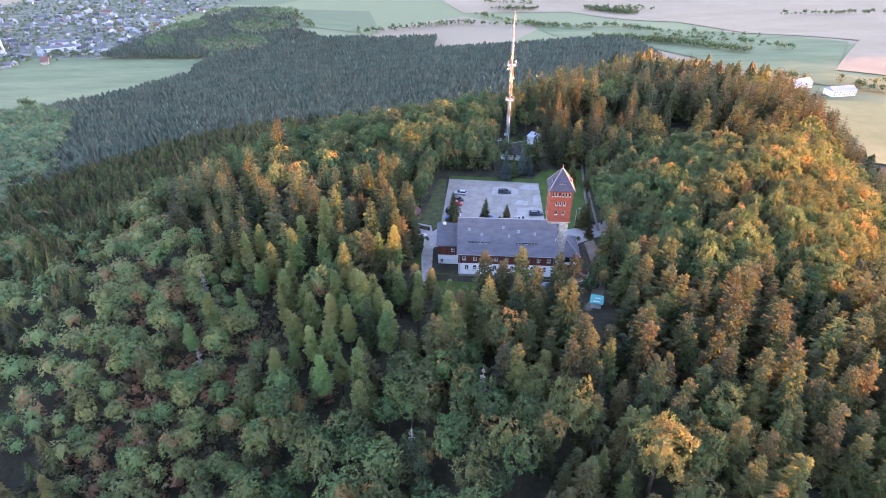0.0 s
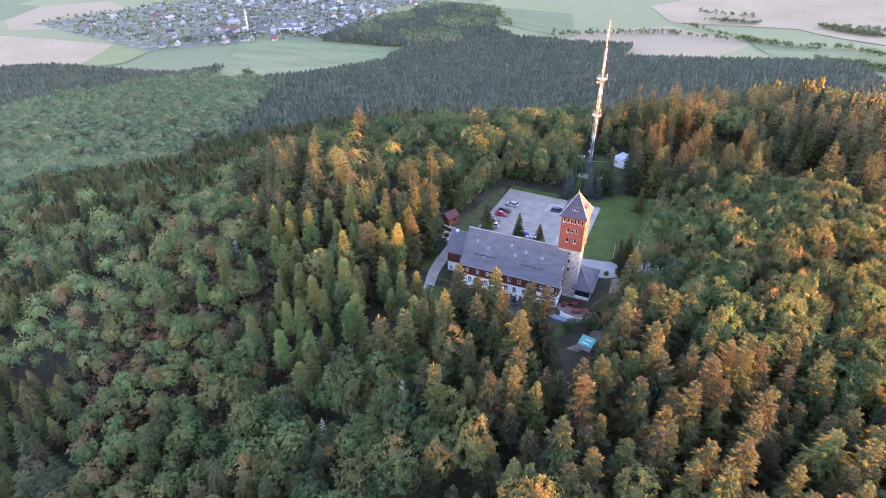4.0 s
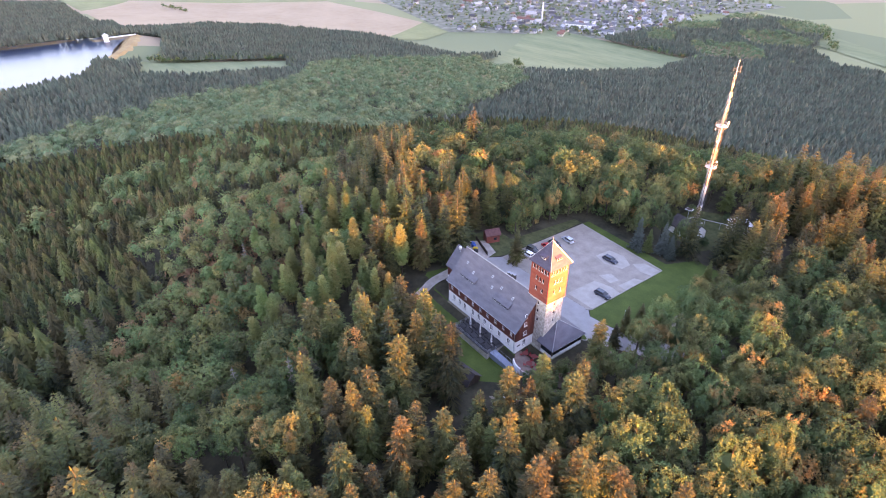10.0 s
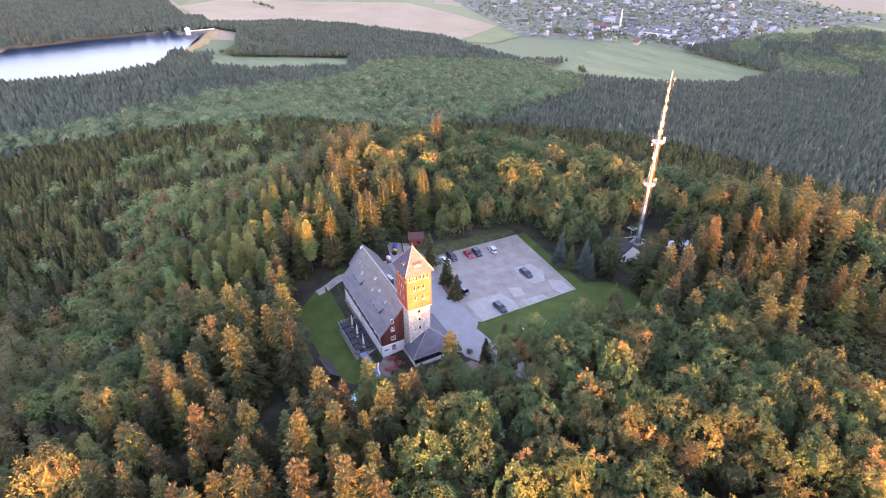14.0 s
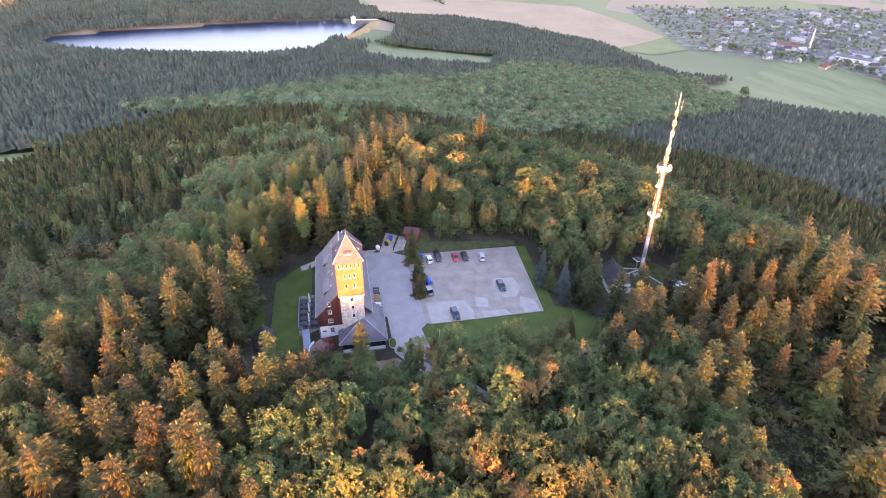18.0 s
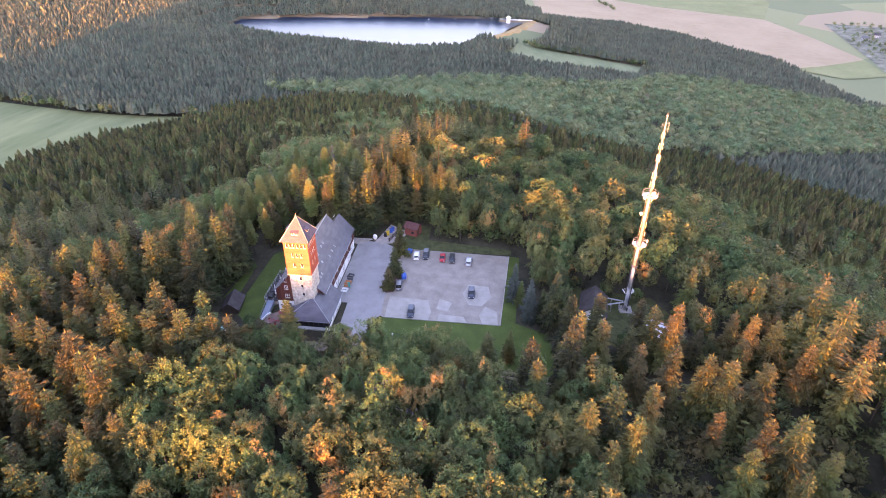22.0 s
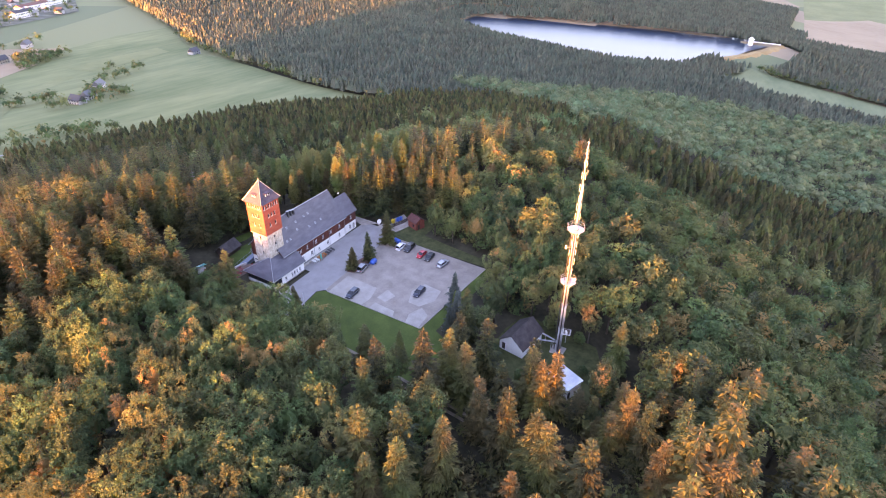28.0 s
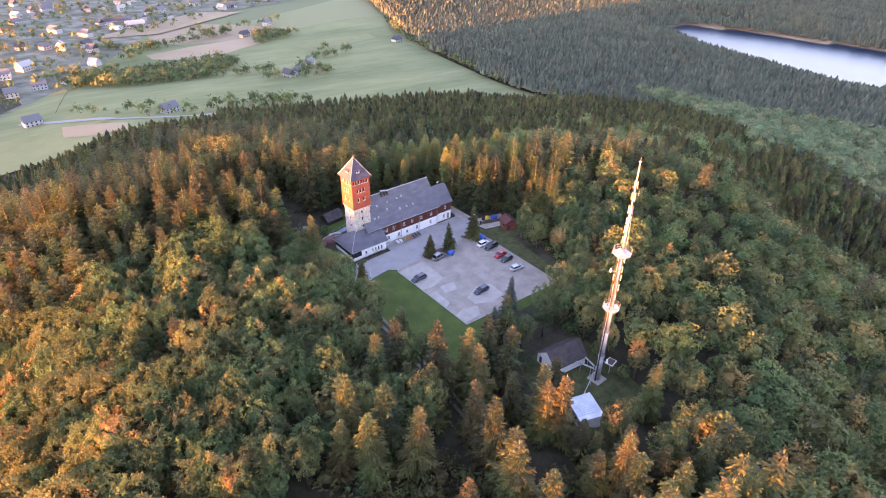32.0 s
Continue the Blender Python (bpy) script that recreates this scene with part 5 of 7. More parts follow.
def shed_dormer(x, side, z, w, wins):
    """A long low dormer with small windows in its cheek."""
    p, up = roof_point(x, side, z)
    s = -1 if side < 0 else 1
    bm = bmesh.new()
    y0, zb, zt = p.y, z, z + 0.6
    y1 = y0 - s * 1.35
    zr = z + 1.5
    for a in (x - w / 2, x + w / 2 - 0.12):
        vs = [bm.verts.new(q) for q in ((a, y0, zb - 0.1), (a, y0, zt), (a, y1, zr), (a + 0.12, y0, zb - 0.1), (a + 0.12, y0, zt), (a + 0.12, y1, zr))]
        for f in ((0, 1, 2), (5, 4, 3), (0, 3, 4, 1), (1, 4, 5, 2), (2, 5, 3, 0)):
            bm.faces.new([vs[i] for i in f])
    box(x - w / 2, x + w / 2, min(y0, y0 - s * 0.12), max(y0, y0 - s * 0.12), zb - 0.15, zt, bm)
    d = part("dormer", bm, SLATE, inn, "low slate-hung dormer")
    part("dormer_roof", slab([(x - w / 2 - 0.2, y0 + s * 0.1, zt - 0.02), (x + w / 2 + 0.2, y0 + s * 0.1, zt - 0.02), (x + w / 2 + 0.2, y1, zr + 0.08), (x - w / 2 - 0.2, y1, zr + 0.08)], 0.1), SLATE, d)
    for k in range(wins):
        xx = x - w / 2 + w * (k + 0.5) / wins
        q = box(xx - 0.42, xx + 0.42, min(y0 + s * 0.03, y0 + s * 0.07), max(y0 + s * 0.03, y0 + s * 0.07), zb + 0.06, zt - 0.04)
        part("dormer_window", q, WHITE, d)
        q = box(xx - 0.34, xx + 0.34, min(y0 + s * 0.075, y0 + s * 0.085), max(y0 + s * 0.075, y0 + s * 0.085), zb + 0.13, zt - 0.11)
        part("dormer_pane", q, GLASS_DARK, d)


for x, side in ((-21.5, -1), (-8.6, -1)):
    shed_dormer(x, side, 8.9 if side < 0 else 9.0, 5.6 if side < 0 else 0.1 + 5.6, 3)
for k, x in enumerate((-9.6, -10.7, -11.7)):
    c = part("chimney", box(x - 0.28, x + 0.28, -1.8, -1.1, 12.8, 15.0 - 0.2 * k, None, 0.04), plain("dark_flue", (0.05, 0.05, 0.055)), inn, "dark sheet-clad chimney")
    part("chimney_cap", box(x - 0.34, x + 0.34, -1.86, -1.04, 15.04 - 0.2 * k, 15.14 - 0.2 * k), LEAD, c)
# lower wing at the far end
WX0, WX1, WYF, WYB, WYR = -33.2, -27.34, -4.2, 3.7, -0.3
punched(inn, "plaster_wall", PLASTER, (WX0, WYF, -1.5), (1, 0, 0), WX1 - WX0, 4.6, [(1.0, 1.9, 0.9, 1.2, False)], label="white plaster wing wall")
punched(inn, "board_wall", CLAD, (WX0, WYF - 0.1, 3.1), (1, 0, 0), WX1 - WX0, 3.5, [(4.2, 1.1, 0.95, 1.2, False)], label="red-brown boarded wing wall")
punched(inn, "plaster_wall", PLASTER, (WX1, WYB, -0.5), (-1, 0, 0), WX1 - WX0, 3.6, [(3.0, 1.3, 0.95, 1.35, False), (4.8, 0.55, 1.1, 2.1, False)], label="white plaster wing wall")
punched(inn, "board_wall", CLAD, (WX1, WYB + 0.1, 3.1), (-1, 0, 0), WX1 - WX0, 3.5, [(3.4, 1.1, 0.95, 1.2, False)], label="red-brown boarded wing wall")
punched(inn, "plaster_wall", PLASTER, (WX0, WYB - 0.36, -1.5), (0, -1, 0), WYB - WYF - 0.72, 4.6, [(2, 2.4, 0.95, 1.2, False), (5, 2.4, 0.95, 1.2, False)], label="white plaster wing wall")
gable(WX0 - 0.08, WYF, WYB, 3.1, 6.5, WYR, 11.1, 0.3, -1)
for ye, flip in ((WYF - 0.5, 1), (WYB + 0.5, -1)):
    q = [(WX0 - 0.45, ye, 6.3), (WX1 + 0.6, ye, 6.3), (WX1 + 0.6, WYR, 11.45), (WX0 - 0.45, WYR, 11.45)]
    part("wing_roof_slope", slab(q if flip > 0 else [q[1], q[0], q[3], q[2]], 0.2), SLATE, inn, "slate wing roof")
for x in (-30.2, -31.8):
    q = box(x - 0.3, x + 0.3, -0.45, 0.45, -0.04, 0.1)
    q.transform(Matrix.Translation((0, WYF + 1.9, 8.9)) @ Matrix.Rotation(radians(50), 4, "X"))
    part("skylight", q, WHITE, inn, "pale skylight frame")
    q = box(x - 0.3, x + 0.3, -0.45, 0.45, -0.04, 0.1)
    q.transform(Matrix.Translation((0, WYB - 1.8, 8.6)) @ Matrix.Rotation(radians(-52), 4, "X"))
    part("skylight", q, WHITE, inn, "pale skylight frame")
bm = bmesh.new()
bmesh.ops.create_cone(bm, cap_ends=True, segments=16, radius1=0.12, radius2=0.55, depth=0.22)
bm.transform(Matrix.Translation((-31.5, -1.2, 11.6)) @ Matrix.Rotation(radians(55), 4, "X"))
dish = part("dish", bm, WHITE, inn, "white satellite dish", True)
part("dish_arm", rod((-31.5, -1.2, 10.2), (-31.5, -1.2, 11.6), 0.05), LEAD, dish)
for x in (-26.9, -14, -0.9):
    part("downpipe", rod((x, YF - 0.22, -2), (x, YF - 0.22, ZE - 0.4), 0.06), LEAD, inn, "zinc downpipe")
for x in (-26.9, -19.6, -12.6):
    part("downpipe", rod((x, YB + 0.25, 0), (x, YB + 0.25, ZE - 0.4), 0.06), LEAD, inn, "zinc downpipe")

# ---------------------------------------------------------------- the lookout tower
tower = empty("lookout_tower", (0, 0, 0), 0, "square lookout tower, rubble stone below and red shingles above", "tower")
ZS, ZT = 14.3, 23.9
for k, (u, o) in enumerate((((1, 0, 0), (-1, -1)), ((0, 1, 0), (1, -1)), ((-1, 0, 0), (1, 1)), ((0, -1, 0), (-1, 1)))):
    hs, hb = 2.72, 2.98
    u3 = Vector(u)
    trim_s = 0.36 if k % 2 else 0.0
    stone_w = [(hs - trim_s + q, z, 0.7, 1.05, False) for z, q in ((7.6, 0.15), (10.1, 0.05), (12.4, 0.0))]
    punched(tower, "stone_wall", STONE, Vector((o[0] * hs, o[1] * hs, -1.5)) + u3 * trim_s, u, 2 * hs - 2 * trim_s, ZS + 1.5, [(x, z + 1.5, w, h, a) for x, z, w, h, a in stone_w], 0.36, "rubble stone wall")
    wins = [(hb - trim_s + (j - 2.5) * 0.88, 22.0 - ZS, 0.6, 1.1, False) for j in range(6)]
    wins += [(hb - trim_s + q, 19.3 - ZS, 0.62, 1.15, False) for q in (-1.05, 0.0, 1.05)]
    wins += [(hb - trim_s + q, 16.5 - ZS, 0.68, 1.15, False) for q in (-0.95, 0.95)]
    punched(tower, "shingle_wall", BRICK, Vector((o[0] * hb, o[1] * hb, ZS)) + u3 * trim_s, u, 2 * hb - 2 * trim_s, ZT - ZS, wins, 0.36, "red shingled wall")
part("string_course", box(-3.06, 3.06, -3.06, 3.06, ZS - 0.14, ZS - 0.01), plain("pale_ledge", (0.45, 0.4, 0.36)), tower, "pale stone ledge")
bm = bmesh.new()
rings = []
for h, z in ((3.5, 23.75), (3.5, 23.9), (2.75, 24.95), (0.06, 29.2)):
    rings.append([bm.verts.new((sx * h, sy * h, z)) for sx, sy in ((-1, -1), (1, -1), (1, 1), (-1, 1))])
for r0, r1 in zip(rings, rings[1:]):
    for i in range(4):
        bm.faces.new((r0[i], r0[(i + 1) % 4], r1[(i + 1) % 4], r1[i]))
bm.faces.new(rings[0][::-1])
bm.faces.new(rings[-1])
part("pyramid_roof", bm, TOWER_SLATE, tower, "steep slate pyramid roof")
for sx, sy in ((-1, -1), (1, -1), (1, 1), (-1, 1)):
    bm = rod((sx * 3.5, sy * 3.5, 23.93), (sx * 2.76, sy * 2.76, 24.98), 0.07, 0.07, 6)
    rod((sx * 2.76, sy * 2.76, 24.98), (0, 0, 29.25), 0.07, 0.06, 6, bm)
    part("hip_cap", bm, LEAD, tower, "zinc hip cap")
part("finial", rod((0, 0, 29.1), (0, 0, 30.1), 0.09, 0.02, 8), LEAD, tower, "zinc finial")
for k in range(4):
    m = Matrix.Rotation(radians(90 * k), 4, "Z")
    bm = bmesh.new()
    # a small roofed dormer with two lights
    vs = [bm.verts.new(q) for q in ((-0.85, -2.5, 25.2), (0.85, -2.5, 25.2), (0.85, -2.5, 26.0), (-0.85, -2.5, 26.0), (-0.85, -1.5, 25.2), (0.85, -1.5, 25.2), (0.85, -1.7, 26.4), (-0.85, -1.7, 26.4))]
    for f in ((0, 1, 2, 3), (1, 5, 6, 2), (5, 4, 7, 6), (4, 0, 3, 7), (3, 2, 6, 7), (0, 4, 5, 1)):
        bm.faces.new([vs[i] for i in f])
    bm.transform(m)
    d = part("roof_dormer", bm, TOWER_SLATE, tower, "small roof dormer")
    for sx in (-0.4, 0.4):
        q = box(sx - 0.3, sx + 0.3, -2.56, -2.51, 25.32, 25.92)
        q.transform(m)
        part("dormer_window", q, WHITE, d)
        q = box(sx - 0.22, sx + 0.22, -2.585, -2.565, 25.4, 25.84)
        q.transform(m)
        part("dormer_pane", q, GLASS_DARK, d)
    q = slab([(-1.0, -2.72, 25.98), (1.0, -2.72, 25.98), (1.0, -1.55, 26.48), (-1.0, -1.55, 26.48)], 0.07)
    q.transform(m)
    part("dormer_roof", q, TOWER_SLATE, d)

# ---------------------------------------------------------------- the pavilion at the tower's foot
pav = empty("entrance_pavilion", (3, 4, 0), 0, "low glazed pavilion with a hipped slate roof against the tower", "pavilion")
PX0, PX1, PY0, PY1 = -5.0, 6.6, -3.2, 7.0
punched(pav, "plaster_wall", PLASTER, (PX1 - 2.9, PY1, -0.3), (-1, 0, 0), PX1 - 2.9 - PX0, 3.6, [(1.6, 1.4, 0.7, 1.0, False), (4.0, 1.3, 0.5, 1.2, False), (5.0, 1.3, 0.5, 1.2, False), (6.0, 1.3, 0.5, 1.2, False), (7.1, 1.3, 0.5, 1.2, False)], 0.3, "white plaster side wall")
part("plinth", box(PX0, PX1, PY0, PY1, -0.5, 0.35), STONE, pav, "stone plinth")
for a, c in (((PX1 - 2.9, PY1 - 0.1), (PX1, PY1 - 0.1)), ((PX1 - 0.1, PY0), (PX1 - 0.1, PY1)), ((2.9, PY0 + 0.1), (PX1, PY0 + 0.1))):
    a, c = Vector((*a, 0)), Vector((*c, 0))
    n = max(2, int((c - a).length / 1.25))
    d = (c - a).normalized()
    part("parapet", prism([(a + Vector((-d.y, d.x, 0)) * s + e).xy[:] for s, e in ((0.1, a * 0), (-0.1, a * 0))] + [(c + Vector((-d.y, d.x, 0)) * s).xy[:] for s in (-0.1, 0.1)], 0.35, 1.15), PLASTER, pav, "white parapet below the glass")
    for i in range(n + 1):
        p = a.lerp(c, i / n)
        part("post", box(p.x - 0.07, p.x + 0.07, p.y - 0.07, p.y + 0.07, 1.15, 3.25), TIMBER, pav)
    for i in range(n):
        p, q = a.lerp(c, i / n), a.lerp(c, (i + 1) / n)
        s = Vector((-d.y, d.x, 0)) * 0.02
        part("pane", prism([(p + s).xy[:], (q + s).xy[:], (q - s).xy[:], (p - s).xy[:]], 1.15, 3.2), GLASS_DARK, pav)
    part("lintel", prism([(a + Vector((-d.y, d.x, 0)) * 0.1).xy[:], (c + Vector((-d.y, d.x, 0)) * 0.1).xy[:], (c - Vector((-d.y, d.x, 0)) * 0.1).xy[:], (a - Vector((-d.y, d.x, 0)) * 0.1).xy[:]], 3.2, 3.5), TIMBER, pav)
E0, E1, E2, E3 = (7.3, -4.0, 3.5), (7.3, 7.6, 3.5), (-5.4, 7.6, 3.5), (-5.4, 4.2, 6.3)
R0, R1 = (2.4, 2.2, 7.3), (-5.4, 4.2, 6.3)
part("roof_slope", slab([E0, E1, R0], 0.18), SLATE, pav, "slate hip")
part("roof_slope", slab([E1, E2, R1, R0], 0.18), SLATE, pav, "slate slope")
part("roof_slope", slab([(2.0, -4.0, 3.5), E0, R0], 0.18), SLATE, pav, "slate hip")
for a, c in ((E0, R0), (E1, R0)):
    part("hip_cap", rod(a, c, 0.08, 0.08, 6), LEAD, pav)
for a, c in ((E0, E1), (E1, E2)):
    part("gutter", rod(Vector(a) - Vector((0, 0, 0.12)), Vector(c) - Vector((0, 0, 0.12)), 0.08, 0.08, 6), LEAD, pav)
eb = bmesh.new()
bmesh.ops.create_uvsphere(eb, u_segments=10, v_segments=5, radius=1.0)
eb.transform(Matrix.Translation((4.7, 1.8, 4.9)) @ Matrix.Diagonal((0.7, 0.9, 0.35, 1)))
part("eyebrow_vent", eb, SLATE, pav, "", True)

# ---------------------------------------------------------------- terraces
PAVING = mottled("red_paving", (0.16, 0.1, 0.085), (0.26, 0.18, 0.15), 1.5, 4.0, 0.9, 0.2)
DECK = mottled("dark_deck", (0.05, 0.048, 0.05), (0.1, 0.1, 0.1), 1.0, 4.0, 0.8, 0.2, stretch=(0.5, 5, 1))
terr = empty("beer_terrace", (-11, -11, 0), 0, "raised dark deck on a stone base in front of the inn", "terrace")
part("base_wall", box(-17.0, -4.4, -14.0, -8.6, -3.0, -0.15), STONE, terr, "rubble stone base")
for i in range(18):
    part("deck_board", box(-17.1, -4.3, -14.1 + i * 0.305, -14.1 + i * 0.305 + 0.285, -0.14, -0.02 + 0.004 * (i % 3)), DECK, terr)
for a, c in (((-17.05, -14.05), (-4.35, -14.05)), ((-17.05, -14.05), (-17.05, -8.7)), ((-4.35, -14.05), (-4.35, -13.0))):
    n = max(2, int(math.dist(a, c) / 1.4))
    for i in range(n + 1):
        x, y = a[0] + (c[0] - a[0]) * i / n, a[1] + (c[1] - a[1]) * i / n
        part("rail_post", box(x - 0.04, x + 0.04, y - 0.04, y + 0.04, -0.05, 1.0), LEAD, terr)
    for z in (0.35, 0.68, 1.0):
        part("rail", rod((*a, z), (*c, z), 0.035, 0.035, 6), LEAD, terr)
ramp = empty("access_ramp", (-1, -12, 0), 0, "pale blue-grey ramp with handrails beside the terrace", "ramp")
part("ramp_slab", slab([(-4.3, -13.2, -0.05), (3.6, -12.6, -0.9), (3.6, -10.9, -0.9), (-4.3, -11.4, -0.05)], 1.6), plain("blue_grey_sheet", (0.22, 0.26, 0.33), 0.5), ramp, "blue-grey ramp deck")
for y0, y1 in ((-13.15, -12.55), (-11.45, -10.95)):
    part("handrail", rod((-4.3, y0, 0.95), (3.6, y1, 0.1), 0.035, 0.035, 6), LEAD, ramp)
    for i in range(7):
        f = i / 6
        part("rail_post", rod((-4.3 + 7.9 * f, y0 + (y1 - y0) * f, -0.1 - 0.85 * f), (-4.3 + 7.9 * f, y0 + (y1 - y0) * f, 0.95 - 0.85 * f), 0.03, 0.03, 6), LEAD, ramp)
rt = empty("round_terrace", (4, -6, 0), 0, "rounded paved terrace with a low white wall", "terrace")
arc = [(4.2 + 5.3 * math.cos(a), -5.6 + 5.6 * math.sin(a)) for a in np.linspace(-2.2, 0.75, 18)]
part("paving", prism([(-0.4, -8.3)] + arc + [(6.0, -3.4), (2.7, -3.4), (-0.4, -3.4)], -2.6, -0.22), PAVING, rt, "red-brown paving")
for (x0, y0), (x1, y1) in zip(arc, arc[1:]):
    n = Vector((y1 - y0, x0 - x1)).normalized() * 0.28
    part("wall_block", prism([(x0, y0), (x1, y1), (x1 + n.x, y1 + n.y), (x0 + n.x, y0 + n.y)], -2.6, 0.3 if x0 < 4.5 else 0.0), PLASTER if x0 < 4.5 else STONE, rt)
part("stair", box(2.4, 4.2, -12.6, -11.0, -2.4, -0.9), SLAB, rt, "pale concrete stair block")


def table(at, turn, mat, label, cat="table"):
    """A garden table with two benches' worth of legs."""
    th = empty("garden_table", at, turn, label, cat, "garden tables")
    bm = bmesh.new()
    for i in range(4):
        box(-0.85, 0.85, -0.4 + i * 0.2, -0.22 + i * 0.2, 0.7, 0.75, bm)
    t0 = part("tabletop", bm, mat)
    t0.parent = th
    for sx, sy in ((-0.7, -0.3), (0.7, -0.3), (-0.7, 0.3), (0.7, 0.3)):
        q = part("leg", box(sx - 0.035, sx + 0.035, sy - 0.035, sy + 0.035, 0, 0.7), mat)
        q.parent = th
    return th


def bench(at, turn, mat, label, group="garden benches"):
    th = empty("garden_bench", at, turn, label, "bench", group)
    for nm, b in (("seat", box(-0.8, 0.8, -0.2, 0.2, 0.42, 0.47)), ("backrest", box(-0.8, 0.8, -0.26, -0.2, 0.55, 0.9)), ("leg", box(-0.72, -0.64, -0.25, 0.18, 0, 0.42)), ("leg", box(0.64, 0.72, -0.25, 0.18, 0, 0.42)), ("back_post", box(-0.7, -0.62, -0.27, -0.21, 0.42, 0.9)), ("back_post", box(0.62, 0.7, -0.27, -0.21, 0.42, 0.9))):
        q = part(nm, b, mat)
        q.parent = th
    return th


DARKWOOD = plain("dark_furniture", (0.045, 0.042, 0.045), 0.6)
RED = plain("red_furniture", (0.42, 0.04, 0.045), 0.5)
t0 = table((-15.4, -12.9, 0.0), 0, DARKWOOD, "dark wooden garden table on the deck")
b0 = bench((-15.4, -13.55, 0.0), 0, DARKWOOD, "dark wooden garden bench on the deck")
for i in range(5):
    for j in range(2):
        x, y = -15.6 + i * 2.45, -12.8 + j * 2.7
        if (i, j) != (0, 0):
            copy_thing(t0, pose(x, y, 0))
            copy_thing(b0, pose(x, y - 0.65, 0))
        copy_thing(b0, pose(x, y + 0.65, 0, 0, 0, 180))
def round_table(at):
    th = empty("round_table", at, 0, "round red-brown garden table on the paved terrace", "table", "round tables")
    for nm, q, m in (("tabletop", rod((0, 0, 0.7), (0, 0, 0.75), 0.78, 0.78, 20), RED_DARK), ("pole", rod((0, 0, 0.04), (0, 0, 0.7), 0.06, 0.06, 8), LEAD), ("foot", rod((0, 0, 0), (0, 0, 0.05), 0.34, 0.3, 12), LEAD)):
        part(nm, q, m).parent = th
    return th


def garden_chair(at, turn):
    th = empty("garden_chair", at, turn, "bright red garden chair beside a round table", "chair", "red chairs")
    for nm, q in (("seat", box(-0.24, 0.24, -0.24, 0.24, 0.42, 0.47, None, 0.01)), ("backrest", box(-0.24, 0.24, -0.28, -0.23, 0.5, 0.95, None, 0.01))):
        part(nm, q, RED).parent = th
    for sx in (-0.2, 0.2):
        for sy in (-0.22, 0.2):
            part("leg", rod((sx, sy, 0), (sx, sy, 0.42), 0.02, 0.02, 6), RED).parent = th
    return th


RED_DARK = plain("red_brown_tabletop", (0.22, 0.045, 0.04), 0.5)
rt0, ch0 = round_table((1.5, -6.9, -0.2)), garden_chair((2.35, -6.2, -0.2), 135)
for k, (x, y) in enumerate(((1.5, -6.9), (3.5, -6.0), (4.6, -8.6), (6.9, -7.6))):
    if k:
        copy_thing(rt0, pose(x, y, -0.2))
    for j in range(3):
        a = 2.1 * j + k
        if (k, j) != (0, 0):
            copy_thing(ch0, pose(x + 1.05 * math.cos(a), y + 1.05 * math.sin(a), -0.2, 0, 0, math.degrees(a) + 90))


def parasol(at, h):
    th = empty("closed_parasol", at, 0, "tall closed white parasol on the deck", "parasol", "closed parasols")
    bm = bmesh.new()
    prof = ((0.10, 0.9), (0.24, 1.15), (0.2, 1.9), (0.14, 2.9), (0.05, h - 0.12), (0.0, h))
    rings = []
    for r, z in prof[:-1]:
        rings.append([bm.verts.new((r * (1 + 0.25 * (i % 2)) * math.cos(i * math.pi / 6), r * (1 + 0.25 * (i % 2)) * math.sin(i * math.pi / 6), z)) for i in range(12)])
    tip = bm.verts.new((0, 0, h))
    for r0, r1 in zip(rings, rings[1:]):
        for i in range(12):
            bm.faces.new((r0[i], r0[(i + 1) % 12], r1[(i + 1) % 12], r1[i]))
    for i in range(12):
        bm.faces.new((rings[-1][i], rings[-1][(i + 1) % 12], tip))
    bm.faces.new(rings[0][::-1])
    for nm, b, m in (("folded_cloth", bm, WHITE), ("pole", rod((0, 0, 0), (0, 0, 1.0), 0.045), LEAD), ("foot", rod((0, 0, 0), (0, 0, 0.12), 0.4, 0.36, 12), SLAB), ("strap", rod((0, 0, 1.75), (0, 0, 1.83), 0.26, 0.26, 10), DARKWOOD)):
        q = part(nm, b, m)
        q.parent = th
    return th


p0 = parasol((-14.3, -11.2, 0.0), 4.1)
for x in (-10.3, -6.0):
    copy_thing(p0, pose(x, -11.3, 0))

# ---------------------------------------------------------------- radio mast
mast = empty("radio_mast", (-11.1, 82.4, 0), 0, "tall slender steel radio mast with two ring platforms and antennas", "mast")
MX, MY = -11.1, 82.4
PANEL = plain("pale_grey_plastic", (0.4, 0.4, 0.4), 0.6)
RUST = plain("dark_cable", (0.05, 0.045, 0.045), 0.6)
part("foundation", box(MX - 1.6, MX + 1.6, MY - 1.6, MY + 1.6, -0.6, 0.35, None, 0.06), SLAB, mast, "concrete foundation block")
for z0, z1, r0, r1 in ((0.3, 7, 0.62, 0.59), (7, 14, 0.57, 0.54), (14, 20.4, 0.52, 0.48), (20.4, 34, 0.38, 0.32), (34, 44, 0.26, 0.22), (44, 53.2, 0.17, 0.1)):
    part("tube", rod((MX, MY, z0), (MX, MY, z1), r0, r1, 16), GALV, mast, "galvanised steel tube", True)
    part("flange", rod((MX, MY, z1 - 0.08), (MX, MY, z1 + 0.08), r1 + 0.14, r1 + 0.14, 16), GALV, mast)
for dx, dy, r in ((0.95, 0.2, 0.16), (0.2, -0.95, 0.09)):
    part("cable_duct", rod((MX + dx, MY + dy, 0.3), (MX + dx * 0.75, MY + dy * 0.75, 33.5), r, r * 0.8, 8), RUST, mast, "dark cable run")
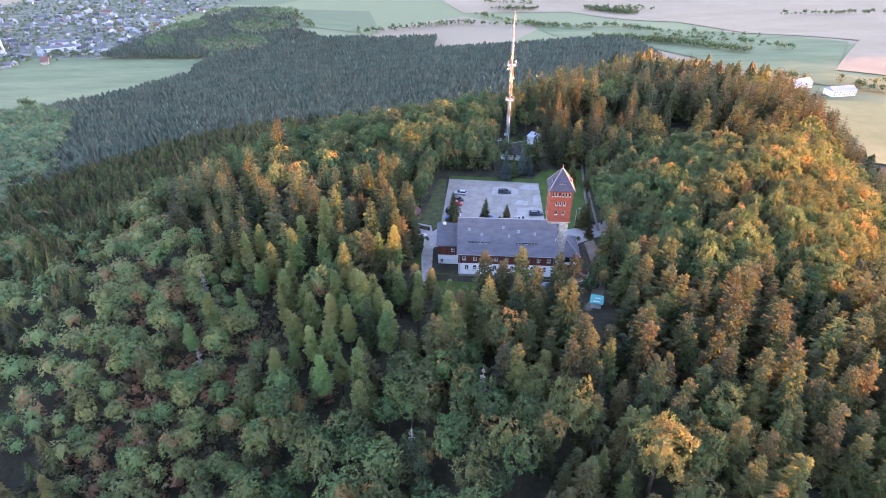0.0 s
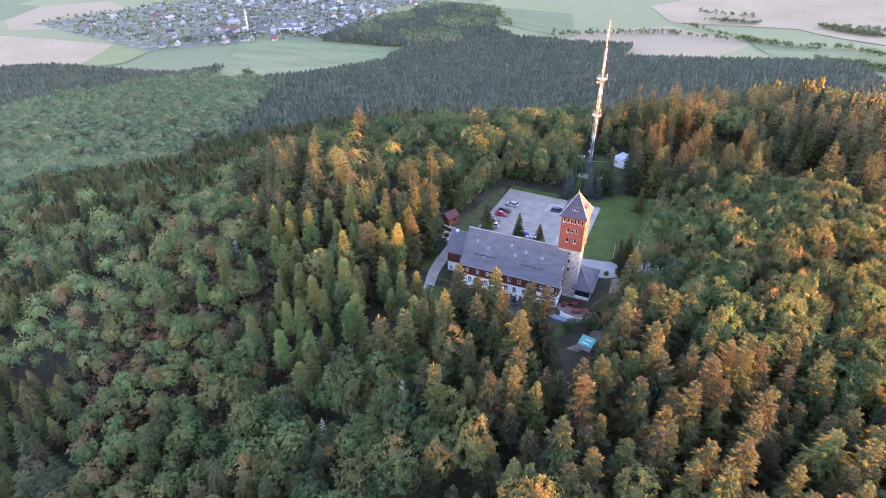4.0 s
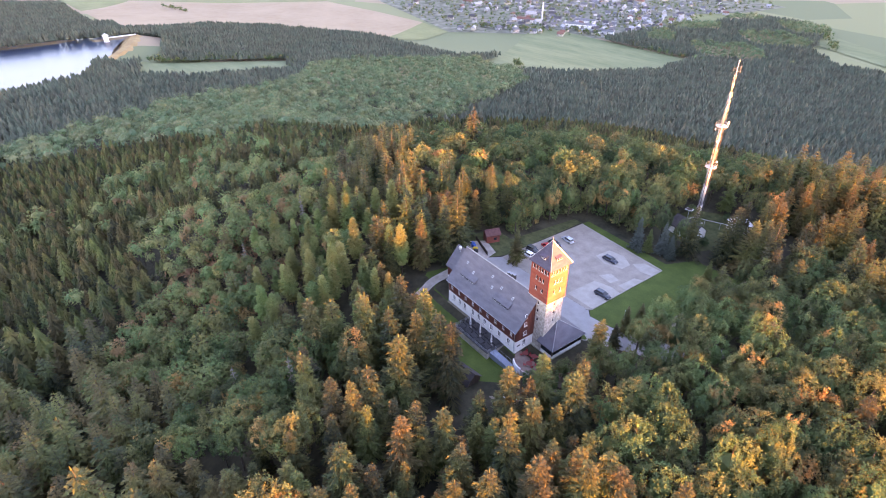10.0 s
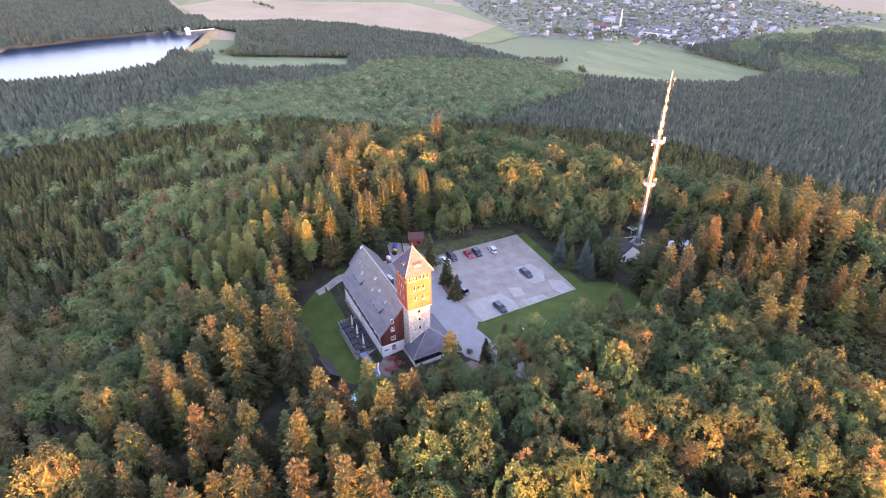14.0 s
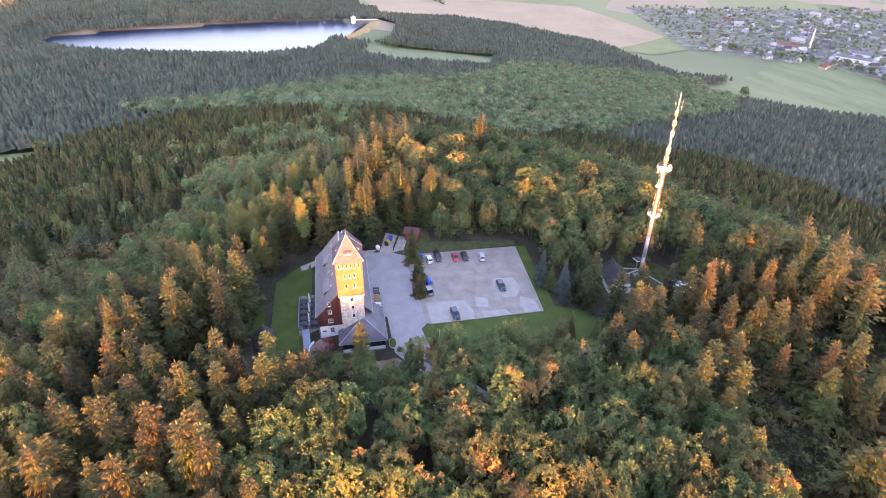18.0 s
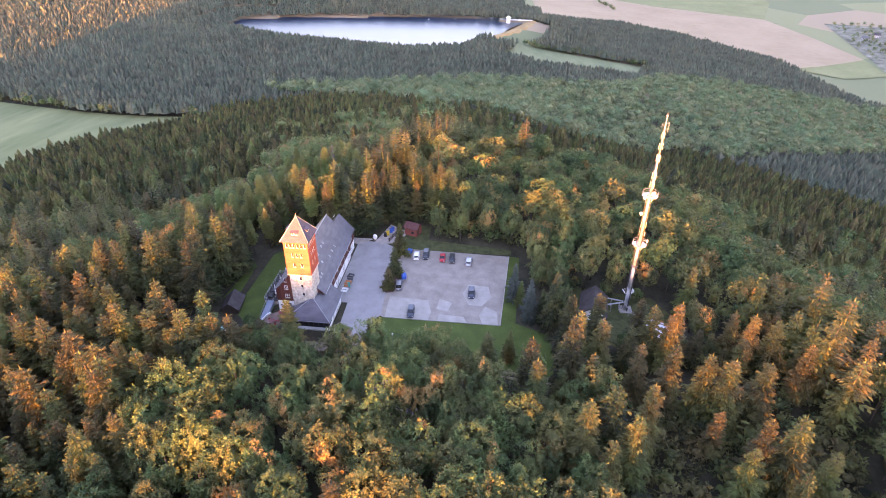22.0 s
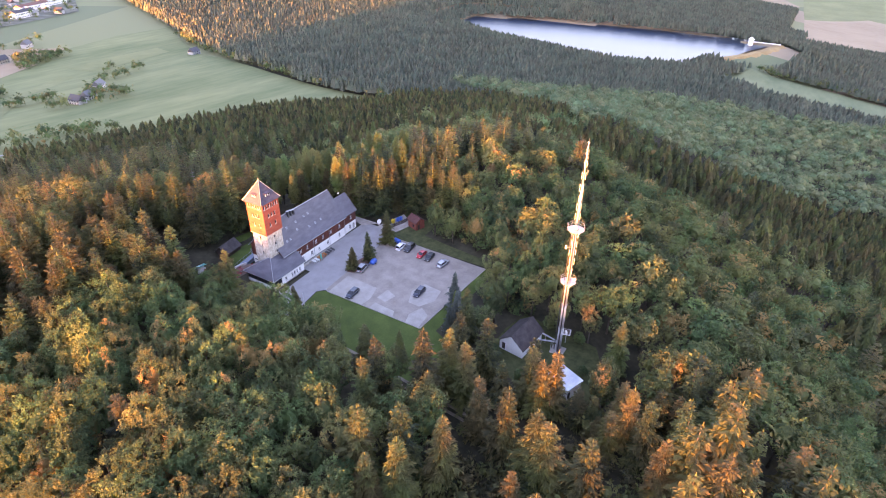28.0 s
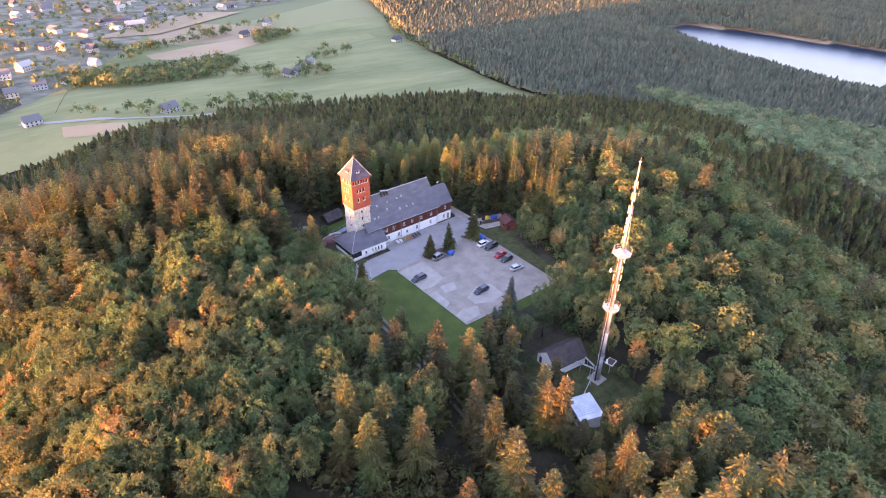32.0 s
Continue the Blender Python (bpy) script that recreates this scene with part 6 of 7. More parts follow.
bm = bmesh.new()
for s in (-0.22, 0.22):
    rod((MX - 0.9, MY + s, 0.4), (MX - 0.45, MY + s, 44), 0.035, 0.03, 5, bm)
for k in range(88):
    z = 0.8 + k * 0.49
    xx = MX - 0.9 + 0.45 * z / 44
    rod((xx, MY - 0.22, z), (xx, MY + 0.22, z), 0.025, 0.025, 4, bm)
part("ladder", bm, GALV, mast, "steel ladder")
for z, R in ((20.4, 1.75), (33.8, 1.85)):
    bm = bmesh.new()
    pts = [(MX + R * math.cos(k * math.pi / 4), MY + R * math.sin(k * math.pi / 4)) for k in range(8)]
    inn_pts = [(MX + 0.62 * math.cos(k * math.pi / 4), MY + 0.62 * math.sin(k * math.pi / 4)) for k in range(8)]
    lo = [[bm.verts.new((x, y, zz)) for x, y in ps] for zz in (z, z + 0.1) for ps in (pts, inn_pts)]
    for k in range(8):
        j = (k + 1) % 8
        bm.faces.new((lo[0][k], lo[0][j], lo[1][j], lo[1][k]))
        bm.faces.new((lo[2][k], lo[2][j], lo[3][j], lo[3][k]))
        bm.faces.new((lo[0][k], lo[0][j], lo[2][j], lo[2][k]))
    pf = part("platform", bm, GALV, mast, "octagonal grating platform")
    for k in range(8):
        j = (k + 1) % 8
        part("rail_post", rod((*pts[k], z), (*pts[k], z + 1.1), 0.025, 0.025, 6), GALV, pf)
        part("rail", rod((*pts[k], z + 1.1), (*pts[j], z + 1.1), 0.028, 0.028, 6), GALV, pf)
        part("rail", rod((*pts[k], z + 0.55), (*pts[j], z + 0.55), 0.018, 0.018, 6), GALV, pf)
        part("kick_plate", rod((*pts[k], z + 0.06), (*pts[j], z + 0.06), 0.035, 0.035, 4), GALV, pf)
    for k in range(4):
        a = k * math.pi / 2 + 0.4
        part("strut", rod((MX + 0.5 * math.cos(a), MY + 0.5 * math.sin(a), z - 1.6), (MX + 1.5 * math.cos(a), MY + 1.5 * math.sin(a), z), 0.05, 0.06, 6), GALV, pf)
for z, h, n, R, w in ((23.0, 1.3, 2, 0.7, 0.18), (25.0, 1.6, 3, 0.66, 0.18), (27.4, 1.4, 2, 0.72, 0.2), (29.4, 1.5, 3, 0.66, 0.18), (31.6, 1.5, 3, 0.74, 0.2), (36.0, 1.5, 3, 0.56, 0.18), (38.2, 1.7, 3, 0.5, 0.18), (40.6, 1.4, 2, 0.52, 0.18), (42.6, 1.7, 3, 0.44, 0.18), (45.4, 1.5, 2, 0.4, 0.16), (48.0, 1.4, 3, 0.32, 0.15)):
    for k in range(n):
        a = 2 * math.pi * k / n + z
        q = box(-w / 2, w / 2, -0.06, 0.06, 0, h, None, 0.02)
        q.transform(Matrix.Translation((MX + R * math.cos(a), MY + R * math.sin(a), z)) @ Matrix.Rotation(a + math.pi / 2, 4, "Z"))
        pa = part("panel_antenna", q, PANEL, mast, "white panel antenna")
        for zz in (z + 0.3, z + h - 0.3):
            part("bracket", rod((MX, MY, zz), (MX + R * math.cos(a), MY + R * math.sin(a), zz), 0.04, 0.04, 5), GALV, pa)
for z, a, R, d in ((5.6, 2.3, 1.3, 0.55), (35.2, 0.2, 1.5, 0.45), (32.6, 3.6, 1.4, 0.4), (29.4, 5.2, 1.35, 0.42), (21.9, 1.2, 1.5, 0.35)):
    bm = rod((0, 0, 0), (0.3, 0, 0), d, d * 0.9, 16)
    bm.transform(Matrix.Translation((MX + R * math.cos(a), MY + R * math.sin(a), z)) @ Matrix.Rotation(a, 4, "Z"))
    dr = part("drum_antenna", bm, WHITE, mast, "white round dish antenna")
    part("bracket", rod((MX, MY, z), (MX + R * math.cos(a), MY + R * math.sin(a), z), 0.05, 0.05, 5), GALV, dr)
for z, a in ((50.3, 0.6), (51.6, 0.6), (50.9, 3.7), (46.8, 2.6)):
    bm = rod((MX, MY, z), (MX + 1.0 * math.cos(a), MY + 1.0 * math.sin(a), z), 0.035, 0.035, 5)
    rod((MX + 0.9 * math.cos(a), MY + 0.9 * math.sin(a), z - 0.55), (MX + 0.9 * math.cos(a), MY + 0.9 * math.sin(a), z + 0.55), 0.03, 0.03, 5, bm)
    part("dipole", bm, GALV, mast)
part("top_rod", rod((MX, MY, 53.2), (MX, MY, 54.0), 0.05, 0.02, 6), GALV, mast)
bridge = empty("cable_bridge", (-11, 79, 0), 0, "pale steel cable bridge from the hut to the mast", "cable bridge")
for a, c in (((-9.6, 77.2, 2.6), (-11.1, 81.8, 2.6)), ((-10.6, 81.8, 2.4), (-1.8, 85.4, 2.6)), ((-12.4, 77.6, 2.6), (-11.4, 81.8, 2.6))):
    part("tray", slab([Vector(a) + Vector((0.2, 0, 0)), Vector(c) + Vector((0.2, 0, 0)), Vector(c) - Vector((0.2, 0, 0)), Vector(a) - Vector((0.2, 0, 0))], 0.15), GALV, bridge)
    for f in (0.25, 0.75):
        p = Vector(a).lerp(Vector(c), f)
        part("post", rod((p.x, p.y, -0.2), (p.x, p.y, 2.5), 0.06, 0.06, 6), GALV, bridge)
pan = empty("panel_frame", (-14.7, 82.9, 0), 12, "framed flat panel on a steel stand", "panel")
for nm, b, m in (("panel", box(-0.95, 0.95, -0.75, 0.75, 3.55, 3.62), plain("brown_panel", (0.13, 0.09, 0.07))), ("frame", box(-1.15, 1.15, -0.95, 0.95, 3.45, 3.54), WHITE), ("stand", rod((0, 0, -0.3), (0, 0, 3.45), 0.09), GALV)):
    q = part(nm, b, m)
    q.parent = pan


def hut(name, at, turn, L, W, hw, hr, wall_mat, roof_mat, label, category="hut", door=True, mono=False):
    """A small building: four walls, a gabled or single-pitch roof, door and window; L along its ridge."""
    th = empty(name, at, turn, label, category)
    made = []
    for bm, nm in ((wall_mesh((-L / 2, -W / 2, -0.8), (1, 0, 0), L, hw + 0.8, [(L * 0.55, L * 0.55 + 0.9, 1.8, 2.7)], 0.15), "wall"), (wall_mesh((L / 2, W / 2, -0.8), (-1, 0, 0), L, hw + 0.8, [], 0.15), "wall"), (wall_mesh((L / 2, -W / 2 + 0.16, -0.8), (0, 1, 0), W - 0.32, hw + 0.8, [(0.5, 1.4, 0.8, 2.8)] if door else [], 0.15), "wall"), (wall_mesh((-L / 2, W / 2 - 0.16, -0.8), (0, -1, 0), W - 0.32, hw + 0.8, [], 0.15), "wall")):
        made.append(part(nm, bm, wall_mat))
    if mono:
        made.append(part("roof", slab([(-L / 2 - 0.3, -W / 2 - 0.3, hw + 0.05), (L / 2 + 0.3, -W / 2 - 0.3, hw + 0.05), (L / 2 + 0.3, W / 2 + 0.3, hr), (-L / 2 - 0.3, W / 2 + 0.3, hr)], 0.12), roof_mat))
        for k in range(int(L / 0.55)):
            x = -L / 2 - 0.2 + k * 0.55
            made.append(part("roof_rib", rod((x, -W / 2 - 0.3, hw + 0.07), (x, W / 2 + 0.3, hr + 0.02), 0.05, 0.05, 4), roof_mat))
        made.append(part("upper_wall", prism([(-L / 2, W / 2 - 0.15), (L / 2, W / 2 - 0.15), (L / 2, W / 2), (-L / 2, W / 2)], hw, hr - 0.1), wall_mat))
    else:
        for s in (-1, 1):
            q = [(-L / 2 - 0.4, s * (W / 2 + 0.4), hw - 0.15), (L / 2 + 0.4, s * (W / 2 + 0.4), hw - 0.15), (L / 2 + 0.4, 0, hr), (-L / 2 - 0.4, 0, hr)]
            made.append(part("roof_slope", slab(q if s < 0 else [q[1], q[0], q[3], q[2]], 0.14), roof_mat))
        for xx, o in ((L / 2, 1), (-L / 2, -1)):
            tri = bmesh.new()
            vs = [tri.verts.new((x, y, z)) for x in (xx, xx - 0.12 * o) for y, z in ((-W / 2, hw), (W / 2, hw), (0, hr - 0.18))]
            for f in ((0, 1, 2), (5, 4, 3), (0, 3, 4, 1), (1, 4, 5, 2), (2, 5, 3, 0)):
                tri.faces.new([vs[i] for i in f])
            made.append(part("gable", tri, wall_mat))
        made.append(part("ridge_cap", rod((-L / 2 - 0.4, 0, hr), (L / 2 + 0.4, 0, hr), 0.09, 0.09, 6), roof_mat))
    if door:
        made.append(part("door", box(L / 2 - 0.1, L / 2 - 0.04, -W / 2 + 0.68, -W / 2 + 1.55, 0, 2.0), TIMBER))
    made.append(part("pane", box(-L / 2 + L * 0.55, -L / 2 + L * 0.55 + 0.9, -W / 2 + 0.06, -W / 2 + 0.09, 1.0, 1.9), GLASS_DARK))
    for o in made:
        o.parent = th
    return th


ROOF_BROWN = mottled("brown_roof_felt", (0.04, 0.032, 0.03), (0.085, 0.07, 0.066), 1.5, 4.0, 0.8, 0.2)
ROOF_RED = mottled("red_sheet_roof", (0.075, 0.028, 0.025), (0.13, 0.05, 0.045), 0.8, 5.0, 0.6, 0.1)
SHEET = mottled("pale_roof_sheet", (0.42, 0.47, 0.52), (0.62, 0.67, 0.72), 1.5, 3.0, 0.35, 0.05, 0.4)
REDWOOD = mottled("red_boards", (0.13, 0.035, 0.025), (0.24, 0.07, 0.05), 0.8, 5.0, 0.8, 0.2, stretch=(4, 4, 0.5))
hut("equipment_hut", (-8.9, 73.6, 0.2), -8, 9.0, 6.4, 2.5, 5.2, PLASTER, ROOF_BROWN, "white equipment hut with a brown felt roof beside the mast")
hut("equipment_hut", (0.5, 88.0, 0.3), 66, 5.8, 4.6, 3.0, 3.7, PLASTER, SHEET, "small hut with a pale ribbed metal roof", mono=True)
hut("storage_shed", (-43.4, 20.6, 0), 70, 4.2, 3.4, 3.0, 4.2, REDWOOD, ROOF_RED, "small red wooden shed with a red sheet roof")
hut("picnic_shelter", (-2.6, -22.4, -2.6), 8, 6.0, 4.4, 2.2, 4.2, TIMBER, ROOF_BROWN, "dark timber shelter with a low felt roof", "shelter")

# kiosk with a turquoise tarpaulin roof
kiosk = empty("kiosk", (9.8, -19.6, float(ground(9.8, -19.6))), -12, "small stand with a turquoise tarpaulin roof", "kiosk")
for nm, b, m in (("body", box(-1.3, 1.3, -0.9, 0.9, 0, 1.7), PLASTER), ("tarpaulin", slab([(-1.7, -1.4, 1.9), (1.7, -1.4, 1.9), (1.7, 1.2, 2.9), (-1.7, 1.2, 2.9)], 0.08), GREEN_PAINT), ("stripe", slab([(-1.0, -0.9, 2.13), (0.9, -0.9, 2.13), (0.7, -0.6, 2.25), (-0.8, -0.6, 2.25)], 0.03), WHITE), ("stripe", slab([(-0.6, 0.1, 2.51), (1.1, 0.1, 2.51), (1.0, 0.35, 2.61), (-0.6, 0.35, 2.61)], 0.03), WHITE), ("post", box(-1.5, -1.4, 0.95, 1.05, 0, 2.8), TIMBER), ("post", box(1.4, 1.5, 0.95, 1.05, 0, 2.8), TIMBER)):
    q = part(nm, b, m)
    q.parent = kiosk


# ---------------------------------------------------------------- cars
TYRE = plain("tyre_rubber", (0.02, 0.02, 0.02), 0.8)
RIM = plain("alloy_rim", (0.5, 0.5, 0.52), 0.3, 0.8)
CARGLASS, _n, _l, _b = material("car_glass", 0.03, 0.0, 0.8)
_b.inputs["Base Color"].default_value = (0.012, 0.014, 0.017, 1)
LAMP_W, LAMP_R = plain("clear_lamp", (0.6, 0.6, 0.62), 0.2), plain("red_lamp", (0.3, 0.01, 0.01), 0.2)


def paint(name, c):
    m, n, l, b = material(name, 0.28, 0.2, 0.5)
    b.inputs["Base Color"].default_value = (*c, 1)
    b.inputs["Coat Weight"].default_value, b.inputs["Coat Roughness"].default_value = 0.8, 0.05
    return m


def car(at, turn, mat, label, L=4.5, W=1.82, H=1.5, wagon=True):
    """A car, nose towards +x: lofted body, glazed cabin, roof, wheels, lamps, bumpers."""
    th = empty("car", at, turn, label, "car", "parked cars")
    bm = bmesh.new()
    prof = [(-L / 2, 0.62, 0.86), (-L / 2 + 0.12, 0.9, 0.94), (-L * 0.3, 0.96, 1.0), (0.0, 0.97, 1.0), (L * 0.2, 0.97, 1.0), (L * 0.36, 0.86, 0.97), (L / 2 - 0.15, 0.74, 0.9), (L / 2, 0.55, 0.8)]
    rings = []
    for x, z, q in prof:
        w = W / 2 * q
        rings.append([bm.verts.new(p) for p in ((x, -w * 0.96, 0.26), (x, -w, 0.5), (x, -w * 0.94, z - 0.06), (x, -w * 0.8, z), (x, w * 0.8, z), (x, w * 0.94, z - 0.06), (x, w, 0.5), (x, w * 0.96, 0.26))])
    for r0, r1 in zip(rings, rings[1:]):
        for i in range(8):
            bm.faces.new((r0[i], r0[(i + 1) % 8], r1[(i + 1) % 8], r1[i]))
    bm.faces.new(rings[0][::-1])
    bm.faces.new(rings[-1])
    kids = [part("body", bm, mat, None, "", True)]
    xr0, xr1 = (-L / 2 + 0.22, -L / 2 + 0.6) if wagon else (-L / 2 + 0.55, -L / 2 + 1.15)
    bm = bmesh.new()
    lo = [bm.verts.new(p) for p in ((xr0, -W * 0.45, 0.94), (L * 0.27, -W * 0.44, 0.92), (L * 0.27, W * 0.44, 0.92), (xr0, W * 0.45, 0.94))]
    hi = [bm.verts.new(p) for p in ((xr1, -W * 0.37, H - 0.05), (L * 0.07, -W * 0.37, H - 0.05), (L * 0.07, W * 0.37, H - 0.05), (xr1, W * 0.37, H - 0.05))]
    for i in range(4):
        bm.faces.new((lo[i], lo[(i + 1) % 4], hi[(i + 1) % 4], hi[i]))
    bm.faces.new(hi)
    kids.append(part("glasshouse", bm, CARGLASS))
    kids.append(part("roof", box(xr1 - 0.06, L * 0.07 + 0.05, -W * 0.385, W * 0.385, H - 0.06, H, None, 0.03), mat))
    for s in (-1, 1):
        for a, c in (((xr0, 0.94), (xr1, H - 0.04)), ((L * 0.27, 0.92), (L * 0.07, H - 0.04)), ((-0.15, 0.94), (-0.15, H - 0.04))):
            f = 0.45
            kids.append(part("pillar", rod((a[0], s * W * f, a[1]), (c[0], s * W * 0.375, c[1]), 0.04, 0.035, 5), mat))
        kids.append(part("mirror", box(L * 0.2, L * 0.2 + 0.16, s * W * 0.5 - 0.02, s * W * 0.5 + 0.12 * s + 0.02, 0.95, 1.1) if s > 0 else box(L * 0.2, L * 0.2 + 0.16, -W * 0.5 - 0.14, -W * 0.5 + 0.02, 0.95, 1.1), mat))
        kids.append(part("headlight", box(L / 2 - 0.2, L / 2 - 0.04, s * W * 0.33 - 0.17, s * W * 0.33 + 0.17, 0.58, 0.7), LAMP_W))
        kids.append(part("tail_light", box(-L / 2 - 0.01, -L / 2 + 0.1, s * W * 0.36 - 0.12, s * W * 0.36 + 0.12, 0.68, 0.86), LAMP_R))
    kids.append(part("bumper", box(L / 2 - 0.12, L / 2 + 0.04, -W * 0.42, W * 0.42, 0.3, 0.5, None, 0.03), mat))
    kids.append(part("bumper", box(-L / 2 - 0.05, -L / 2 + 0.12, -W * 0.43, W * 0.43, 0.3, 0.55, None, 0.03), mat))
    kids.append(part("number_plate", box(-L / 2 - 0.065, -L / 2 - 0.052, -0.26, 0.26, 0.56, 0.67), WHITE))
    for sx in (-L * 0.31, L * 0.3):
        for s in (-1, 1):
            ty = part("wheel", rod((sx, s * (W / 2 - 0.2), 0.33), (sx, s * (W / 2 + 0.01), 0.33), 0.33, 0.33, 16), TYRE)
            rm = part("rim", rod((sx, s * (W / 2 - 0.02), 0.33), (sx, s * (W / 2 + 0.025), 0.33), 0.21, 0.2, 10), RIM)
            rm.parent = ty
            kids.append(ty)
    for o in kids:
        o.parent = th
    return th


GZ0 = 0.125
car((-29.9, 23.7, GZ0), 184, paint("white_lacquer", (0.75, 0.76, 0.78)), "white estate car parked at the lot's edge", 4.4)
car((-30.6, 26.5, GZ0), 4, paint("black_lacquer", (0.012, 0.012, 0.014)), "black off-road car parked beside a white one", 4.8, 1.92, 1.75)
car((-29.5, 31.6, GZ0), 2, paint("red_lacquer", (0.5, 0.012, 0.016)), "bright red small car parked at the lot's edge", 4.1, 1.75, 1.45, False)
car((-29.3, 34.5, GZ0), 3, paint("black_lacquer", (0.014, 0.015, 0.017)), "black car parked beside the red one", 4.3)
car((-28.5, 39.6, GZ0), 175, paint("silver_lacquer", (0.42, 0.44, 0.46)), "silver estate car parked alone at the edge", 4.4)
car((-14.4, 21.0, GZ0), 188, paint("grey_lacquer", (0.16, 0.16, 0.165)), "grey van-like car beside the small spruces", 4.7, 1.9, 1.8)
car((-3.0, 26.2, GZ0), 4, paint("dark_blue_lacquer", (0.02, 0.03, 0.045)), "dark blue estate car on pale concrete", 4.7)
car((-13.0, 41.4, GZ0), 3, paint("night_blue_lacquer", (0.018, 0.022, 0.04)), "dark estate car in the open lot", 4.7)

# trailers under blue tarpaulins
BLUE = plain("blue_tarpaulin", (0.02, 0.11, 0.4), 0.5)
for x, y, r in ((-18.3, 21.8, 10), (-31.8, 21.0, 80)):
    th = empty("covered_trailer", (x, y, 0.12), r, "small trailer under a blue tarpaulin", "trailer", "covered trailers")
    bm = bmesh.new()
    rings = []
    for xx, s in ((-1.1, 0.9), (-0.5, 1.0), (0.5, 1.0), (1.1, 0.88)):
        rings.append([bm.verts.new(p) for p in ((xx, -0.75 * s, 0.5), (xx, -0.7 * s, 1.2 * s), (xx, -0.3, 1.55 * s), (xx, 0.3, 1.52 * s), (xx, 0.7 * s, 1.15 * s), (xx, 0.75 * s, 0.5))])
    for r0, r1 in zip(rings, rings[1:]):
        for i in range(5):
            bm.faces.new((r0[i], r0[i + 1], r1[i + 1], r1[i]))
    bm.faces.new(rings[0][::-1])
    bm.faces.new(rings[-1])
    kids = [part("tarpaulin", bm, BLUE), part("chassis", box(-1.15, 1.15, -0.78, 0.78, 0.4, 0.52), LEAD), part("drawbar", box(1.1, 2.0, -0.05, 0.05, 0.42, 0.5), LEAD)]
    kids += [part("wheel", rod((0, s * 0.7, 0.28), (0, s * 0.88, 0.28), 0.28, 0.28, 12), TYRE) for s in (-1, 1)]
    for o in kids:
        o.parent = th


# ---------------------------------------------------------------- trees that stand alone
MULCH = mottled("red_mulch", (0.1, 0.055, 0.04), (0.2, 0.11, 0.08), 0.8, 5.0, 0.95, 0.4)


def lone(name, x, y, h, crown, mat, label, base=18.5, trunk=None, wide=1.0, group=""):
    th = new(name)
    s = h / base
    th.matrix_world = Matrix.Translation((x, y, float(ground(x, y)))) @ Matrix.Rotation(x * 3.1, 4, "Z") @ Matrix.Diagonal((s * wide, s * wide, s, 1))
    tagged(th, label, "tree", group)
    for nm, me in (("trunk", mesh_of("trunk", *(trunk or T_SPRUCE), BARK, True)), ("crown", mesh_of("crown", *crown, mat))):
        o = new(nm, me)
        o.parent = th
    return th


LOT_SPRUCE = [sprig_spruce(200 + i, 18.5, 24, 13, 4.8, 0.3, 5, 0.06, 0.9) for i in range(4)]
for i, (x, y, h, w) in enumerate(((-30.1, 18.7, 12.0, 1.0), (-19.7, 19.0, 9.9, 0.95), (-13.1, 18.6, 7.9, 1.1))):
    lone("small_spruce", x, y, h, LOT_SPRUCE[i], SPRUCE, "young dark spruce in a bed at the parking lot", wide=w, group="spruces at the lot")
sheet("mulch_bed", [(-22, 17.6), (-18, 16.9), (-12.4, 16.6), (-10.9, 18), (-11.6, 20), (-15, 20.2), (-19.5, 20.8), (-22, 20)], MULCH, 0.16, 4, "reddish mulch bed under the spruces", "bed")
for i, (x, y, h) in enumerate(((-12.5, 52.9, 12.0), (-6.5, 57.0, 11.6), (-9.6, 54.6, 8.6), (-3.4, 56.4, 9.0), (-5.2, 60, 9.6))):
    lone("silver_spruce", x, y, h, LOT_SPRUCE[i % 4], SILVER if i in (0, 1, 3) else SPRUCE, "slender silvery spruce at the lawn's edge", wide=0.85, group="spruces at the lawn")
lone("young_spruce", 11.5, 52.0, 9.5, LOT_SPRUCE[1], SPRUCE, "lone young spruce on the lawn", wide=0.9)
for i, (x, y, h) in enumerate(((10.6, 20.0, 9.0), (12.6, 22.6, 10.0), (12.0, 14.0, 7.5))):
    lone("young_spruce", x, y - 1.5, h, LOT_SPRUCE[i % 4], SPRUCE, "young spruce beside the drive", wide=0.9, group="spruces at the drive")

# ---------------------------------------------------------------- small things on the hilltop
ORANGE, TEALP = plain("orange_boards", (0.5, 0.16, 0.05)), plain("teal_sign", (0.03, 0.4, 0.33))
for i in range(8):
    x = -9.6 - i * 1.15
    y = 6.6 + 0.12 * (i % 3)
    m = (WHITE, WHITE, ORANGE, ORANGE, ORANGE, DARKWOOD, DARKWOOD, DARKWOOD)[i]
    lb = ("white folding table beside the inn wall", "orange folding table beside the inn wall", "dark folding table beside the inn wall")[0 if i < 2 else 1 if i < 5 else 2]
    table((x, y, 0.1), 82, m, lb)
sg = empty("sign_post", (-11.6, 7.6, 0.1), 0, "teal sign board on a post by the inn", "sign")
for nm, b, m in (("board", box(-0.08, 0.08, -0.35, 0.35, 0.6, 2.3, None, 0.02), TEALP), ("post", box(-0.05, 0.05, -0.05, 0.05, 0, 0.6), LEAD)):
    part(nm, b, m).parent = sg
low = empty("low_wall", (-8, 5.6, 0), 0, "low stone wall with a rail along the inn", "wall")
part("stones", box(-13.5, -5.4, 5.3, 5.65, -0.3, 0.6), STONE, low)
part("rail", rod((-13.5, 5.5, 0.95), (-5.4, 5.5, 0.95), 0.04, 0.04, 6), LEAD, low)
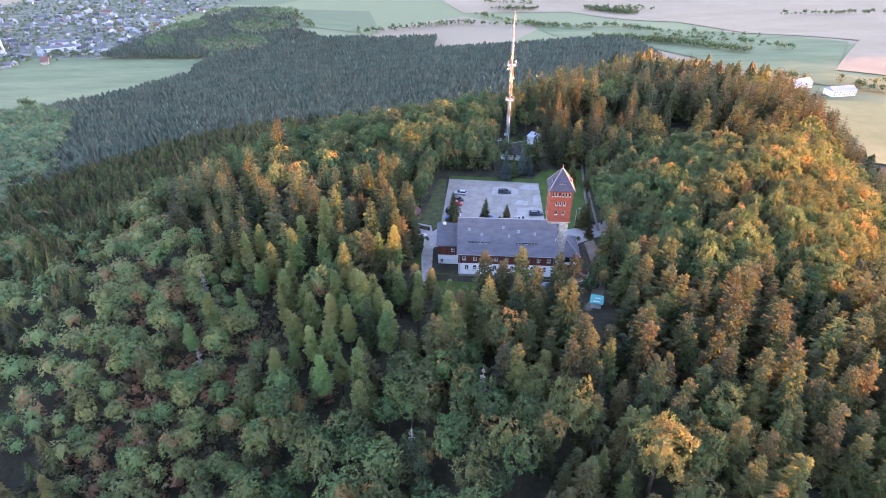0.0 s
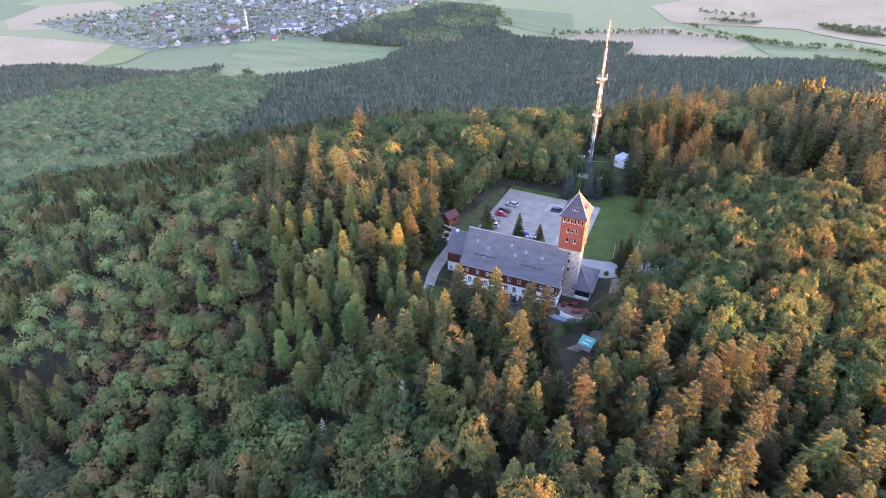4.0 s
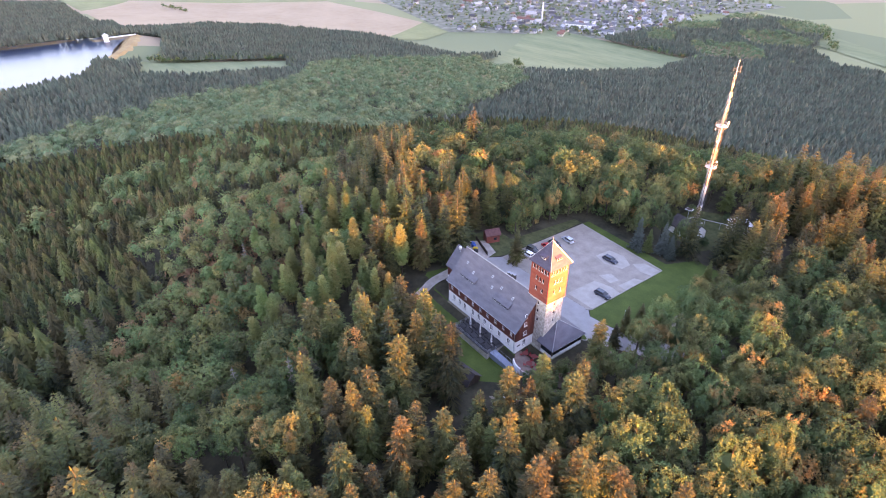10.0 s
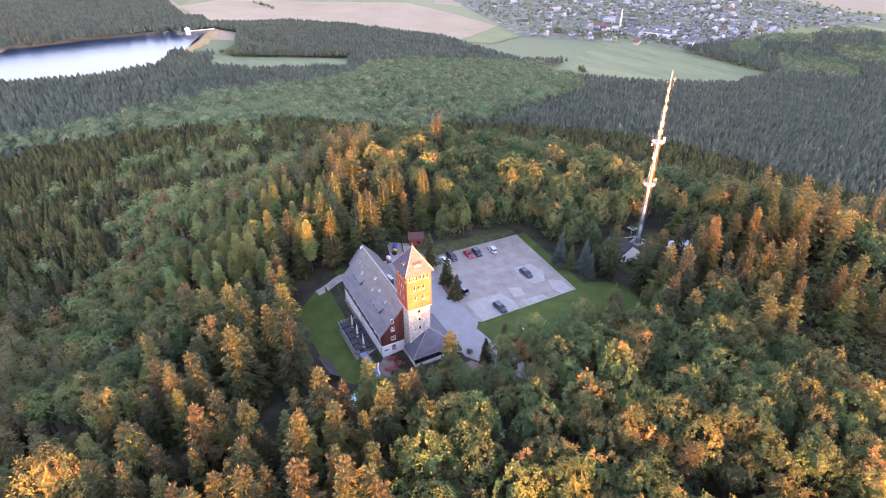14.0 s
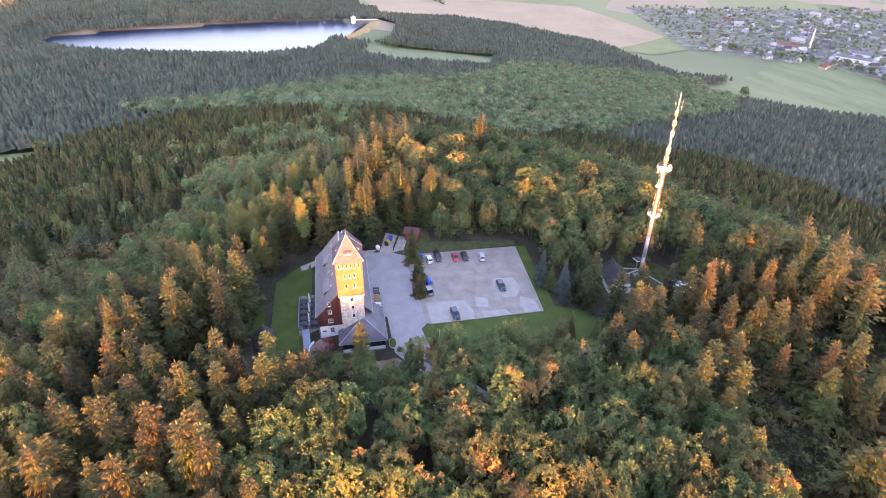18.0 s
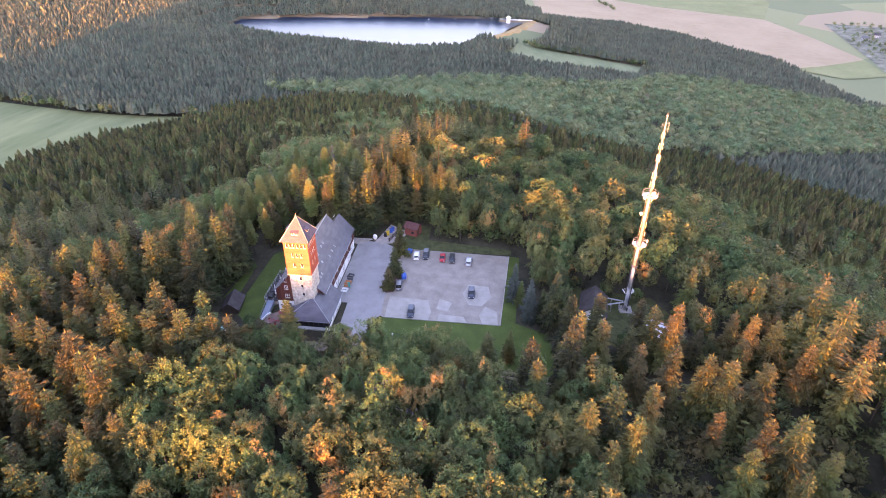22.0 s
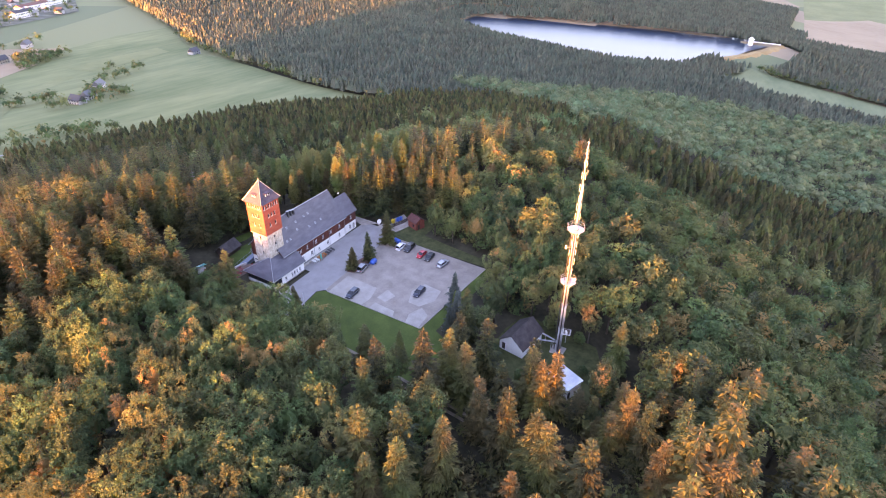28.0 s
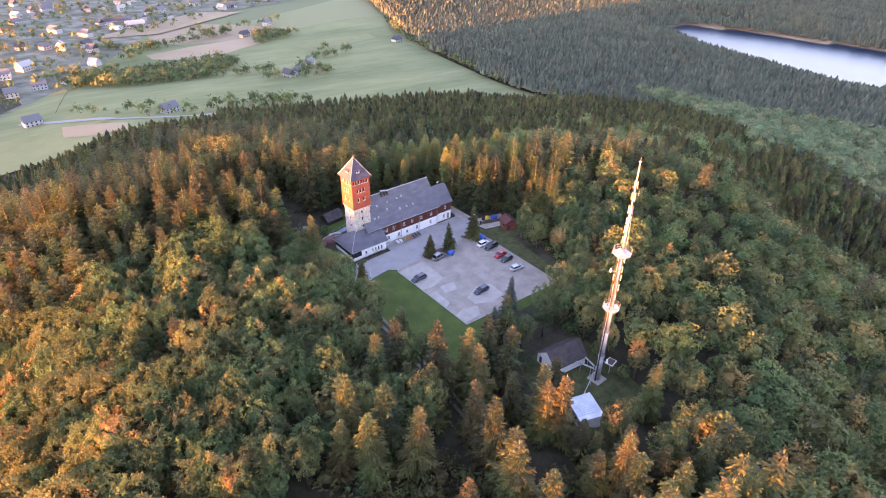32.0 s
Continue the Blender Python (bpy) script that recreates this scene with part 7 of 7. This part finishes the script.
for i in range(6):
    part("rail_post", rod((-13.4 + i * 1.58, 5.5, 0.6), (-13.4 + i * 1.58, 5.5, 0.95), 0.03, 0.03, 6), LEAD, low)
bed = empty("plant_bed", (5.0, 9.6, 0), 0, "small kerbed bed of low green plants by the pavilion", "flower bed")
part("kerb", prism([(5.0 + 1.9 * math.cos(a), 8.9 + 1.0 * math.sin(a)) for a in np.linspace(0, 6.0, 14)], -0.1, 0.25), SLAB, bed)
part("soil", prism([(5.0 + 1.7 * math.cos(a), 8.9 + 0.85 * math.sin(a)) for a in np.linspace(0, 6.0, 14)], 0.0, 0.3), LAWN, bed)
pole = empty("flag_pole", (8.9, 19.9, 0), 0, "slim white pole on the lawn", "pole")
part("shaft", rod((8.9, 19.9, -0.2), (8.9, 19.9, 5.6), 0.06, 0.035, 8), WHITE, pole)
part("knob", rod((8.9, 19.9, 5.6), (8.9, 19.9, 5.75), 0.08, 0.03, 8), WHITE, pole)
lamp = empty("lamp_post", (10.6, 24.0, 0), 0, "thin lamp post with a white head on the lawn", "lamp post")
part("shaft", rod((10.6, 24, -0.2), (10.6, 24, 4.2), 0.05, 0.04, 8), LEAD, lamp)
part("head", box(10.2, 11.0, 23.85, 24.15, 4.15, 4.35, None, 0.04), WHITE, lamp)
info = empty("info_shelter", (10.0, 21.2, 0), 25, "small roofed wooden notice board on the lawn", "notice board")
for nm, b, m in (("post", box(-0.9, -0.78, -0.06, 0.06, -0.2, 1.9), TIMBER), ("post", box(0.78, 0.9, -0.06, 0.06, -0.2, 1.9), TIMBER), ("board", box(-0.78, 0.78, -0.04, 0.04, 0.7, 1.6), REDWOOD), ("roof", slab([(-1.1, -0.6, 1.85), (1.1, -0.6, 1.85), (1.1, 0, 2.3), (-1.1, 0, 2.3)], 0.06), ROOF_BROWN), ("roof", slab([(1.1, 0.6, 1.85), (-1.1, 0.6, 1.85), (-1.1, 0, 2.3), (1.1, 0, 2.3)], 0.06), ROOF_BROWN)):
    part(nm, b, m).parent = info
tank = empty("gas_tank", (-38.5, 9.2, 0.1), 20, "white rounded tank behind the inn", "tank")
bm = bmesh.new()
bmesh.ops.create_uvsphere(bm, u_segments=14, v_segments=8, radius=0.8)
bm.transform(Matrix.Translation((0, 0, 0.95)) @ Matrix.Diagonal((1.25, 0.85, 0.9, 1)))
part("vessel", bm, WHITE, None, "", True).parent = tank
for sx in (-0.55, 0.55):
    part("foot", box(sx - 0.1, sx + 0.1, -0.4, 0.4, 0, 0.4), SLAB).parent = tank
fence = empty("board_fence", (-41, 13, 0), 0, "brown board fence round the yard", "fence")
for i in range(26):
    x, y = -46.5 + i * 0.36, 16.8 - i * 0.12
    part("board", box(x, x + 0.31, y - 0.03, y + 0.03, 0, 1.45 + 0.05 * (i % 3)), TIMBER, fence)
for i in range(5):
    x, y = -46.5 + i * 2.25, 16.75 - i * 0.75
    part("post", box(x - 0.06, x + 0.06, y + 0.04, y + 0.16, -0.2, 1.6), TIMBER, fence)
for x, y, m, lb in ((-41.6, 14.0, plain("yellow_plastic", (0.7, 0.45, 0.03)), "yellow plastic bin in the yard"), (-43.4, 14.8, BLUE, "blue plastic bin in the yard"), (-44.3, 15.2, BLUE, "blue plastic bin in the yard"), (-40.6, 13.4, plain("black_plastic", (0.03, 0.03, 0.03)), "black plastic bin in the yard")):
    th = empty("waste_bin", (x, y - 1.4, 0.1), 15, lb, "bin", "bins in the yard")
    part("body", box(-0.6, 0.6, -0.45, 0.45, 0.1, 1.1, None, 0.05), m).parent = th
    part("lid", box(-0.64, 0.64, -0.5, 0.5, 1.1, 1.2, None, 0.03), m).parent = th
    for sx in (-0.45, 0.45):
        part("wheel", rod((sx, -0.45, 0.1), (sx, -0.35, 0.1), 0.1, 0.1, 8), TYRE).parent = th
wsign = empty("road_sign", (13.2, 13.6, 0.1), 40, "low white board at the drive", "sign")
part("board", box(-0.7, 0.7, -0.03, 0.03, 0.5, 0.9), WHITE).parent = wsign
part("post", box(-0.05, 0.05, 0.03, 0.1, 0, 0.9), LEAD).parent = wsign

BUSH = [leafy_mesh(600 + i, 16.0, 6.8, 120, 16, 0.9, 2, 0.06) for i in range(2)]
# rounded bushes that crowd the terrace and the drive
for i, (x, y, h) in enumerate(((10.6, -8.6, 6.0), (12.4, -5.6, 6.0), (9.2, -12.6, 5.5), (12.8, -11.0, 7.0), (8.6, 10.2, 2.0), (4.6, -14.8, 4.0))):
    lone("round_bush", x, y, h, BUSH[i % 2], LEAF, "dense round leafy bush beside the terrace", base=16.0, trunk=T_BROAD, group="bushes by the terrace")
for i, (x, y, h) in enumerate(((-0.8, 70.0, 4.2), (4.2, 79.5, 5.0), (-5.5, 90.5, 3.4), (-17.0, 78.0, 5.0), (-15.8, 86.0, 4.0), (4.6, 92.5, 4.0))):
    lone("round_bush", x, y, h, BUSH[i % 2], LEAF, "dark leafy bush in the grass near the mast", base=16.0, trunk=T_BROAD, group="bushes by the mast")

# ---------------------------------------------------------------- village houses far off
ROOFS = [plain("grey_roof", (0.14, 0.14, 0.15)), plain("dark_roof", (0.07, 0.065, 0.07)), plain("red_tile_roof", (0.2, 0.09, 0.065)), plain("pale_roof", (0.36, 0.36, 0.38))]
WALLS = [plain("dull_white_wall", (0.46, 0.45, 0.44)), plain("cream_wall", (0.5, 0.45, 0.36)), plain("grey_wall", (0.45, 0.45, 0.45))]
HOUSE = {}


pane_bm = box(-0.6, 0.6, -0.05, 0.05, -0.7, 0.7)
PANE = bpy.data.meshes.new("window")
pane_bm.to_mesh(PANE)
pane_bm.free()
PANE.materials.append(GLASS_DARK)


def far_house(x, y, turn, L, W, hw, hr, wall, roof, name="village_house", label="small far village house with a pitched roof"):
    """House far off: walls, two roof slopes in one roof part, windows in rows."""
    key = (L, W, hw, hr)
    if key not in HOUSE:
        bw = box(-L / 2, L / 2, -W / 2, W / 2, -3, hw)
        a = bmesh.new()
        vs = [a.verts.new(p) for p in ((-L / 2 - 0.4, -W / 2 - 0.5, hw - 0.3), (L / 2 + 0.4, -W / 2 - 0.5, hw - 0.3), (L / 2 + 0.4, W / 2 + 0.5, hw - 0.3), (-L / 2 - 0.4, W / 2 + 0.5, hw - 0.3), (-L / 2 - 0.4, 0, hr), (L / 2 + 0.4, 0, hr))]
        for f in ((0, 1, 5, 4), (2, 3, 4, 5), (1, 2, 5), (3, 0, 4), (3, 2, 1, 0)):
            a.faces.new([vs[i] for i in f])
        w = bmesh.new()
        for s in (-1, 1):
            for i in range(max(2, int(L / 3.2))):
                for z in ((1.0, hw / 2 + 0.9) if hw > 4.5 else (1.0,)):
                    xx = -L / 2 + L * (i + 0.5) / max(2, int(L / 3.2))
                    box(xx - 0.6, xx + 0.6, s * W / 2 - 0.05, s * W / 2 + 0.05, z, z + 1.4, w)
        out = []
        for nm, b in (("wall", bw), ("roof", a), ("window_group", w)):
            me = bpy.data.meshes.new(nm)
            b.to_mesh(me)
            b.free()
            out.append(me)
        HOUSE[key] = out
    th = empty(name, (x, y, float(ground(x, y)) + 0.6), turn, label, "house", "village houses")
    near = name != "village_house"
    if near:
        n = max(2, int(L / 3.2))
        for s in (-1, 1):
            for i in range(n):
                for z in ((1.0, hw / 2 + 0.9) if hw > 4.5 else (1.0,)):
                    pane = new("window", PANE)
                    pane.parent = th
                    pane.location = (-L / 2 + L * (i + 0.5) / n, s * W / 2, z + 0.7)
    for nm, me, m in zip(("wall", "roof") if near else ("wall", "roof", "windows"), HOUSE[key], (wall, roof, GLASS_DARK)):
        ob = new(nm, me)
        if nm == "windows":
            tagged(ob, kind="stuff")
        if not me.materials:
            me.materials.append(m)
        ob.material_slots[0].link = "OBJECT"
        ob.material_slots[0].material = m
        ob.parent = th


rng = np.random.RandomState(77)
SIZES = [(13, 9.5, 5.6, 10), (11, 9, 4.6, 9.2), (17, 10, 6, 10.6), (26, 12, 7.0, 11.5)]
for town, count, cores in ((TOWN_NORTH, 260, ((-950, 1080, 190, 150), (-1050, 1330, 260, 200), (-760, 1150, 90, 120))), (TOWN_SOUTH, 110, ((-60, -900, 190, 120), (90, -560, 90, 60), (-450, -1080, 110, 80), (-150, -1150, 260, 140)))):
    got, tries, spots = 0, 0, []
    while got < count and tries < 6000:
        tries += 1
        cx, cy, sx, sy = cores[rng.randint(len(cores))]
        x, y = rng.normal(cx, sx), rng.normal(cy, sy)
        if not inside(np.array([x]), np.array([y]), town)[0] or any((x - a) ** 2 + (y - b) ** 2 < 17**2 for a, b in spots):
            continue
        spots.append((x, y))
        s = SIZES[rng.choice(4, p=(0.4, 0.35, 0.2, 0.05))]
        far_house(x, y, rng.choice((20, 35, 110, 125, -10, 80)) + rng.uniform(-8, 8), *s, WALLS[rng.choice(3, p=(0.7, 0.2, 0.1))], ROOFS[rng.choice(4, p=(0.42, 0.2, 0.1, 0.28))])
        got += 1
LONG = "long far building with a flat pale front"
for x, y, r, L, W, h in ((-880, 1010, 30, 60, 16, 9), (-905, 1060, 30, 48, 20, 8), (-800, 1010, 28, 36, 14, 7), (-1000, 960, 20, 50, 14, 7), (-461, -1047, 20, 62, 13, 10), (-515, -1085, 20, 58, 13, 10), (-420, -1000, 20, 40, 12, 9), (-120, -860, 40, 34, 14, 7), (352, 565, 25, 26, 14, 6), (385, 538, 15, 30, 15, 6)):
    far_house(x, y, r, L, W, h, h + 3.5, PLASTER, ROOFS[3] if L < 32 else ROOFS[int(L) % 3], "long_building", LONG)
# farms and single houses on the meadows
for x, y, r in ((-206, -466, 25), (-190, -457, 100), (-238, -502, 35), (-247, -715, 15), (-44, -378, 20), (-414, -575, 10), (-310, -780, 35), (-890, 243, 20), (-872, 262, 30), (-900, 225, 70), (50, -430, 10)):
    far_house(x, y, r, 13, 9, 4.8, 9.2, WALLS[int(abs(x)) % 2], ROOFS[int(abs(y)) % 2], "farm_house", "lone farmhouse with white walls on the meadow")
chim = empty("factory_chimney", (-1000, 1010, float(ground(-1000, 1010))), 0, "tall pale factory chimney in the village", "chimney")
part("shaft", rod((0, 0, -1), (0, 0, 42), 2.2, 1.3, 12), PLASTER).parent = chim
part("rim", rod((0, 0, 41), (0, 0, 42.5), 1.6, 1.6, 12), ROOFS[2]).parent = chim

# garden trees, hedges and tree rows of the far land
XY = []
for poly, gap in ((TOWN_NORTH, 13.0), (TOWN_SOUTH, 13.0)):
    xs, ys = [p[0] for p in poly], [p[1] for p in poly]
    x, y, r = scatter(31, min(xs), max(xs), min(ys), max(ys), gap)
    k = inside(x, y, poly) & (r.rand(len(x)) < 0.34)
    XY.append(np.stack([x[k], y[k]], 1))
ROWS = [((-58, -722), (-112, -694), 14), ((-58, -722), (-112, -694), 10), ((-110, -698), (-244, -751), 16), ((-110, -698), (-244, -751), 10), ((10, -588), (-28, -577), 26), ((8, -580), (-26, -574), 18), ((10, -586), (-28, -577), 20), ((-49, -564), (-66, -556), 8), ((-49, -564), (-66, -556), 8), ((-112, -512), (-190, -492), 8), ((-135, -508), (-190, -492), 6), ((-330, -560), (-260, -520), 6), ((8, -535), (-120, -715), 14), ((0, -385), (-160, -335), 14), ((-235, -462), (-170, -450), 8), ((-282, -554), (-240, -512), 5), ((-180, -760), (-330, -790), 14), ((120, -450), (330, -480), 10), ((214, 1000), (296, 870), 12), ((290, 980), (430, 770), 14), ((320, 600), (520, 520), 20), ((-40, 1420), (210, 1180), 20), ((-20, 1600), (120, 1580), 18), ((300, 1540), (420, 1500), 22), ((620, 1250), (900, 1050), 16), ((-570, 960), (-900, 985), 14), ((-620, 590), (-700, 640), 6), ((-1340, 300), (-1180, 480), 26), ((-1060, 800), (-900, 930), 20), ((-300, 1210), (-60, 1330), 26), ((-420, 1260), (-520, 1420), 20), ((-1740, 300), (-1600, 330), 3), ((-160, -450), (-228, -492), 7), ((-233, -446), (-193, -434), 6), ((-228, -490), (-233, -446), 6), ((-102, -386), (-146, -346), 12), ((-102, -386), (-146, -346), 9), ((-14, -400), (-34, -392), 8), ((22, -436), (-4, -402), 10), ((-290, -577), (-314, -594), 5), ((-354, -222), (-364, -309), 5), ((-364, -309), (-399, -475), 5), ((-399, -475), (-472, -684), 5), ((-322, -186), (-354, -222), 5), ((-284, -248), (-322, -188), 5), ((-802, 264), (-690, 227), 5), ((-832, 70), (-817, 200), 4), ((-832, 70), (-817, 200), 4), ((-817, 200), (-802, 262), 4), ((-688, 225), (-668, 92), 5), ((-72, 1317), (256, 1225), 12), ((256, 1225), (350, 973), 10), ((350, 973), (432, 884), 10)]
r = np.random.RandomState(41)
for (x0, y0), (x1, y1), w in ROWS:
    n = int(math.dist((x0, y0), (x1, y1)) / 5.5 * max(1, w / 12))
    f = r.rand(n)
    XY.append(np.stack([x0 + (x1 - x0) * f + r.normal(0, w / 3, n), y0 + (y1 - y0) * f + r.normal(0, w / 3, n)], 1))
# small woods of the open land
for poly in ([(2, -550), (-36, -511), (-109, -497), (-150, -535), (-185, -579), (-169, -613), (-83, -594), (-9, -614)], [(-235, -652), (-323, -698), (-290, -721), (-253, -701)], [(197, 1030), (275, 925), (375, 752), (355, 745), (262, 895), (180, 1010)], [(235, 1520), (300, 1450), (370, 1420), (350, 1480), (280, 1530)], [(-10, 1495), (60, 1512), (125, 1510), (110, 1490), (40, 1488)], [(440, 590), (480, 540), (530, 520), (470, 575)]):
    xs, ys = [p[0] for p in poly], [p[1] for p in poly]
    x, y, r2 = scatter(33, min(xs), max(xs), min(ys), max(ys), 6.2)
    k = inside(x, y, poly)
    XY.append(np.stack([x[k], y[k]], 1))
XY = np.concatenate(XY)
P3 = np.column_stack([XY, ground(XY[:, 0], XY[:, 1])])
wood("garden_trees", [leafy_mesh(700 + i, 10.0, 3.7, 8, 3, 1.8, 0, 0.12) for i in range(5)], P3, np.clip(r.normal(1, 0.25, len(P3)), 0.5, 1.6), LEAF, "round garden trees and hedgerows of the far land")
